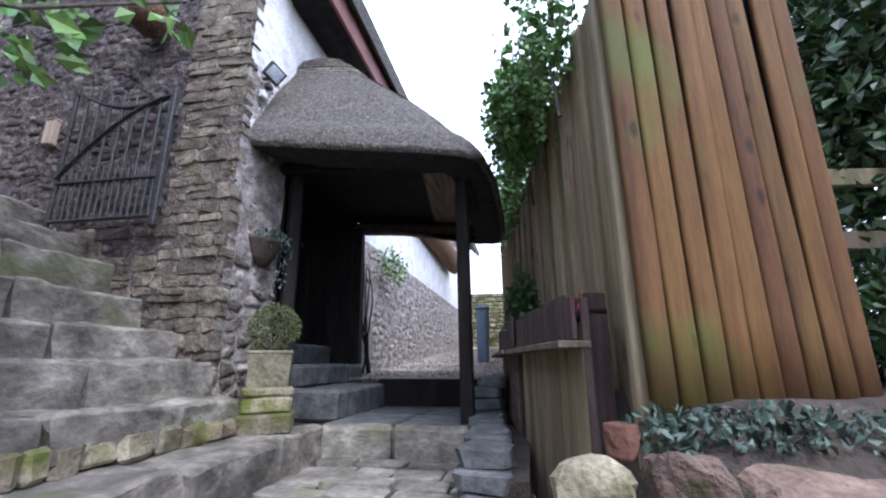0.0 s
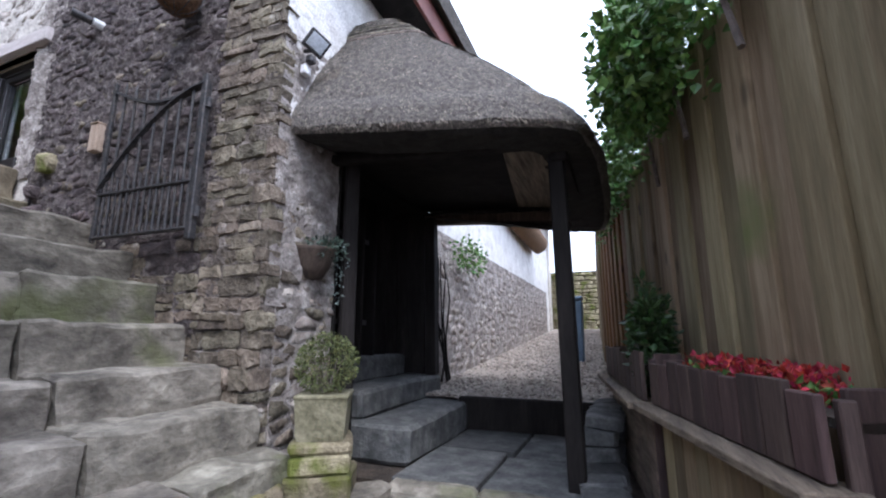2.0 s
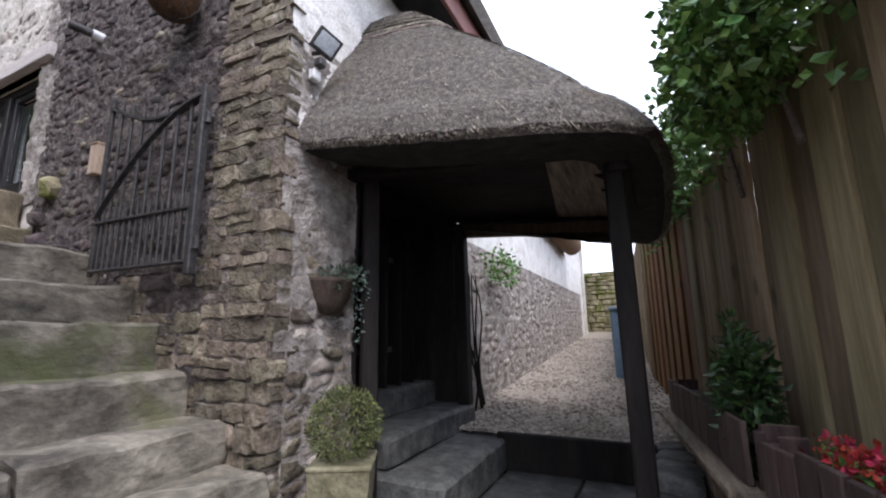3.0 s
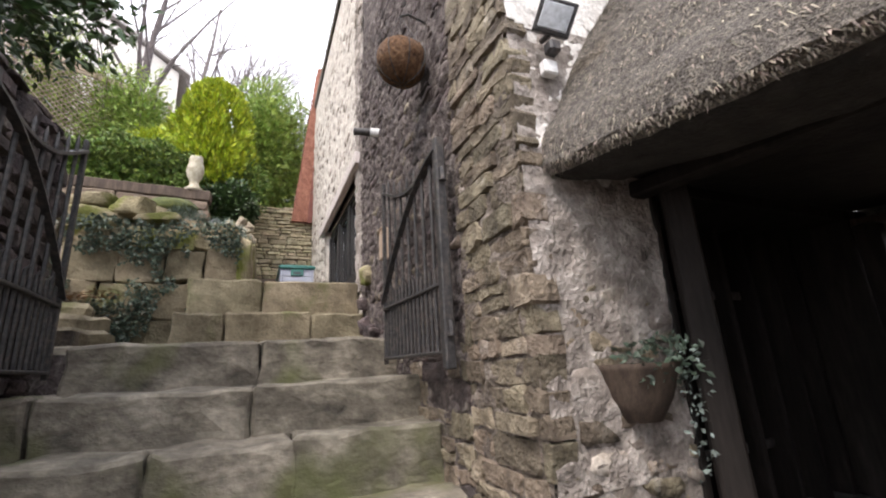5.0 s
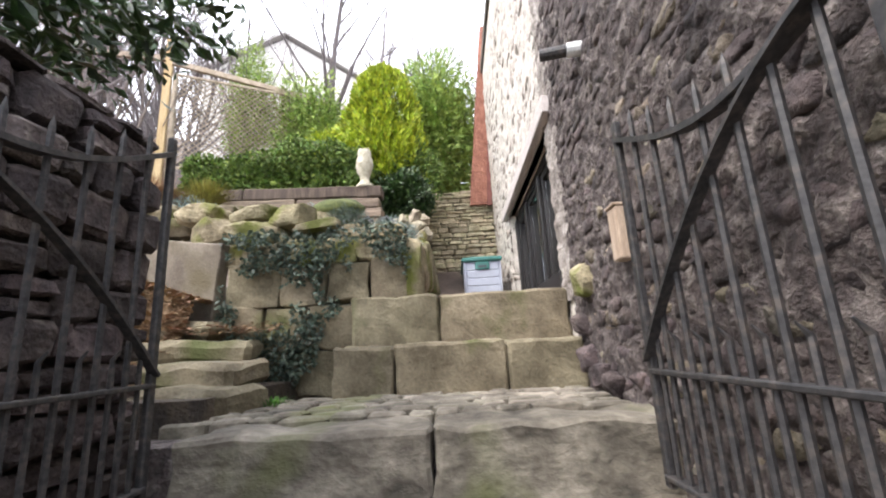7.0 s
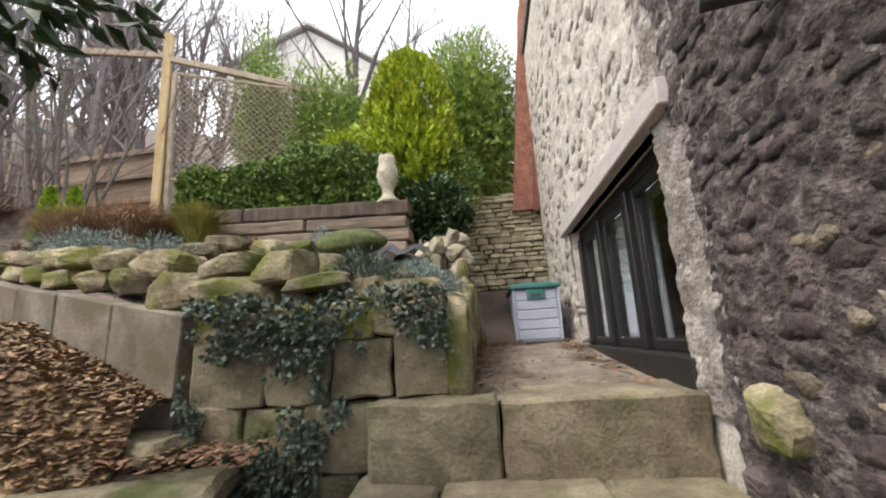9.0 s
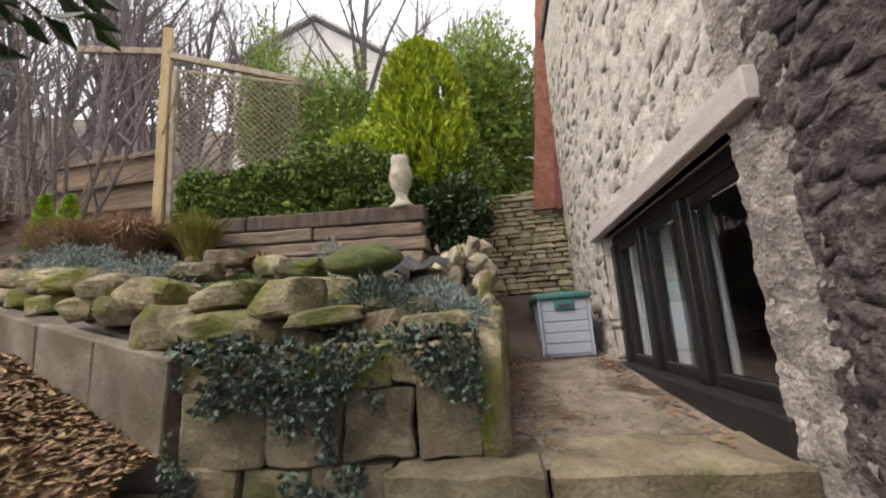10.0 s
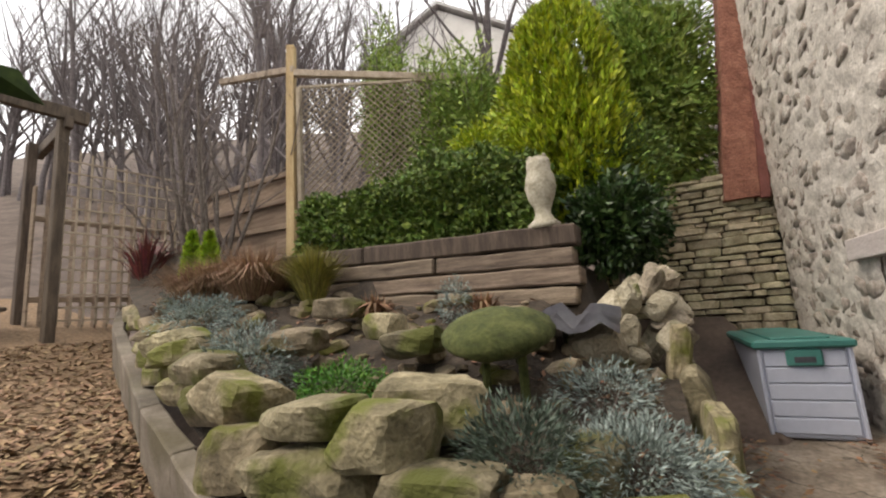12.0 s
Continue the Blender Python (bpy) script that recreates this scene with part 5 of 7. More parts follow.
for z0, z1, ys in ((2.5, 2.8, (-1.36, -1.68, -2.15)), (2.8, 3.08, (-1.03, -1.3, -1.62, -1.9, -2.18)), (3.08, 3.36, (-0.97, -1.22, -1.5, -1.8, -2.16)), (3.36, 3.52, (-0.97, -1.3, -1.55, -1.78, -2.02, -2.2))):
    for a, b in zip(ys, ys[1:]):
        w = a - b
        q = part("wall_block", rough_block(0.26, w - 0.008, z1 - z0 - 0.006, r.random() * 900, 0.01, 0.03, 6, 4), M_BEDW if z0 < 3.3 else M_ROCK, bed)
        q.matrix_world = pose(-2.91 + r.uniform(-0.015, 0.015), (a + b) / 2, (z0 + z1) / 2, 0, 0, r.uniform(-2, 2))
# slabs on edge along the bark path
slabs = thing("bed_edging", "concrete slabs on edge along the bark path", "edging", (-3.4, -3.8, 3.0), kind="structure")
path_len, k = 0.0, 0
for (x0, y0), (x1, y1) in zip(EDGE[1:], EDGE[2:]):
    L = sqrt((x1 - x0) ** 2 + (y1 - y0) ** 2)
    n = max(1, round(L / 0.62))
    for i in range(n):
        u = (i + 0.5) / n
        x, y = x0 + (x1 - x0) * u, y0 + (y1 - y0) * u
        zt = 3.53 + 0.19 * (-2.23 - y)
        q = part("edging_slab", rough_block(0.09, L / n - 0.012, 0.62, 700 + k, 0.008, 0.006, 5), M_CONC, slabs)
        q.matrix_world = pose(x, y, zt - 0.31, RND.uniform(-1.5, 1.5) - 10.5, 4, math.degrees(math.atan2(y1 - y0, x1 - x0)) + 90)
        k += 1


def bark_z(x, y):
    return 3.1 + 0.34 * min(max(-2.2 - y, 0), 1.3) + 0.11 * max(-3.5 - y, 0) + 0.12 * max(-5.5 - y, 0) + 0.025 * noise.noise(Vector((x * 1.5, y * 1.5, 9)))


def bark_width(y):
    return min(0.45 + 0.75 * (-2.25 - y), 3.6)


def bark_top(x, y):
    """The path, falling away along its outer edge to the ledges."""
    u = (x - edge_x(y) + 0.02) / bark_width(y)
    return bark_z(x, y) - 1.0 * max(u - 0.55, 0) * (1 if y > -3.6 else max(0, 1 - (-3.6 - y) / 0.6))


bm = bmesh.new()
gr = []
for j in range(32):
    y = -2.25 - 0.25 * j
    x0, wd = edge_x(y) - 0.02, bark_width(y)
    gr.append([bm.verts.new((x0 + wd * i / 11, y, bark_top(x0 + wd * i / 11, y))) for i in range(12)])
for a, b in zip(gr, gr[1:]):
    for i in range(11):
        bm.faces.new((a[i], b[i], b[i + 1], a[i + 1]))
bmesh.ops.recalc_face_normals(bm, faces=bm.faces[:])
bark = solid("bark_path", bm, M_BARK, "garden path of loose brown bark chips", "path", "structure")
s = Stuff()
r = random.Random(77)
for i in range(9000):
    y = -2.25 - 4.5 * r.random() ** 1.3
    x = edge_x(y) + 0.03 + min(bark_width(y) - 0.04, 2.1) * r.random()
    z = bark_top(x, y) + 0.012
    a = r.uniform(0, 2 * pi)
    d = Vector((cos(a), sin(a), r.uniform(-0.4, 0.5))) * r.uniform(0.012, 0.035)
    e = Vector((-sin(a), cos(a), r.uniform(-0.3, 0.3))) * r.uniform(0.005, 0.013)
    p = Vector((x, y, z))
    s.quad([p - d - e, p + d - e * 0.7, p + d * 0.9 + e, p - d + e])
ob = s.make("wood_chips", M_CHIP)
ob.parent = bark
tagged(ob, kind="stuff")
# rough ledges up to the bark path
for k, (x, y, z, sx, sy, sz) in enumerate(((-2.1, -2.0, 2.58, 0.4, 0.75, 0.14), (-2.32, -2.12, 2.7, 0.36, 0.85, 0.13), (-2.5, -2.2, 2.82, 0.34, 0.75, 0.12), (-2.55, -2.62, 2.88, 0.3, 0.55, 0.13), (-2.7, -2.5, 2.96, 0.26, 0.8, 0.1), (-2.15, -2.75, 2.62, 0.34, 0.6, 0.2))):
    ob = solid("ledge_stone", rough_block(sx, sy, sz, 800 + k, 0.03, 0.03, 6, 4), M_BEDW, "rough flat stone ledge stepping up to the bark path", "stone", group="ledges to the bark path")
    ob.matrix_world = pose(x, y, z, RND.uniform(-3, 3), RND.uniform(-3, 3), RND.uniform(-15, 15))
solid("ledge_bank", boxed(-2.9, -1.75, -3.2, -1.68, 2.0, 2.62), M_SOIL, "dark earth bank under the stone ledges", "soil", "structure")
bm = bmesh.new()
gr = [[bm.verts.new((-2.9 + 0.1 * i, -3.3 + 0.1 * j, 2.865 - 0.28 * (-0.4 + 0.1 * i) + 0.03 * noise.noise(Vector((i * 0.5, j * 0.5, 6))) - 0.35 * max(0.0, 0.3 - 0.1 * (11 - j)))) for j in range(12)] for i in range(10)]
for a, b in zip(gr, gr[1:]):
    for j in range(11):
        bm.faces.new((a[j], b[j], b[j + 1], a[j + 1]))
solid("leafy_bank", bm, M_BARK, "bank of dark leaf mould beside the ledges", "bank", "structure", smooth=True)
# boulders on the bed's edge
B = [(-2.93, -2.33, 3.64, 0.24, 0.22, 0.19), (-2.93, -2.02, 3.6, 0.26, 0.36, 0.17), (-3.04, -2.5, 3.8, 0.26, 0.34, 0.17), (-2.96, -2.06, 3.76, 0.24, 0.28, 0.13), (-2.97, -1.78, 3.73, 0.26, 0.27, 0.16), (-2.9, -1.58, 3.64, 0.2, 0.3, 0.08), (-2.92, -1.14, 3.57, 0.18, 0.27, 0.1), (-2.95, -1.36, 3.58, 0.16, 0.18, 0.12),
     (-3.12, -2.72, 3.75, 0.2, 0.3, 0.15), (-3.2, -2.9, 3.9, 0.24, 0.32, 0.13), (-3.22, -3.08, 3.8, 0.18, 0.24, 0.14), (-3.32, -3.25, 3.96, 0.24, 0.3, 0.12), (-3.36, -3.42, 3.86, 0.18, 0.28, 0.14), (-3.48, -3.6, 4.02, 0.24, 0.32, 0.13), (-3.55, -3.78, 3.93, 0.18, 0.26, 0.13), (-3.66, -3.98, 4.08, 0.24, 0.34, 0.12), (-3.76, -4.2, 4.0, 0.18, 0.3, 0.13), (-3.88, -4.42, 4.15, 0.24, 0.34, 0.12), (-4.0, -4.75, 4.16, 0.2, 0.34, 0.14), (-4.15, -5.05, 4.24, 0.22, 0.34, 0.12), (-4.3, -5.4, 4.3, 0.22, 0.34, 0.13),
     (-3.45, -2.62, 3.98, 0.2, 0.24, 0.12), (-3.55, -2.02, 3.95, 0.2, 0.24, 0.12), (-3.2, -1.75, 3.75, 0.22, 0.3, 0.2), (-3.75, -2.3, 4.02, 0.18, 0.2, 0.13), (-3.95, -2.75, 4.15, 0.2, 0.26, 0.12), (-3.15, -1.25, 3.62, 0.16, 0.16, 0.16)]
for k, (x, y, z, sx, sy, sz) in enumerate(B):
    boulder("mossy golden sandstone boulder on the bed edge", (x, y, z), (sx * 1.05, sy * 1.14, sz * 1.02), M_ROCK, 900 + k, (RND.uniform(-7, 7), RND.uniform(-7, 7), RND.uniform(-14, 14)), "boulders of the raised bed", 0.1)
for k, (x, y, z, sx, sy, sz, rx) in enumerate(((-2.94, -0.93, 3.28, 0.26, 0.13, 0.5, 0), (-3.3, -0.92, 3.38, 0.5, 0.12, 0.42, 5), (-3.75, -0.9, 3.45, 0.5, 0.12, 0.42, -4), (-4.15, -0.9, 3.5, 0.4, 0.13, 0.5, 6), (-4.3, -0.97, 3.78, 0.24, 0.1, 0.36, -12))):
    boulder("upright mossy slab edging the raised bed", (x, y, z), (sx, sy, sz), M_ROCK, 950 + k, (rx, RND.uniform(-6, 6), RND.uniform(-5, 5)), "upright slabs beside the terrace", 0.08)
r = random.Random(41)
for k in range(22):
    z = 3.62 + 0.62 * (k / 22)
    boulder("pale rough limestone lump in a heap", (-4.32 - 0.25 * (k / 22) + r.uniform(-0.16, 0.16), -1.1 + r.uniform(-0.17, 0.15), z), (r.uniform(0.11, 0.2), r.uniform(0.11, 0.2), r.uniform(0.09, 0.14)), M_TUFA, 970 + k, (r.uniform(0, 90), r.uniform(0, 60), r.uniform(0, 90)), "limestone heap", 0.18)
boulder("pale rough limestone lump on the bed", (-4.1, -1.33, 3.86), (0.24, 0.26, 0.22), M_TUFA, 995, (10, 20, 30), "limestone heap", 0.18)

boulder("rough yellow stone set in the rubble foot of the wall", (-2.2, 0.0, 3.06), (0.2, 0.13, 0.15), M_ROCK, 1044, (6, 10, 4), "rubble foot of the house wall")
for k, (x, z, sx, sz) in enumerate(((-2.28, 2.68, 0.16, 0.12), (-2.12, 2.6, 0.2, 0.12), (-2.32, 2.85, 0.12, 0.1), (-1.95, 2.58, 0.14, 0.1))):
    boulder("rough dark stone in the rubble foot of the wall", (x, 0.015, z), (sx, 0.13, sz), M_DARK, 1050 + k, (4, 8 * k - 12, 5), "rubble foot of the house wall")

# ---- sleepers ----
for row, (z, w) in enumerate(((4.06, 0.12), (4.18, 0.12), (4.3, 0.12), (4.42, 0.14))):
    sw = thing("timber_sleeper", "old weathered railway sleeper in the retaining wall" if row < 3 else "dark weathered sleeper capping the retaining wall", "sleeper", (-4.56, -3.0, z), group="sleeper wall")
    ends = ((-1.4, -2.95), (-2.96, -4.75)) if row % 2 else ((-1.43, -2.35), (-2.36, -4.75))
    for a, b in ends:
        bm = rough_block(0.2, a - b, w - 0.012, row * 5 + a, 0.012, 0.009, 12, 5)
        q = part("baulk", bm, M_SLEEPER if row < 3 else M_ARB, sw)
        u = -((a + b) / 2 + 1.4)
        q.matrix_world = pose(-4.56 + RND.uniform(-0.01, 0.01), (a + b) / 2, z + w / 2 + 0.035 * u, -2, 0, 0)
# owl statue
bm = bmesh.new()
prof = [(0.0, 0.0), (0.1, 0.0), (0.1, 0.03), (0.065, 0.06), (0.05, 0.1), (0.055, 0.14), (0.085, 0.2), (0.1, 0.27), (0.092, 0.34), (0.075, 0.385), (0.08, 0.42), (0.07, 0.46), (0.04, 0.475), (0.0, 0.47)]
rings = [[bm.verts.new((rad * cos(2 * pi * j / 18) * (1.0 if z < 0.1 else 0.9), rad * sin(2 * pi * j / 18), z)) for j in range(18)] for rad, z in prof[1:-1]]
for a, b in zip(rings, rings[1:]):
    for j in range(18):
        bm.faces.new((a[j], a[(j + 1) % 18], b[(j + 1) % 18], b[j]))
bm.faces.new(rings[0][::-1])
bm.faces.new(rings[-1])
for y in (-0.045, 0.045):
    c = bmesh.ops.create_cone(bm, cap_ends=True, segments=6, radius1=0.022, radius2=0.006, depth=0.024)
    for v in c["verts"]:
        v.co += Vector((0.02, y, 0.474))
for v in bm.verts:
    v.co += noise.noise_vector(v.co * 30) * 0.005
solid("owl_statue", bm, M_STATUE, "weathered pale stone owl statue on a sleeper", "statue", smooth=True, at=(-4.55, -1.6, 4.555))
# mossy bird table with legs
bt = thing("mossy_table", "low moss-covered round slab on short legs", "garden table", (-3.62, -1.62, 3.6))
bm = bmesh.new()
bmesh.ops.create_uvsphere(bm, u_segments=24, v_segments=12, radius=1)
for v in bm.verts:
    v.co = Vector((v.co.x * 0.22, v.co.y * 0.23, v.co.z * (0.1 if v.co.z > 0 else 0.08) + 0.38)) + noise.noise_vector(v.co * 3) * 0.012
M_MOSS = stained("moss", [(0.03, 0.04, 0.01), (0.065, 0.078, 0.02), (0.12, 0.13, 0.045)], 0.95, 14, 0.8, vary="", detail=0.015)
part("mossy_top", bm, M_MOSS, bt, smooth=True).matrix_local = pose(0, 0, 0, 0, 14, 0)
for x, y in ((0.12, -0.05), (0.12, 0.1), (-0.12, 0.02)):
    bm = bmesh.new()
    tube(bm, [(x, y, -0.05), (x, y, 0.38)], 0.018, 8)
    part("leg", bm, M_MOSS, bt)
bm = bmesh.new()
gr = [[bm.verts.new((-4.15 + 0.06 * i + 0.02 * noise.noise(Vector((i, j, 0))), -1.75 + 0.07 * j, 4.05 + 0.05 * noise.noise(Vector((i * 0.7, j * 0.9, 5))) + 0.03 * sin(j * 2.1) - 0.02 * i)) for j in range(9)] for i in range(6)]
for a, b in zip(gr, gr[1:]):
    for j in range(8):
        bm.faces.new((a[j], a[j + 1], b[j + 1], b[j]))
solid("plastic_sheet", bm, M_BLACKP, "crumpled black plastic sheet lying on the bed", "plastic sheet", smooth=True)

# loose stones and litter between the plants
litter = stone_meshes("bed_stone", 6, M_ROCK, 131, round_=0.2, amp=0.2)
ls = Stuff()
r = random.Random(64)
for i in range(260):
    y = -1.1 - 3.6 * r.random()
    x0 = edge_x(y)
    x = x0 - 0.15 - (x0 + 4.4 - 0.15) * r.random()
    k = r.choice((0.03, 0.04, 0.05, 0.08, 0.11))
    ls.add(r.choice(litter), scaled(x, y, bed_z(x, y) + k * 0.15, k * 1.4, k, k * 0.7, r.uniform(-20, 20), r.uniform(-20, 20), r.uniform(0, 360)))
tagged(ls.make("bed_stones", M_ROCK), "small loose stones scattered over the bed", "stones", kind="stuff")
ll = Stuff()
for i in range(900):
    y = -1.05 - 3.8 * r.random()
    x0 = edge_x(y)
    x = x0 - 0.1 - (x0 + 4.4 - 0.1) * r.random()
    a = r.uniform(0, 2 * pi)
    d, e = Vector((cos(a), sin(a), r.uniform(-0.3, 0.5))) * 0.026, Vector((-sin(a), cos(a), r.uniform(-0.3, 0.3))) * 0.01
    p = Vector((x, y, bed_z(x, y) + 0.014))
    ll.quad([p - d, p + e, p + d, p - e])
tagged(ll.make("leaf_litter", M_DEADL), "brown dead leaves lying on the bed", "leaves", kind="stuff")

# ---- plants of the bed ----
for x, y, rad, n, sd in ((-3.38, -2.85, (0.22, 0.3, 0.2), 5200, 1), (-3.75, -3.75, (0.24, 0.34, 0.18), 4200, 2), (-4.05, -4.3, (0.2, 0.28, 0.12), 2000, 3), (-3.18, -1.15, (0.2, 0.24, 0.13), 4200, 4), (-4.2, -2.1, (0.09, 0.11, 0.16), 1000, 5), (-3.6, -1.25, (0.2, 0.2, 0.12), 1800, 6)):
    bushlet("santolina", "rounded silver-grey santolina clump in the bed", (x, y, bed_z(x, y)), rad, n, M_GREY, sd, 0.027, 0.24, 0.4, "grey clumps of the bed")
bushlet("rosemary", "loose dark green rosemary bush beside the boulders", (-3.05, -1.42, bed_z(-3.05, -1.42)), (0.19, 0.2, 0.17), 3200, M_IVY, 7, 0.034, 0.2, 0.35)
bushlet("saxifrage", "bright green mossy cushion plant", (-3.32, -2.24, bed_z(-3.32, -2.24)), (0.17, 0.2, 0.13), 2600, M_MOSSP, 8, 0.022, 0.4, 0.4)
tuft("dry_grass", "pinkish dry ornamental grass clump", "grass", (-4.25, -3.85, bed_z(-4.25, -3.85)), 2400, 0.6, 1.0, M_STRAW, 1, 0.003, 0.72, droop=0.6, rad=0.2)
tuft("dry_grass", "pinkish dry ornamental grass clump", "grass", (-4.15, -4.25, bed_z(-4.15, -4.25)), 2000, 0.55, 1.0, M_STRAW, 2, 0.003, 0.7, droop=0.6, rad=0.2)
tuft("yellow_grass", "yellow-green upright sedge tuft", "grass", (-4.2, -3.2, bed_z(-4.2, -3.2)), 1500, 0.5, 0.7, M_YGRASS, 3, 0.004, 0.85, droop=0.5)
tuft("withered_plant", "withered brown perennial stems", "plant", (-4.1, -2.6, bed_z(-4.1, -2.6)), 160, 0.26, 0.9, M_DEADL, 4, 0.008, 0.7, droop=0.9)
tuft("withered_plant", "withered brown perennial stems", "plant", (-4.25, -1.95, bed_z(-4.25, -1.95)), 140, 0.22, 0.9, M_DEADL, 6, 0.008, 0.7, droop=0.9)
tuft("cordyline", "dark red spiky cordyline", "plant", (-4.6, -5.9, bed_z(-4.6, -5.9)), 130, 0.75, 0.85, M_REDL, 5, 0.012, 0.8, droop=0.35)
for x, y in ((-4.5, -4.72), (-4.55, -5.05)):
    def cone(rr, h=0.55, rad=0.1):
        z = rr.random() ** 1.3
        a = rr.uniform(0, 2 * pi)
        k = rad * (1 - z) ** 0.7 * (0.75 + 0.3 * rr.random())
        v = Vector((cos(a), sin(a), 0.6))
        return Vector((cos(a) * k, sin(a) * k, z * h)), v.normalized()
    plant("dwarf_conifer", "small pointed lime-green conifer", "conifer", (x, y, bed_z(x, y)), [(2600, cone, 0.045, 0.3, 0.4)], M_LIME, [([(0, 0, -0.02), (0, 0, 0.4)], [0.012, 0.004])], group="dwarf conifers")
# ivy over the bed wall, in hanging patches
iv = thing("wall_ivy", "dark trailing ivy over the retaining wall", "ivy", (-2.75, -1.5, 2.9))


def ivy_face(rr):
    y, z = rr.uniform(-0.68, 0.55), rr.uniform(-0.38, 0.68)
    k = noise.noise(Vector((y * 2.4, z * 2.2, 1.0))) + 0.55 * noise.noise(Vector((y * 6, z * 6, 4.0))) + 0.3 * noise.noise(Vector((y * 15, z * 15, 2.0)))
    if k < 0.03 - 0.1 * z + 0.3 * max(-0.15 - z, 0):
        return None
    return Vector((rr.uniform(-0.01, 0.05), y, z)), Vector((0.7, 0, -0.5))


for k in range(5):
    def patch(rr, k=k):
        q = ivy_face(rr)
        return q if q and int(min(max((q[0].y + 0.68) / 0.247, 0), 4.99)) == k else None
    ob = leaf_cloud(11000, patch, 0.03, 5 + k, 0.55, 0.75).make("ivy_trail", M_IVY)
    ob.parent = iv
    tagged(ob, kind="stuff")
# hedge, conifer, bushes behind
plant("box_hedge", "dense dark green box hedge behind the sleepers", "hedge", (-5.15, -2.7, 4.35), [(21000, slab_cloud(-0.42, 0.42, -1.15, 1.02, 0.1, 0.82, 0.12, 1.0), 0.055, 0.5, 0.6), (5000, ball((0, 0, 0.4), (0.34, 1.0, 0.36), 0.1), 0.09, 0.8, 0.8)], M_BOXW, [([(x, y, -0.1), (x, y, 0.5)], [0.02, 0.01]) for x in (-0.2, 0.2) for y in (-0.8, -0.3, 0.2, 0.7)])


def cloud_cone(h, rad, seed):
    """Upright sprays packed into a dome, with dark gaps between them."""
    def f(rr):
        z = rr.random()
        a = rr.uniform(0, 2 * pi)
        lump = noise.noise(Vector((cos(a) * 4.2, sin(a) * 4.2, z * 4.5 + seed))) + 0.6 * noise.noise(Vector((cos(a) * 9, sin(a) * 9, z * 9 + seed)))
        deep = rr.random() ** 0.5
        if lump < -0.1 and deep > 0.45:
            return None
        k = rad * (sin(pi * min(0.3 + 0.7 * z, 1)) ** 0.42) * (1 + 0.3 * lump) * (0.68 + 0.32 * deep)
        return Vector((cos(a) * k, sin(a) * k, z * h + 0.1 * lump)), Vector((cos(a), sin(a), 1.4)).normalized()
    return f


plant("golden_conifer", "rounded golden-yellow conifer above the hedge", "conifer", (-6.0, -1.6, 4.65), [(38000, cloud_cone(2.4, 0.6, 2.0), 0.085, 0.34, 0.4), (4000, ball((0, 0, 0.95), (0.34, 0.34, 0.75), 0.1), 0.14, 0.8, 0.8)], M_GOLD, [([(0, 0, -0.6), (0, 0, 1.6)], [0.05, 0.015])])
plant("golden_shrub", "small golden-green shrub above the hedge", "shrub", (-5.45, -2.3, 5.1), [(2400, ball((0, 0, 0.4), (0.3, 0.3, 0.3), 0.3), 0.05, 0.35, 0.35)], M_GOLD, [([(0, 0, -0.5), (0, 0, 0.4)], [0.02, 0.008])])
plant("green_bush", "tall feathery green bush beside the pier", "shrub", (-7.05, -0.8, 5.0), [(17000, ball((0, 0.0, 1.4), (0.6, 0.8, 1.7), 0.3, 0.25, 5.0), 0.085, 0.4, 0.3), (3000, ball((0, 0.0, 1.3), (0.45, 0.6, 1.3), 0.1, 0.2, 5.0), 0.15, 0.8, 0.7)], M_BAMB, [([(0, 0, -0.8), (0, 0, 1.6)], [0.04, 0.015])])
plant("ivy_bush", "dark glossy evergreen bush above the stone heap", "shrub", (-5.15, -1.22, 4.2), [(5600, ball((0, 0.0, 0.42), (0.28, 0.33, 0.34), 0.3, 0.35, 8.0), 0.065, 0.5, 0.55)], M_LAUREL, [([(0, 0, -0.2), (0, 0, 0.6)], [0.03, 0.01])])
plant("green_shrub", "mid-green leafy shrub beside the golden conifer", "shrub", (-5.85, -1.2, 4.5), [(5200, ball((0, 0, 0.65), (0.4, 0.45, 0.6), 0.2, 0.3, 12.0), 0.055, 0.45, 0.45)], M_BOXW, [([(0, 0, -0.4), (0, 0, 0.7)], [0.025, 0.01])])
for y, h, sd in ((-3.95, 2.7, 1), (-3.2, 2.1, 2), (-2.7, 1.9, 3)):
    plant("bamboo", "tall slender green bamboo against the trellis", "bamboo", (-6.5, y, 5.2), [(8000, ball((0, 0, h * 0.55), (0.28, 0.4, h * 0.55), 0.1, 0.5, sd), 0.095, 0.5, 0.24)], M_BAMB, [([(0.1 * cos(a), 0.1 * sin(a), -0.3), (0.2 * cos(a), 0.2 * sin(a), h)], [0.012, 0.004]) for a in range(7)], group="bamboo by the trellis")

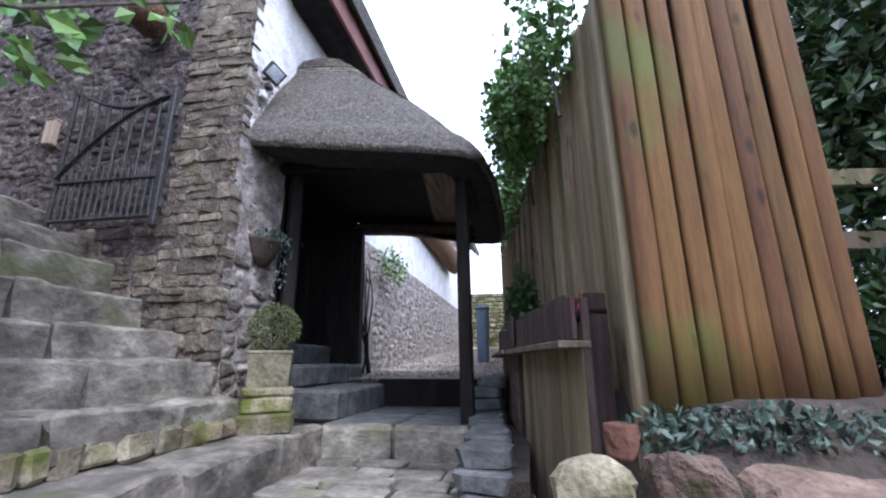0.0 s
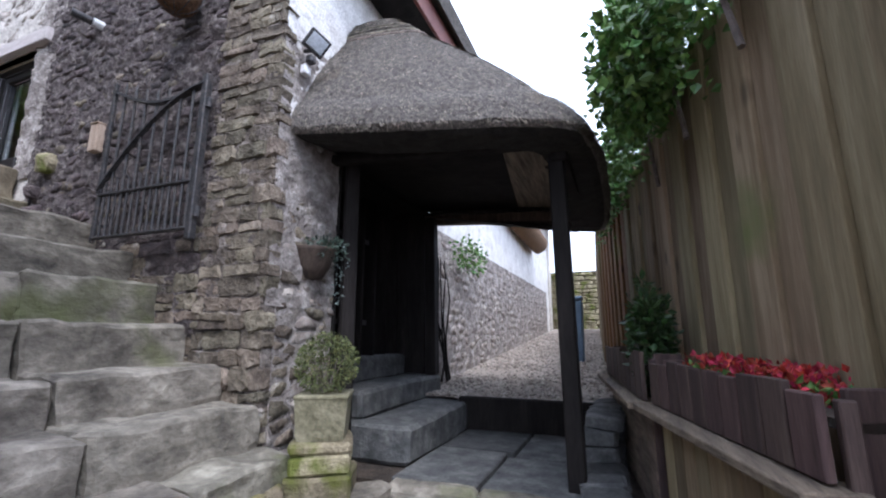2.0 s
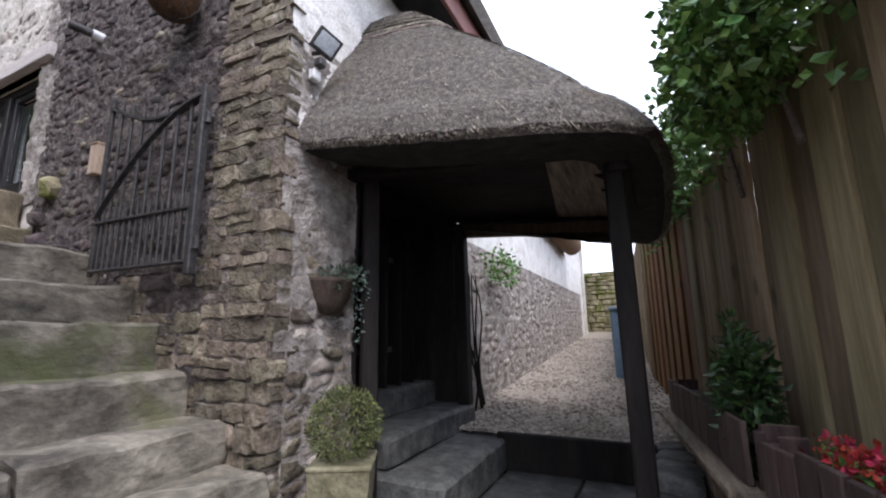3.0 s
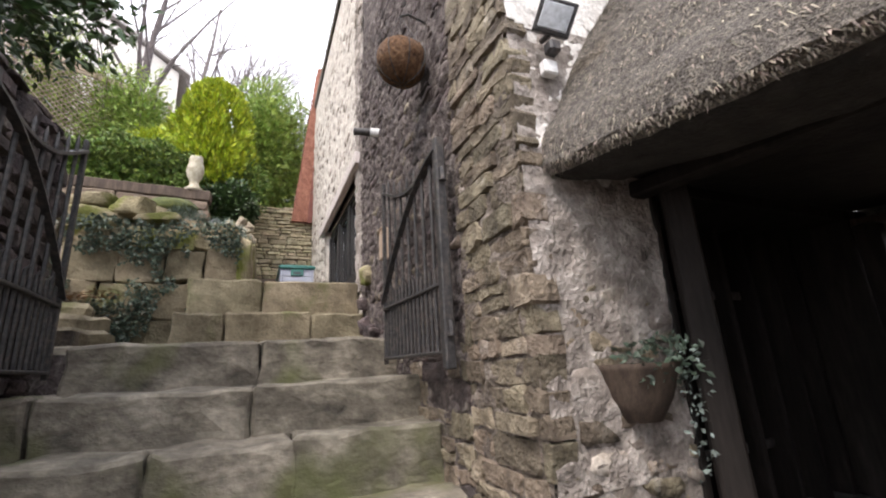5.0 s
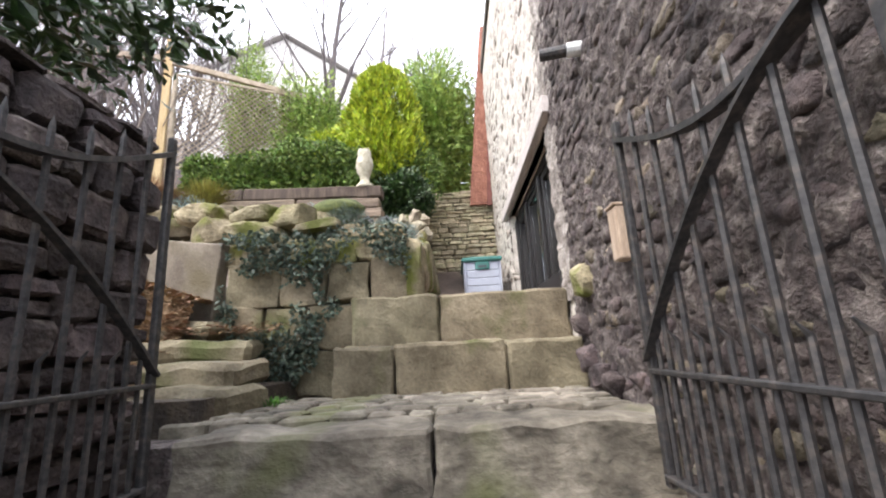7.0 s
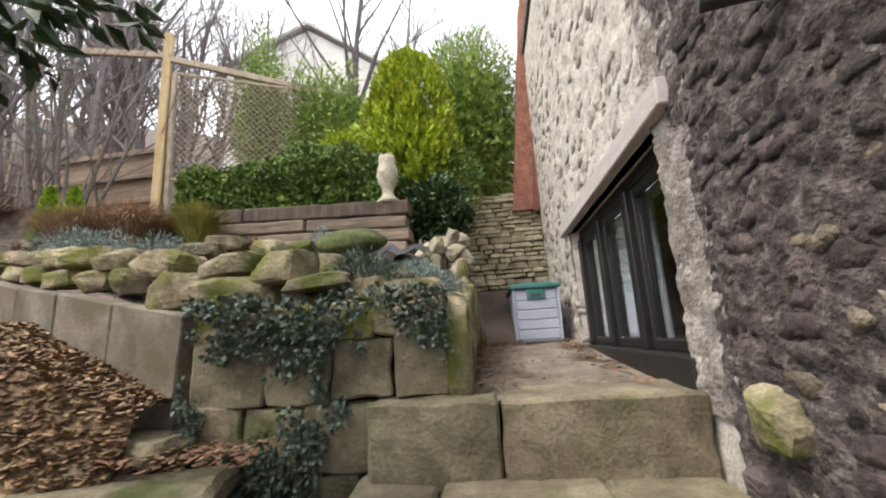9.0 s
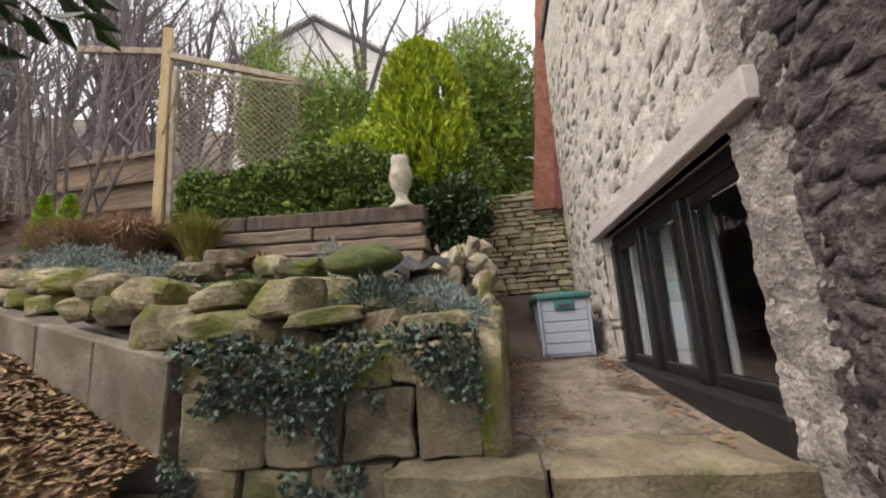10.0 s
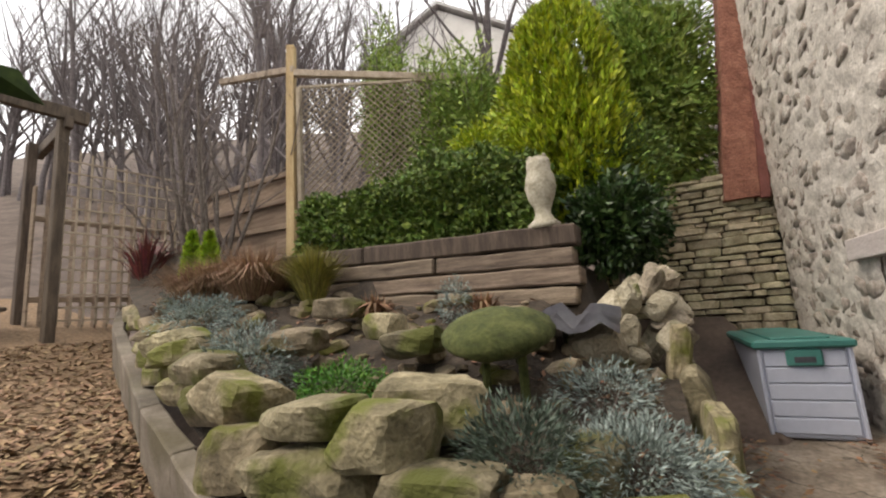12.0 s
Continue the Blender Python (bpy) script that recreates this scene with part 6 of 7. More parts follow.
# ---- arch, trellis, back fences, arbour ----
arch = thing("garden_arch", "yellow pine post carrying weathered cross arms", "garden arch", (-5.55, -4.75, 4.7))
bar("post", arch, (-5.55, -4.75, 4.6), (-5.62, -4.78, 7.6), 0.1, 0.1, M_NEWPOST)
bar("cross_arm", arch, (-5.6, -4.72, 7.25), (-5.5, -5.95, 7.42), 0.06, 0.09, M_TRELLIS)
bar("cross_arm", arch, (-5.6, -4.72, 7.2), (-6.7, -2.6, 7.0), 0.06, 0.09, M_TRELLIS)
lat = thing("lattice_trellis", "diagonal lattice trellis between posts", "trellis", (-6.1, -3.7, 5.3))
A, Bv = Vector((-5.62, -4.66, 0)), Vector((-6.75, -2.4, 0))
d = (Bv - A).normalized()
L = (Bv - A).length
inv = lat.matrix_world.inverted()
H0, H1 = 5.5, 7.0
for sgn in (1, -1):
    u = -1.5
    while u < L + 1.5:
        a, b = (u, H0), (u + sgn * (H1 - H0), H1)
        pts = []
        for k in range(21):
            q = (a[0] + (b[0] - a[0]) * k / 20, a[1] + (b[1] - a[1]) * k / 20)
            if 0 <= q[0] <= L:
                pts.append(q)
        if len(pts) > 2:
            off = Vector((-d.y, d.x, 0)) * 0.006 * sgn
            bm = bmesh.new()
            beam(bm, A + d * pts[0][0] + UP * pts[0][1] + off, A + d * pts[-1][0] + UP * pts[-1][1] + off, 0.02, 0.007)
            bm.transform(inv)
            part("lath", bm, M_TRELLIS, lat)
        u += 0.085
for z in (H0, H1):
    bar("frame_rail", lat, A + UP * z, Bv + UP * z, 0.03, 0.04, M_TRELLIS)
for p in (A, Bv):
    bar("frame_post", lat, p + UP * (H0 - 0.9), p + UP * H1, 0.06, 0.06, M_TRELLIS)
bf = thing("garden_fence", "brown horizontal board fence with thick rails", "fence", (-5.9, -6.0, 4.7))
A, Bv = Vector((-6.15, -7.3, 0)), Vector((-5.75, -4.85, 0))
for k, z in enumerate((4.95, 5.28, 5.62)):
    z += 0.22
    bar("board", bf, A + UP * (z + 0.1), Bv + UP * (z - 0.06), 0.03, 0.3, M_OLDFENCE)
    bar("rail", bf, A + UP * (z + 0.29) + Vector((0.04, 0, 0)), Bv + UP * (z + 0.12) + Vector((0.04, 0, 0)), 0.06, 0.07, M_OLDFENCE)
for u in (0.0, 0.5, 1.0):
    p = A.lerp(Bv, u)
    bar("post", bf, p + UP * 4.4 - Vector((0.06, 0, 0)), p + UP * 6.25 - Vector((0.06, 0, 0)), 0.08, 0.08, M_OLDFENCE)
arb = thing("arbour", "timber arbour with square trellis sides", "arbour", (-4.4, -7.6, 4.1))
for x, y in ((-4.19, -6.87), (-2.9, -7.1), (-4.3, -7.9)):
    bar("post", arb, (x, y, 3.7), (x, y, 6.6), 0.1, 0.1, M_ARB)
bar("roof_beam", arb, (-4.4, -6.8, 6.66), (-2.7, -7.0, 6.66), 0.08, 0.16, M_ARB)
bar("roof_beam", arb, (-4.2, -6.75, 6.55), (-4.45, -8.1, 6.55), 0.08, 0.14, M_ARB)
bar("bench_board", arb, (-3.95, -7.25, 4.45), (-2.9, -7.4, 4.45), 0.3, 0.04, M_ARB)
bar("back_board", arb, (-4.0, -7.8, 5.0), (-2.7, -7.95, 5.0), 0.03, 1.6, M_ARB)
pk = thing("picket_fence", "grey weathered picket fence behind the trellis", "fence", (-5.2, -7.5, 4.2))
for k in range(15):
    p = Vector((-4.3, -7.72, 0)).lerp(Vector((-6.1, -7.4, 0)), k / 14)
    bar("pale", pk, p + UP * 4.1, p + UP * (6.0 - 0.02 * k), 0.02, 0.085, M_OLDFENCE, 0.003)
for z in (4.6, 5.6):
    bar("rail", pk, (-4.3, -7.75, z), (-6.1, -7.43, z), 0.03, 0.07, M_OLDFENCE)
sp0, sp1 = Vector((-4.25, -6.86, 0)), Vector((-5.6, -6.6, 0))
for k in range(13):
    p = sp0.lerp(sp1, k / 12)
    bar("lath", arb, p + UP * 4.25, p + UP * (6.3 - 0.03 * k), 0.02, 0.012, M_TRELLIS, 0.0)
for k in range(14):
    bar("lath", arb, sp0 + UP * (4.3 + 0.14 * k) + Vector((0, 0.012, 0)), sp1 + UP * (4.3 + 0.14 * k) + Vector((0, 0.012, 0)), 0.012, 0.02, M_TRELLIS, 0.0)

# ---- trees ----
def bare_tree(name, label, at, height_, seed, stems=1, mat=None, spread=0.35, depth=4, girth=0.06, first=0.35, category="tree", n0=5):
    rr = random.Random(seed)
    t = thing(name, label, category, at)
    bm = bmesh.new()
    br = bmesh.new()

    def grow(target, p, d, length, rad, level):
        pts, rads = [p], [rad]
        n = 5 if level == 0 else 3
        for i in range(n):
            d = (d + Vector((rr.gauss(0, 1), rr.gauss(0, 1), rr.gauss(0, 0.6))) * (0.06 if level == 0 else 0.16) + UP * 0.06).normalized()
            p = p + d * length / n
            pts.append(p)
            rads.append(rad * (1 - 0.75 * (i + 1) / n))
        tube(target, pts, rads, 7 if level == 0 else (5 if level == 1 else 3), cap=False)
        if level < depth:
            for k in range(rr.randint(n0 - 1, n0 + 1) if level == 0 else rr.randint(3, 4)):
                u = rr.uniform(first if level == 0 else 0.25, 0.98)
                q = u * n
                i = min(int(q), n - 1)
                b = pts[i].lerp(pts[i + 1], q - i)
                a = rr.uniform(0, 2 * pi)
                o = (pts[i + 1] - pts[i]).normalized()
                s1 = o.orthogonal().normalized()
                s2 = o.cross(s1)
                nd = (o * (1 - spread * 0.6) + (s1 * cos(a) + s2 * sin(a)) * (spread + 0.35 * rr.random()) + UP * 0.15).normalized()
                grow(br, b, nd, length * rr.uniform(0.35, 0.55), max(rads[i] * 0.5, 0.0025), level + 1)

    for k in range(stems):
        a = 2 * pi * k / max(stems, 1) + rr.random()
        lean = 0.0 if stems == 1 else rr.uniform(0.1, 0.3)
        grow(bm, Vector((0.06 * cos(a), 0.06 * sin(a), -0.15)) if stems > 1 else Vector((0, 0, -0.3)), Vector((cos(a) * lean, sin(a) * lean, 1)).normalized(), height_ * rr.uniform(0.75, 1.05), girth * rr.uniform(0.8, 1.1), 0)
    part("trunk", bm, mat or M_TWIG, t, smooth=True)
    part("crown", br, mat or M_TWIG, t, smooth=True)
    return t


bare_tree("bare_shrub", "leafless many-stemmed grey shrub by the fence", (-5.1, -5.6, 4.25), 3.4, 3, 8, M_TWIG, 0.34, 3, 0.04, 0.25, "shrub", 4)
bare_tree("bare_shrub", "leafless thin-stemmed shrub behind the bed", (-5.5, -6.6, 4.3), 2.8, 5, 6, M_TWIG, 0.35, 3, 0.025, 0.2, "shrub")
far = [bare_tree("bare_tree", "tall leafless grey winter tree on the hillside", (-14 - 0.1 * k, -14 + 3 * k, height(-14, -14 + 3 * k)), 9 + k, 20 + k, 1, M_WOODS, 0.34, 3, 0.15, 0.2, n0=15) for k in range(4)]
for ob in far:
    tagged(ob, group="hillside woods")
r = random.Random(99)
for k in range(120):
    x, y = -11 - 24 * r.random() ** 1.4, r.uniform(-32, 9)
    if x > -13.5 and y > -3.5 or -22 < x and abs(y + 1.04 - (x + 1.86) * 0.44) < 2.6:
        continue
    ob = copy_thing(r.choice(far), pose(x, y, height(x, y) - 0.2, r.uniform(-4, 4), r.uniform(-4, 4), r.uniform(0, 360)))
# far house on the hill
fh = thing("far_house", "pale gabled house up on the hillside", "house", (-20, -9.0, height(-20, -9) - 0.5))
m = pose(-20, -9.0, 0, 0, 0, 12)
zb = height(-20, -9) - 1.0
bm = bmesh.new()
vs = [bm.verts.new(m @ Vector(p)) for p in ((0, -4, zb), (0, 4, zb), (0, 4, 17.2), (0, 0, 19.6), (0, -4, 17.2), (-8, -4, zb), (-8, 4, zb), (-8, 4, 17.2), (-8, 0, 19.6), (-8, -4, 17.2))]
for f in ((0, 1, 2, 3, 4), (9, 8, 7, 6, 5), (1, 6, 7, 2), (5, 0, 4, 9), (2, 7, 8, 3), (3, 8, 9, 4), (0, 5, 6, 1)):
    bm.faces.new([vs[i] for i in f])
bmesh.ops.recalc_face_normals(bm, faces=bm.faces[:])
bm.transform(fh.matrix_world.inverted())
part("wall", bm, M_FARH, fh)
for s_ in (-1, 1):
    bm = bmesh.new()
    vs = [bm.verts.new(m @ Vector(p)) for p in ((0.3, 0, 19.75), (0.3, s_ * 4.5, 17.05), (-8.3, s_ * 4.5, 17.05), (-8.3, 0, 19.75))]
    bm.faces.new(vs)
    g = bmesh.ops.extrude_face_region(bm, geom=bm.faces[:])
    for v in g["geom"]:
        if isinstance(v, bmesh.types.BMVert):
            v.co.z += 0.15
    bmesh.ops.recalc_face_normals(bm, faces=bm.faces[:])
    bm.transform(fh.matrix_world.inverted())
    part("roof", bm, M_FARR, fh)
for y in (-1.6, 1.2):
    bm = boxed(0.0, 0.06, y, y + 0.9, 15.0, 16.3)
    bm.transform(fh.matrix_world.inverted() @ m)
    part("window", bm, M_FARR, fh)

# ---- garden wall opposite the house, and the tree over it ----
wall_garden = solid("wall_garden", boxed(-1.5, 0.35, -2.5, -1.8, -0.3, 3.56), M_DMORTAR, "rough mossy rubble garden wall", "wall", "structure")
plant("overhanging_laurel", "dark evergreen laurel spreading over the garden wall", "shrub", (-0.9, -2.4, 3.45),
      [(3600, ball((0.2, 0.1, 0.75), (1.1, 0.55, 0.55), 0.3, 0.3, 3.0), 0.085, 0.5, 0.5), (1200, ball((-0.6, 0.25, 1.0), (0.55, 0.6, 0.35), 0.3, 0.4, 4.0), 0.085, 0.5, 0.5)], M_LAUREL,
      [([(0, 0, -0.3), (0.2, 0.1, 0.8)], [0.06, 0.02]), ([(0.1, 0.05, 0.3), (-0.6, 0.3, 1.0)], [0.03, 0.01])])
plant("overhanging_branch", "thin leafy branch hanging beside the path", "branch", (0.35, -2.2, 2.4),
      [(60, ball((0.5, 0.45, -0.27), (0.12, 0.1, 0.11), 0.2, 0.3, 1.0), 0.06, 0.5, 0.7), (24, ball((0.8, 0.5, -0.24), (0.07, 0.05, 0.07), 0.2, 0.3, 2.0), 0.055, 0.5, 0.6)], M_FIVY,
      [([(-0.2, 0.1, -0.3), (0.2, 0.3, -0.22), (0.5, 0.45, -0.22), (0.82, 0.52, -0.2)], [0.02, 0.012, 0.007, 0.003])])
# Evergreen added out of view; its crown shades the lower steps.
plant("laurel_tree", "dark evergreen tree leaning over the path", "tree", (0.2, -3.2, 0.0),
      [(6500, ball((0.1, 0.25, 4.4), (1.5, 0.95, 0.8), 0.2, 0.3, 11.0), 0.13, 0.6, 0.55)], M_LAUREL,
      [([(0, -0.2, -0.2), (0.05, -0.1, 2.0), (0.1, 0.1, 4.2)], [0.11, 0.08, 0.03]), ([(0.05, -0.1, 2.4), (-0.8, 0.1, 4.2)], [0.05, 0.015]), ([(0.05, -0.1, 2.6), (1.0, 0.1, 4.3)], [0.05, 0.015])])
# dark trees beyond the timber panel
plant("laurel_tree", "dark leafy evergreen tree beyond the timber panel", "tree", (4.4, 0.8, 0.5),
      [(17000, ball((0, 0, 2.6), (1.0, 1.1, 1.9), 0.1, 0.35, 6.0), 0.1, 0.6, 0.6), (3500, ball((-0.5, -0.7, 1.0), (0.6, 0.5, 0.5), 0.2, 0.35, 9.0), 0.1, 0.5, 0.5)], M_LAUREL,
      [([(0, 0, -0.6), (0.1, 0, 1.5), (-0.2, 0.1, 3.2)], [0.1, 0.07, 0.02])])
plant("laurel_tree", "dark leafy evergreen tree beyond the timber panel", "tree", (5.6, -1.2, 0.2),
      [(17000, ball((0, 0, 2.2), (1.1, 1.3, 2.2), 0.1, 0.35, 7.0), 0.1, 0.6, 0.6)], M_LAUREL, [([(0, 0, -0.4), (0.1, 0, 1.5), (-0.2, 0.1, 3.2)], [0.1, 0.07, 0.02])])
rf = thing("rail_fence", "grey weathered rail fence beyond the rockery", "fence", (4.0, 0.2, 0.6))
for z in (1.6, 2.05, 2.4):
    bar("rail", rf, (3.0, 0.1, z), (5.5, 0.5, z), 0.04, 0.1, M_FENCE)
for x in (3.1, 4.3, 5.4):
    bar("post", rf, (x, 0.12 + (x - 3) * 0.16 + 0.05, 0.0), (x, 0.12 + (x - 3) * 0.16 + 0.05, 2.6), 0.09, 0.09, M_FENCE)
# ivy on the fence top
fi = thing("fence_ivy", "bright green ivy spilling over the fence top", "ivy", (1.95, 0.6, 2.9))


def ivy_top(rr):
    y = rr.uniform(-1.1, 2.2)
    w = 0.16 + 0.12 * noise.noise(Vector((y * 2, 0, 3)))
    z = rr.gauss(0.17, 0.14)
    if z < -0.25 + 0.3 * noise.noise(Vector((y * 3, 1, 0))):
        return None
    return Vector((-0.125 * y + rr.gauss(-0.03, w * 0.6), y, z)), Vector((-0.6, 0, -0.2))


ob = leaf_cloud(5200, ivy_top, 0.05, 3, 0.6, 0.75).make("ivy_leaves", M_FIVY)
ob.parent = fi
ob = leaf_cloud(2200, ball((-0.1, -0.3, 0.16), (0.2, 0.4, 0.32), 0.2, 0.4, 2.0), 0.05, 6, 0.6, 0.75).make("ivy_leaves", M_FIVY)
ob.parent = fi
for k in range(6):
    bm = bmesh.new()
    tube(bm, [(0.12 - 0.06 * k, -1.0 + 0.6 * k, -0.3), (0.1 - 0.06 * k, -0.9 + 0.6 * k, 0.05), (-0.1 - 0.05 * k, -0.7 + 0.6 * k, 0.2)], [0.012, 0.008, 0.003], 5)
    part("stem", bm, M_TWIG, fi)
plant("planter_shrub", "dark trailing evergreen in the planter", "shrub", (1.83, 0.55, 1.7), [(1300, ball((0, 0.05, 0.08), (0.1, 0.17, 0.26), 0.2, 0.3, 3.0), 0.045, 0.5, 0.5)], M_LAUREL)
rfp = thing("red_flowers", "row of small red flowers in the planter", "flowers", (2.04, -0.1, 1.62))


def redrow(rr):
    y = rr.uniform(-0.38, 0.32)
    return Vector((-0.24 * y + rr.gauss(0, 0.03), y, rr.uniform(0.02, 0.1))), UP


ob = leaf_cloud(900, redrow, 0.022, 2, 0.6, 0.7).make("petals", M_REDF)
ob.parent = rfp
ob = leaf_cloud(500, redrow, 0.025, 4, 0.6, 0.5).make("foliage", M_FIVY)
ob.parent = rfp
ob.location.z -= 0.035
plant("rockery_ivy", "blue-green creeping foliage behind the rocks", "ground cover", (2.35, -0.98, 1.27), [(1300, ball((0.1, 0, 0.0), (0.34, 0.14, 0.06), 0.2, 0.3, 5.0), 0.032, 0.6, 0.6), (650, ball((0.55, -0.02, 0.0), (0.25, 0.12, 0.05), 0.2, 0.3, 6.0), 0.032, 0.6, 0.6)], M_IVY)
wb2 = thing("wheelie_bin", "narrow blue-grey plastic bin beside the gravel path", "bin", (1.18, 4.3, 1.45))
bm = boxed(-0.09, 0.09, -0.12, 0.12, 0.0, 0.8, 0.02)
for v in bm.verts:
    if v.co.z < 0.4:
        v.co.x *= 0.85
        v.co.y *= 0.85
part("bin_body", bm, M_BLUE, wb2)
part("lid", boxed(-0.1, 0.1, -0.14, 0.13, 0.8, 0.85, 0.015), M_BLUE, wb2)
solid("wall_far", boxed(-0.2, 2.6, 11.2, 11.6, 1.0, 3.6), M_ROCK, "mossy stone wall closing the path", "wall", "structure")
# fallen leaves
lv = Stuff()
r = random.Random(31)
for i in range(1500):
    k = r.random()
    if k < 0.75:
        x, y = -2.8 - 2.3 * r.random() ** 0.7, -0.93 + abs(r.gauss(0, 0.17))
        if r.random() < 0.25:
            y = -0.06 - abs(r.gauss(0, 0.1))
        z = 3.085 + 0.08 * max(-2.7 - x - 0.4, 0) + 0.01
    else:
        x, y = r.uniform(-2.75, -2.45), r.uniform(-2.3, -1.7)
        z = 2.93 + r.uniform(-0.02, 0.03)
    a = r.uniform(0, 2 * pi)
    d, e = Vector((cos(a), sin(a), r.uniform(-0.3, 0.4))) * r.uniform(0.01, 0.028), Vector((-sin(a), cos(a), r.uniform(-0.3, 0.3))) * r.uniform(0.006, 0.014)
    p = Vector((x, y, z + 0.008))
    lv.quad([p - d, p + e, p + d, p - e])
for i in range(900):
    x, y = r.uniform(-2.85, -2.0), r.uniform(-3.1, -2.2)
    a = r.uniform(0, 2 * pi)
    d, e = Vector((cos(a), sin(a), r.uniform(-0.2, 0.3))) * r.uniform(0.012, 0.03), Vector((-sin(a), cos(a), r.uniform(-0.2, 0.2))) * r.uniform(0.007, 0.015)
    p = Vector((x, y, 2.87 - 0.28 * (x + 2.5) + 0.02 * r.random()))
    lv.quad([p - d, p + e, p + d, p - e])
tagged(lv.make("fallen_leaves", M_DEADL), "scattered brown fallen leaves on the stone", "leaves", kind="stuff")
tuft("grass_tuft", "small bright green grass tuft at the step corner", "grass", (-2.2, -1.58, 2.52), 120, 0.09, 0.9, M_MOSSP, 12, 0.003, 0.8, droop=0.4, rad=0.06)

# ---- stones of the walls ----
ME_DARK = stone_meshes("rubble_stone", 10, M_DARK, 101, amp=0.15)
ME_DARKJ = stone_meshes("rubble_stone", 10, M_DARKS, 102, amp=0.15)
ME_DRY = stone_meshes("drystone", 8, M_DRY, 105, round_=0.12, amp=0.13)
M_PALEJ = stained("limewashed_rubble_joined", [(0.11, 0.088, 0.073), (0.31, 0.268, 0.232), (0.54, 0.495, 0.445)], 0.92, 10, 0.8, tint=0.2, island=True)


def face_stones(wall_, near, joined, cells, to_matrix, rank, limit, piece="rubble_stone"):
    places = sorted(((rank(c), to_matrix(c)) for c in cells), key=lambda p: p[0])
    rr = random.Random(len(places))
    inv = wall_.matrix_world.inverted()
    for k, m in places[:limit]:
        ob = new(piece, rr.choice(near))
        ob.parent = wall_
        ob.matrix_local = inv @ m
    if len(places) > limit:
        s = Stuff()
        for k, m in places[limit:]:
            s.add(rr.choice(joined), inv @ m)
        ob = s.make("far_stones", joined[0].materials[0])
        ob.parent = wall_
        tagged(ob, kind="stuff")


def rubble(x0, x1, z0, z1, w, h, seed, joint):
    """Irregular packed stones of a wall's face: (x, z, outline) of each."""
    r = random.Random(seed)
    pts, rows = [], max(1, round((z1 - z0) / h))
    for i in range(-1, rows + 1):
        x = x0 - w * r.uniform(0.2, 1)
        while x < x1 + w:
            pts.append((x / w, (z0 + (i + 0.5 + r.uniform(-0.42, 0.42)) * h) / h))
            x += w * r.uniform(0.55, 1.5)
    cells = {}
    for p in pts:
        cells.setdefault((int(math.floor(p[0])), int(math.floor(p[1]))), []).append(p)
    lims = ((1, 0, x1 / w), (-1, 0, -x0 / w), (0, 1, z1 / h), (0, -1, -z0 / h))
    for p in pts:
        poly = [(p[0] + a, p[1] + b) for a, b in ((-1.3, -1.3), (1.3, -1.3), (1.3, 1.3), (-1.3, 1.3))]
        cuts = list(lims)
        cx, cz = int(math.floor(p[0])), int(math.floor(p[1]))
        for i in range(-3, 4):
            for k in range(-3, 4):
                for q in cells.get((cx + i, cz + k), ()):
                    if q != p:
                        a, b = q[0] - p[0], q[1] - p[1]
                        cuts.append((a, b, a * (p[0] + q[0]) / 2 + b * (p[1] + q[1]) / 2))
        for a, b, c in cuts:
            out = []
            for u, v in zip(poly, poly[1:] + poly[:1]):
                du, dv = a * u[0] + b * u[1] - c, a * v[0] + b * v[1] - c
                if du <= 0:
                    out.append(u)
                if du * dv < 0:
                    f = du / (du - dv)
                    out.append((u[0] + (v[0] - u[0]) * f, u[1] + (v[1] - u[1]) * f))
            poly = out
            if len(poly) < 3:
                break
        if len(poly) < 3:
            continue
        poly = [(u * w, v * h) for u, v in poly]
        mx, mz = sum(u for u, v in poly) / len(poly), sum(v for u, v in poly) / len(poly)
        area = sum(u[0] * v[1] - v[0] * u[1] for u, v in zip(poly, poly[1:] + poly[:1])) / 2
        if area < 0.12 * w * h:
            continue
        ring = []
        for u, v in zip(poly, poly[1:] + poly[:1]):
            for k in (0.22, 0.78):
                a, b = u[0] + (v[0] - u[0]) * k - mx, u[1] + (v[1] - u[1]) * k - mz
                f = max(0.35, 1 - joint / max(sqrt(a * a + b * b), 1e-4))
                ring.append((a * f, b * f))
        yield mx, mz, ring


def coursed(x0, x1, z0, z1, w, h, seed, joint):
    """Squared stones in rough courses: (x, z, outline) of each."""
    rr = random.Random(seed)
    out = []
    for cx, cz, cw, ch in courses(x0, x1, z0, z1, w, h, seed, joint):
        a, b, c = cw / 2, ch / 2, min(cw, ch) * rr.uniform(0.1, 0.26)
        ring = [(-a + c, -b), (0, -b), (a - c, -b), (a, -b + c), (a, b - c), (a - c, b), (0, b), (-a + c, b), (-a, b - c), (-a, -b + c)]
        out.append((cx, cz, [(u + rr.uniform(-0.012, 0.008), v + rr.uniform(-0.008, 0.008)) for u, v in ring]))
    return out


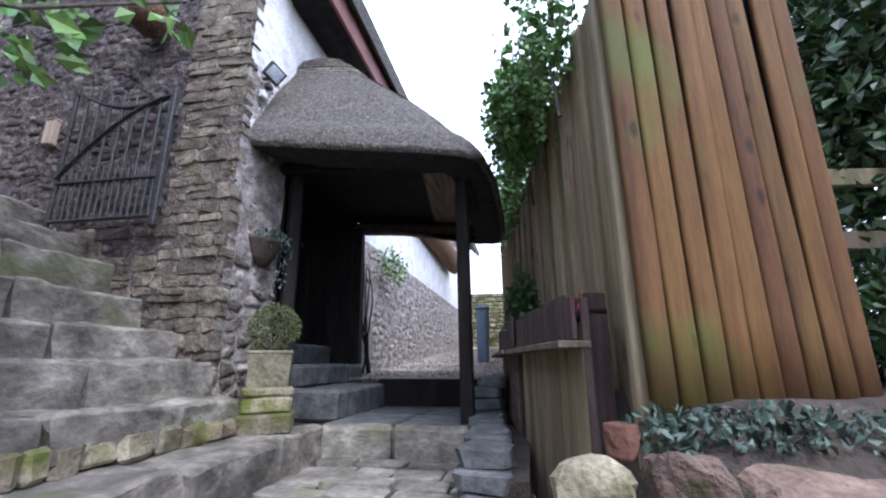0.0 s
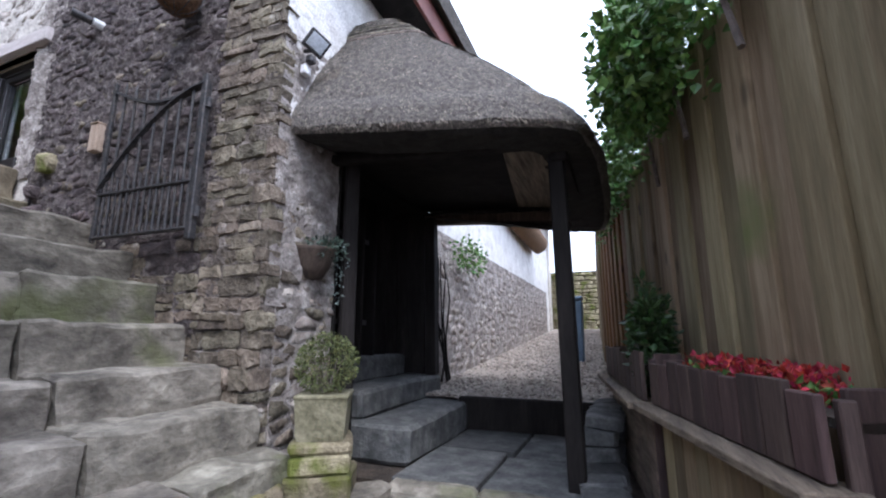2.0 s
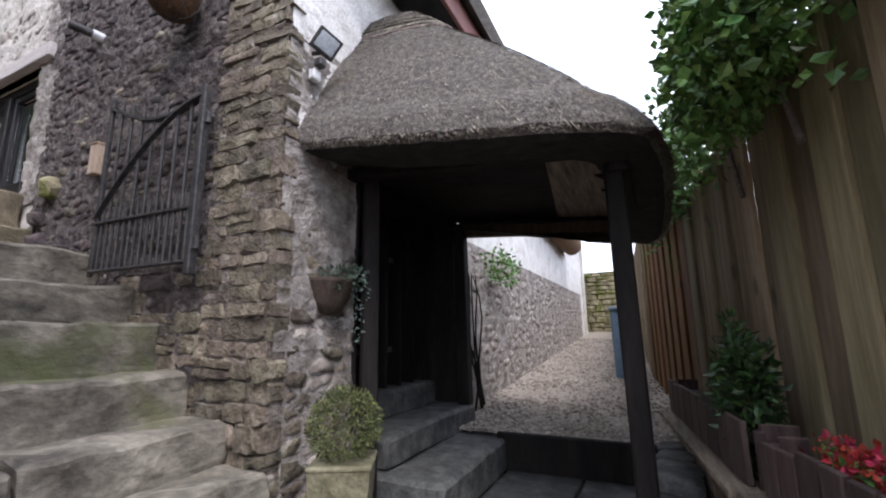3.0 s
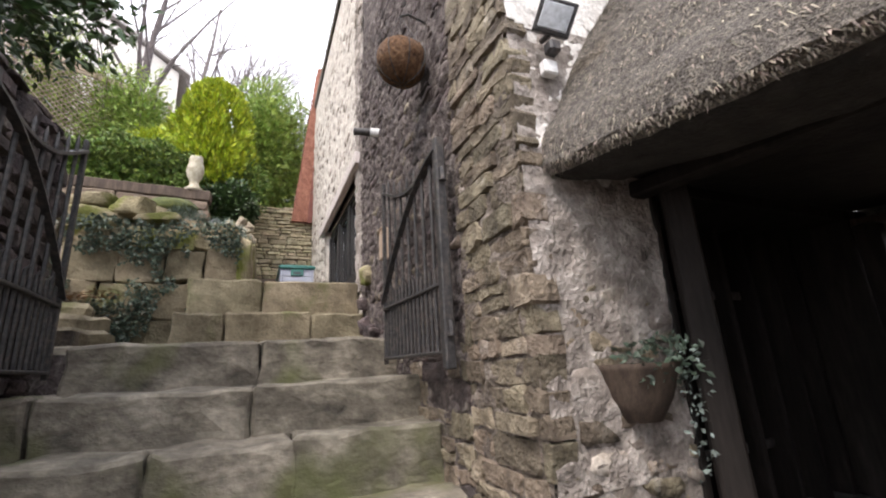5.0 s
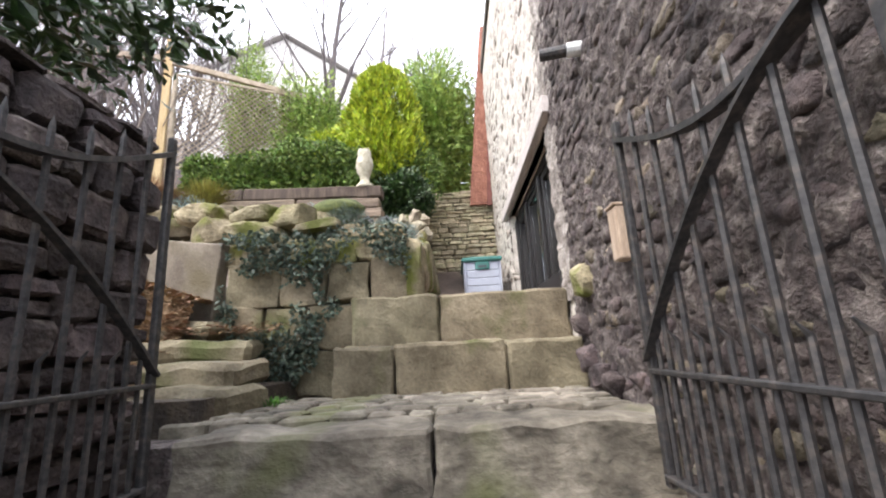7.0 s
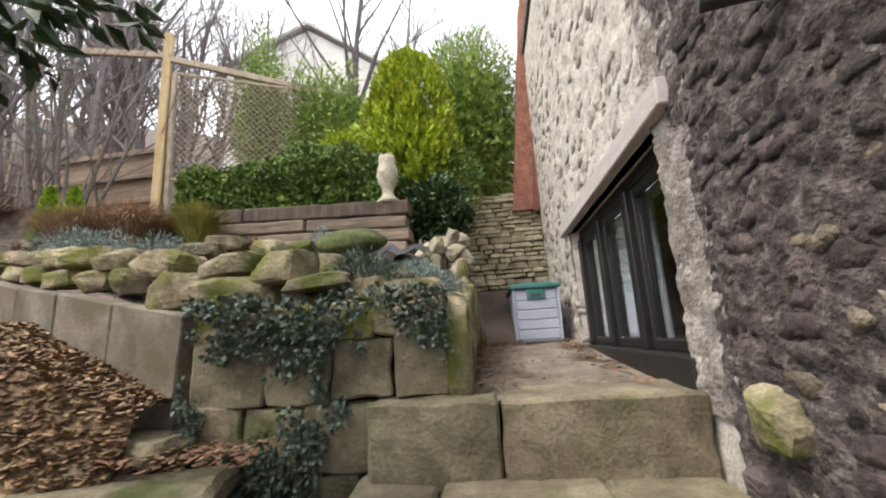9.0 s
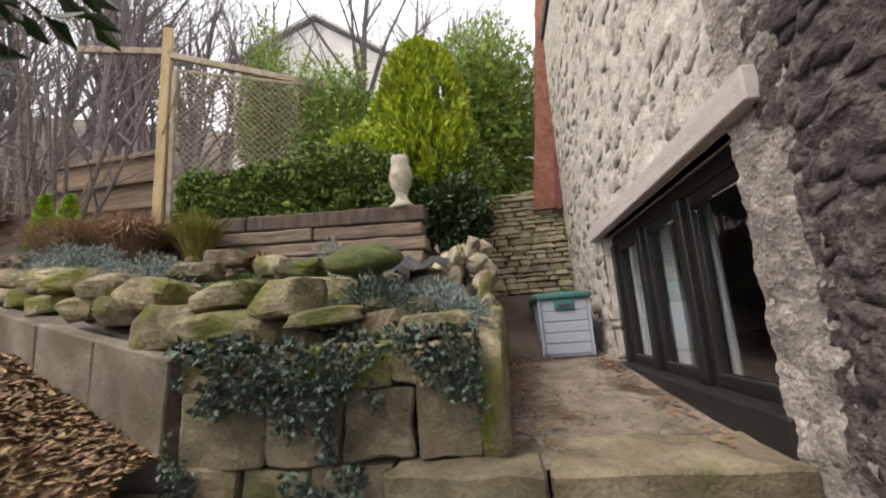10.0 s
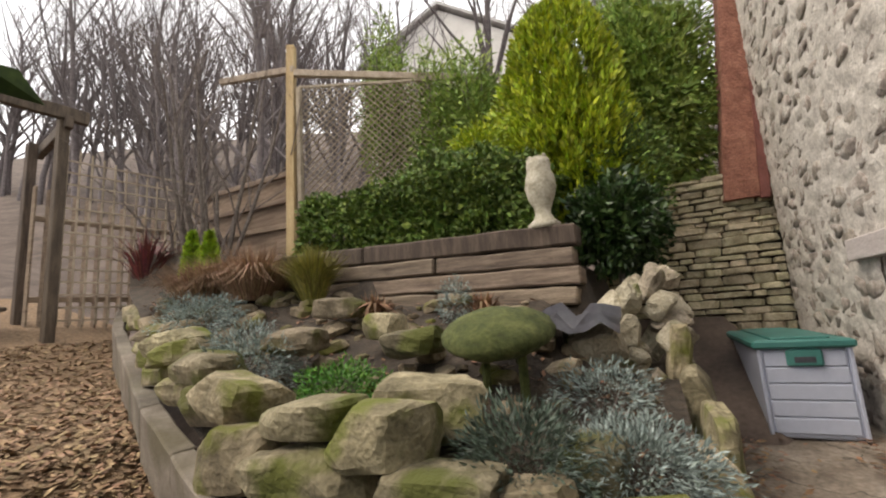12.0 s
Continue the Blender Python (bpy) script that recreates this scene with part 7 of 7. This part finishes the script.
def stone_mesh(ring, axis, proud, seed, material, depth=0.07, smooth=True):
    """One stone, bulging out of the face; axis: x, a face to the south; y, one to the east."""
    n = len(ring)
    o = Vector((seed * 1.37, seed * 0.71, 0))
    vs = []
    lean = (noise.noise(o) * 0.16, noise.noise(o + UP) * 0.2)
    for f, d in ((1.0, -depth), (1.0, 0.0), (0.92, proud * 0.96)):
        for a, b in ring:
            k = noise.noise_vector(Vector((a * 24, b * 24, f)) + o) * 0.011
            vs.append((a * f + k.x, b * f + k.y, d + k.z * (d > -0.05) + (a * lean[0] + b * lean[1]) * (d > -0.05)))
    vs.append((0, 0, proud * (1.0 + 0.25 * noise.noise(o * 3.1))))
    vs = [(a, -d, b) if axis == "x" else (d, a, b) for a, b, d in vs]
    fs = [(q * n + i, q * n + (i + 1) % n, q * n + n + (i + 1) % n, q * n + n + i) for q in (0, 1) for i in range(n)]
    fs += [(2 * n + i, 2 * n + (i + 1) % n, 3 * n) for i in range(n)]
    me = bpy.data.meshes.new("rubble_stone")
    me.from_pydata(vs, [], fs)
    me.materials.append(material)
    if smooth:
        me.shade_smooth()
    return me


def face_rubble(wall_, cells, axis, level, proud, mats, joined, rank, limit=300, piece="rubble_stone", depth=0.07, smooth=True):
    """level: where the mortar's face lies; stones stand proud of it by turns."""
    inv = wall_.matrix_world.inverted()
    rr = random.Random(len(cells))
    s = Stuff()
    for i, (a, z, ring) in enumerate(sorted(cells, key=rank)):
        me = stone_mesh(ring, axis, rr.uniform(*proud), i + 1, rr.choice(mats), depth, smooth)
        m = inv @ (pose(a, level, z) if axis == "x" else pose(level, a, z))
        if i < limit:
            ob = new(piece, me)
            ob.parent = wall_
            ob.matrix_local = m
        else:
            s.add(me, m)
            bpy.data.meshes.remove(me)
    if s.v:
        ob = s.make("far_stones", joined, smooth)
        ob.parent = wall_
        tagged(ob, kind="stuff")


def skin(name, wall_, u0, u1, z0, z1, axis, level, amp, step, material, keep=None, seed=0.0, label=""):
    """Rough mortar between and partly over the stones."""
    nu, nz = round((u1 - u0) / step), round((z1 - z0) / step)
    out = -1 if axis == "x" else 1
    vs, fs = [], []
    for j in range(nz + 1):
        for i in range(nu + 1):
            u, z = u0 + (u1 - u0) * i / nu, z0 + (z1 - z0) * j / nz
            q = Vector((u, z * 1.5, seed))
            d = noise.noise(q * 7) * amp + noise.noise(q * 19) * amp * 0.8 + noise.noise(q * 43) * amp * 0.4
            vs.append((u, level + out * d, z) if axis == "x" else (level + out * d, u, z))
    for j in range(nz):
        for i in range(nu):
            u, z = u0 + (u1 - u0) * (i + 0.5) / nu, z0 + (z1 - z0) * (j + 0.5) / nz
            if not keep or keep(u, z):
                k = j * (nu + 1) + i
                fs.append((k, k + 1, k + nu + 2, k + nu + 1))
    me = bpy.data.meshes.new(name)
    me.from_pydata(vs, [], fs)
    me.materials.append(material)
    me.shade_smooth()
    ob = new(name, me)
    ob.parent = wall_
    if label:
        tagged(ob, label)


skin("mortar_face", wall_dark, -2.66, -0.4, 0.9, 5.3, "x", 0.012, 0.016, 0.018, M_DMORTAR, lambda u, z: u > -2.53 + 0.2 * noise.noise(Vector((u * 3, z * 2.2, 5))))
skin("mortar_smear", wall_pale, -2.74, -2.4, 3.0, 5.9, "x", 0.016, 0.014, 0.018, M_EMORTAR, None, 3.0, "grey smeared mortar")
skin("mortar_face", wall_pale, -6.44, -2.74, 3.0, 6.9, "x", 0.018, 0.013, 0.026, M_MORTAR, lambda u, z: not (WIN[0] < u < WIN[1] and z < 4.2), 7.0)

r = random.Random(55)
quoins = thing("quoins", "rough tan corner stones of the house", "quoins", (0, 0, 1), kind="structure")
part("corner_core", boxed(-0.5, -0.014, 0.024, 0.1, -0.1, 4.6), M_QMORTAR, quoins)
skin("mortar_face", quoins, -0.5, -0.012, 0.9, 4.75, "x", 0.01, 0.013, 0.018, M_QMORTAR, None, 9.0)
skin("mortar_face", quoins, 0.02, 0.6, 0.95, 2.62, "y", -0.009, 0.011, 0.018, M_EMORTAR, None, 11.0)
skin("plaster_face", quoins, 0.02, 0.6, 2.4, 3.05, "y", -0.004, 0.008, 0.018, M_WHITE, lambda u, z: z > 2.55 + 0.25 * noise.noise(Vector((u * 4, z * 3, 2))), 17.0, "flaking white limewash")
cells = coursed(-0.5, 0.0, 0.8, 4.75, (0.11, 0.3), (0.06, 0.12), 62, 0.006)
face_rubble(quoins, cells, "x", 0.014, (0.006, 0.024), (M_QUOIN,), M_QUOIN, lambda c: c[1], 300, "quoin", 0.085, False)
cells = [c for c in coursed(-1.2, -0.5, 0.95, 2.36, (0.14, 0.34), (0.07, 0.15), 66, 0.008) if c[1] > 0.9 - 0.78 * c[0]]
face_rubble(wall_dark, cells, "x", 0.016, (0.004, 0.024), (M_QUOIN, M_QUOIN, M_QUOIN, M_QUOIN, M_DARK), M_QUOIN, lambda c: c[1], 150, smooth=False)
cells = [c for c in rubble(-2.43, -0.5, 2.36, 5.3, 0.13, 0.066, 61, 0.007) if c[1] > 0.9 - 0.78 * c[0]]
face_rubble(wall_dark, cells, "x", 0.022, (0.0, 0.016), (M_DARK, M_DARK, M_DARK, M_DARK, M_QUOIN), M_DARKS, lambda c: abs(c[1] - 2.9) + abs(c[0] + 1.2) * 0.6)


def inside_win(c):
    return WIN[0] - 0.02 < c[0] + c[2] / 2 and c[0] - c[2] / 2 < WIN[1] + 0.02 and WIN[2] - 0.05 < c[1] + c[3] / 2 and c[1] - c[3] / 2 < 4.38 or (-5.1 < c[0] < -2.5 and 4.15 < c[1] < 4.4)


cells = [c for c in rubble(-6.42, -2.46, 3.0, 6.6, 0.21, 0.11, 71, 0.005) if not inside_win((c[0], c[1], 0.12, 0.07)) and (c[0] < -2.9 or c[1] > 4.4 or r.random() < 0.25) and r.random() < 0.95]
face_rubble(wall_pale, cells, "x", 0.026, (0.0, 0.012), (M_PALE,), M_PALEJ, lambda c: abs(c[1] - 4.0) + abs(c[0] + 3.2) * 0.7)
cells = [c for c in rubble(0.1, 0.62, 0.95, 3.1, 0.16, 0.085, 82, 0.014) if c[1] < 2.55]
face_rubble(wall_east, cells, "y", -0.016, (0.0, 0.013), (M_PALE, M_QUOIN, M_QUOIN), M_PALEJ, lambda c: c[1], 200)
skin("mortar_face", wall_east, 2.05, 9.9, 1.0, 2.9, "y", -0.022, 0.011, 0.045, M_EMORTAR, None, 13.0)
cells = [c for c in rubble(2.1, 9.8, 1.0, 2.85, 0.2, 0.1, 81, 0.014)]
face_rubble(wall_east, cells, "y", -0.03, (0.002, 0.014), (M_PALE,), M_PALEJ, lambda c: c[0], 100)
cells = list(courses(-1.5, 0.05, 3.1, 5.2, (0.1, 0.3), (0.05, 0.09), 91, 0.01))
face_stones(dry, ME_DRY, ME_DRY, cells, lambda c: scaled(-6.63 + r.uniform(-0.02, 0.02), c[0], c[1], 0.16, c[2], c[3], r.uniform(-2, 2), r.uniform(-2, 2), r.uniform(-3, 3)), lambda c: -c[1], 300, "drystone")
cells = list(courses(-1.5, 0.33, 1.0, 3.58, (0.1, 0.26), (0.07, 0.15), 95, 0.008))
face_stones(wall_garden, ME_DARK, ME_DARKJ, cells, lambda c: scaled(c[0], -1.8 + r.uniform(-0.015, 0.015), c[1], c[2], 0.14, c[3], r.uniform(-3, 3), r.uniform(-3, 3), r.uniform(-3, 3)), lambda c: c[0], 250)
cells = list(courses(-0.2, 2.5, 1.6, 3.6, (0.2, 0.4), (0.1, 0.18), 97, 0.02))
s = Stuff()
for c in cells:
    s.add(r.choice(ME_DRY), scaled(c[0], 11.2, c[1], c[2], 0.16, c[3]))
ob = s.make("far_stones", M_ROCK)
ob.parent = bpy.data.objects["wall_far"]
tagged(ob, kind="stuff")
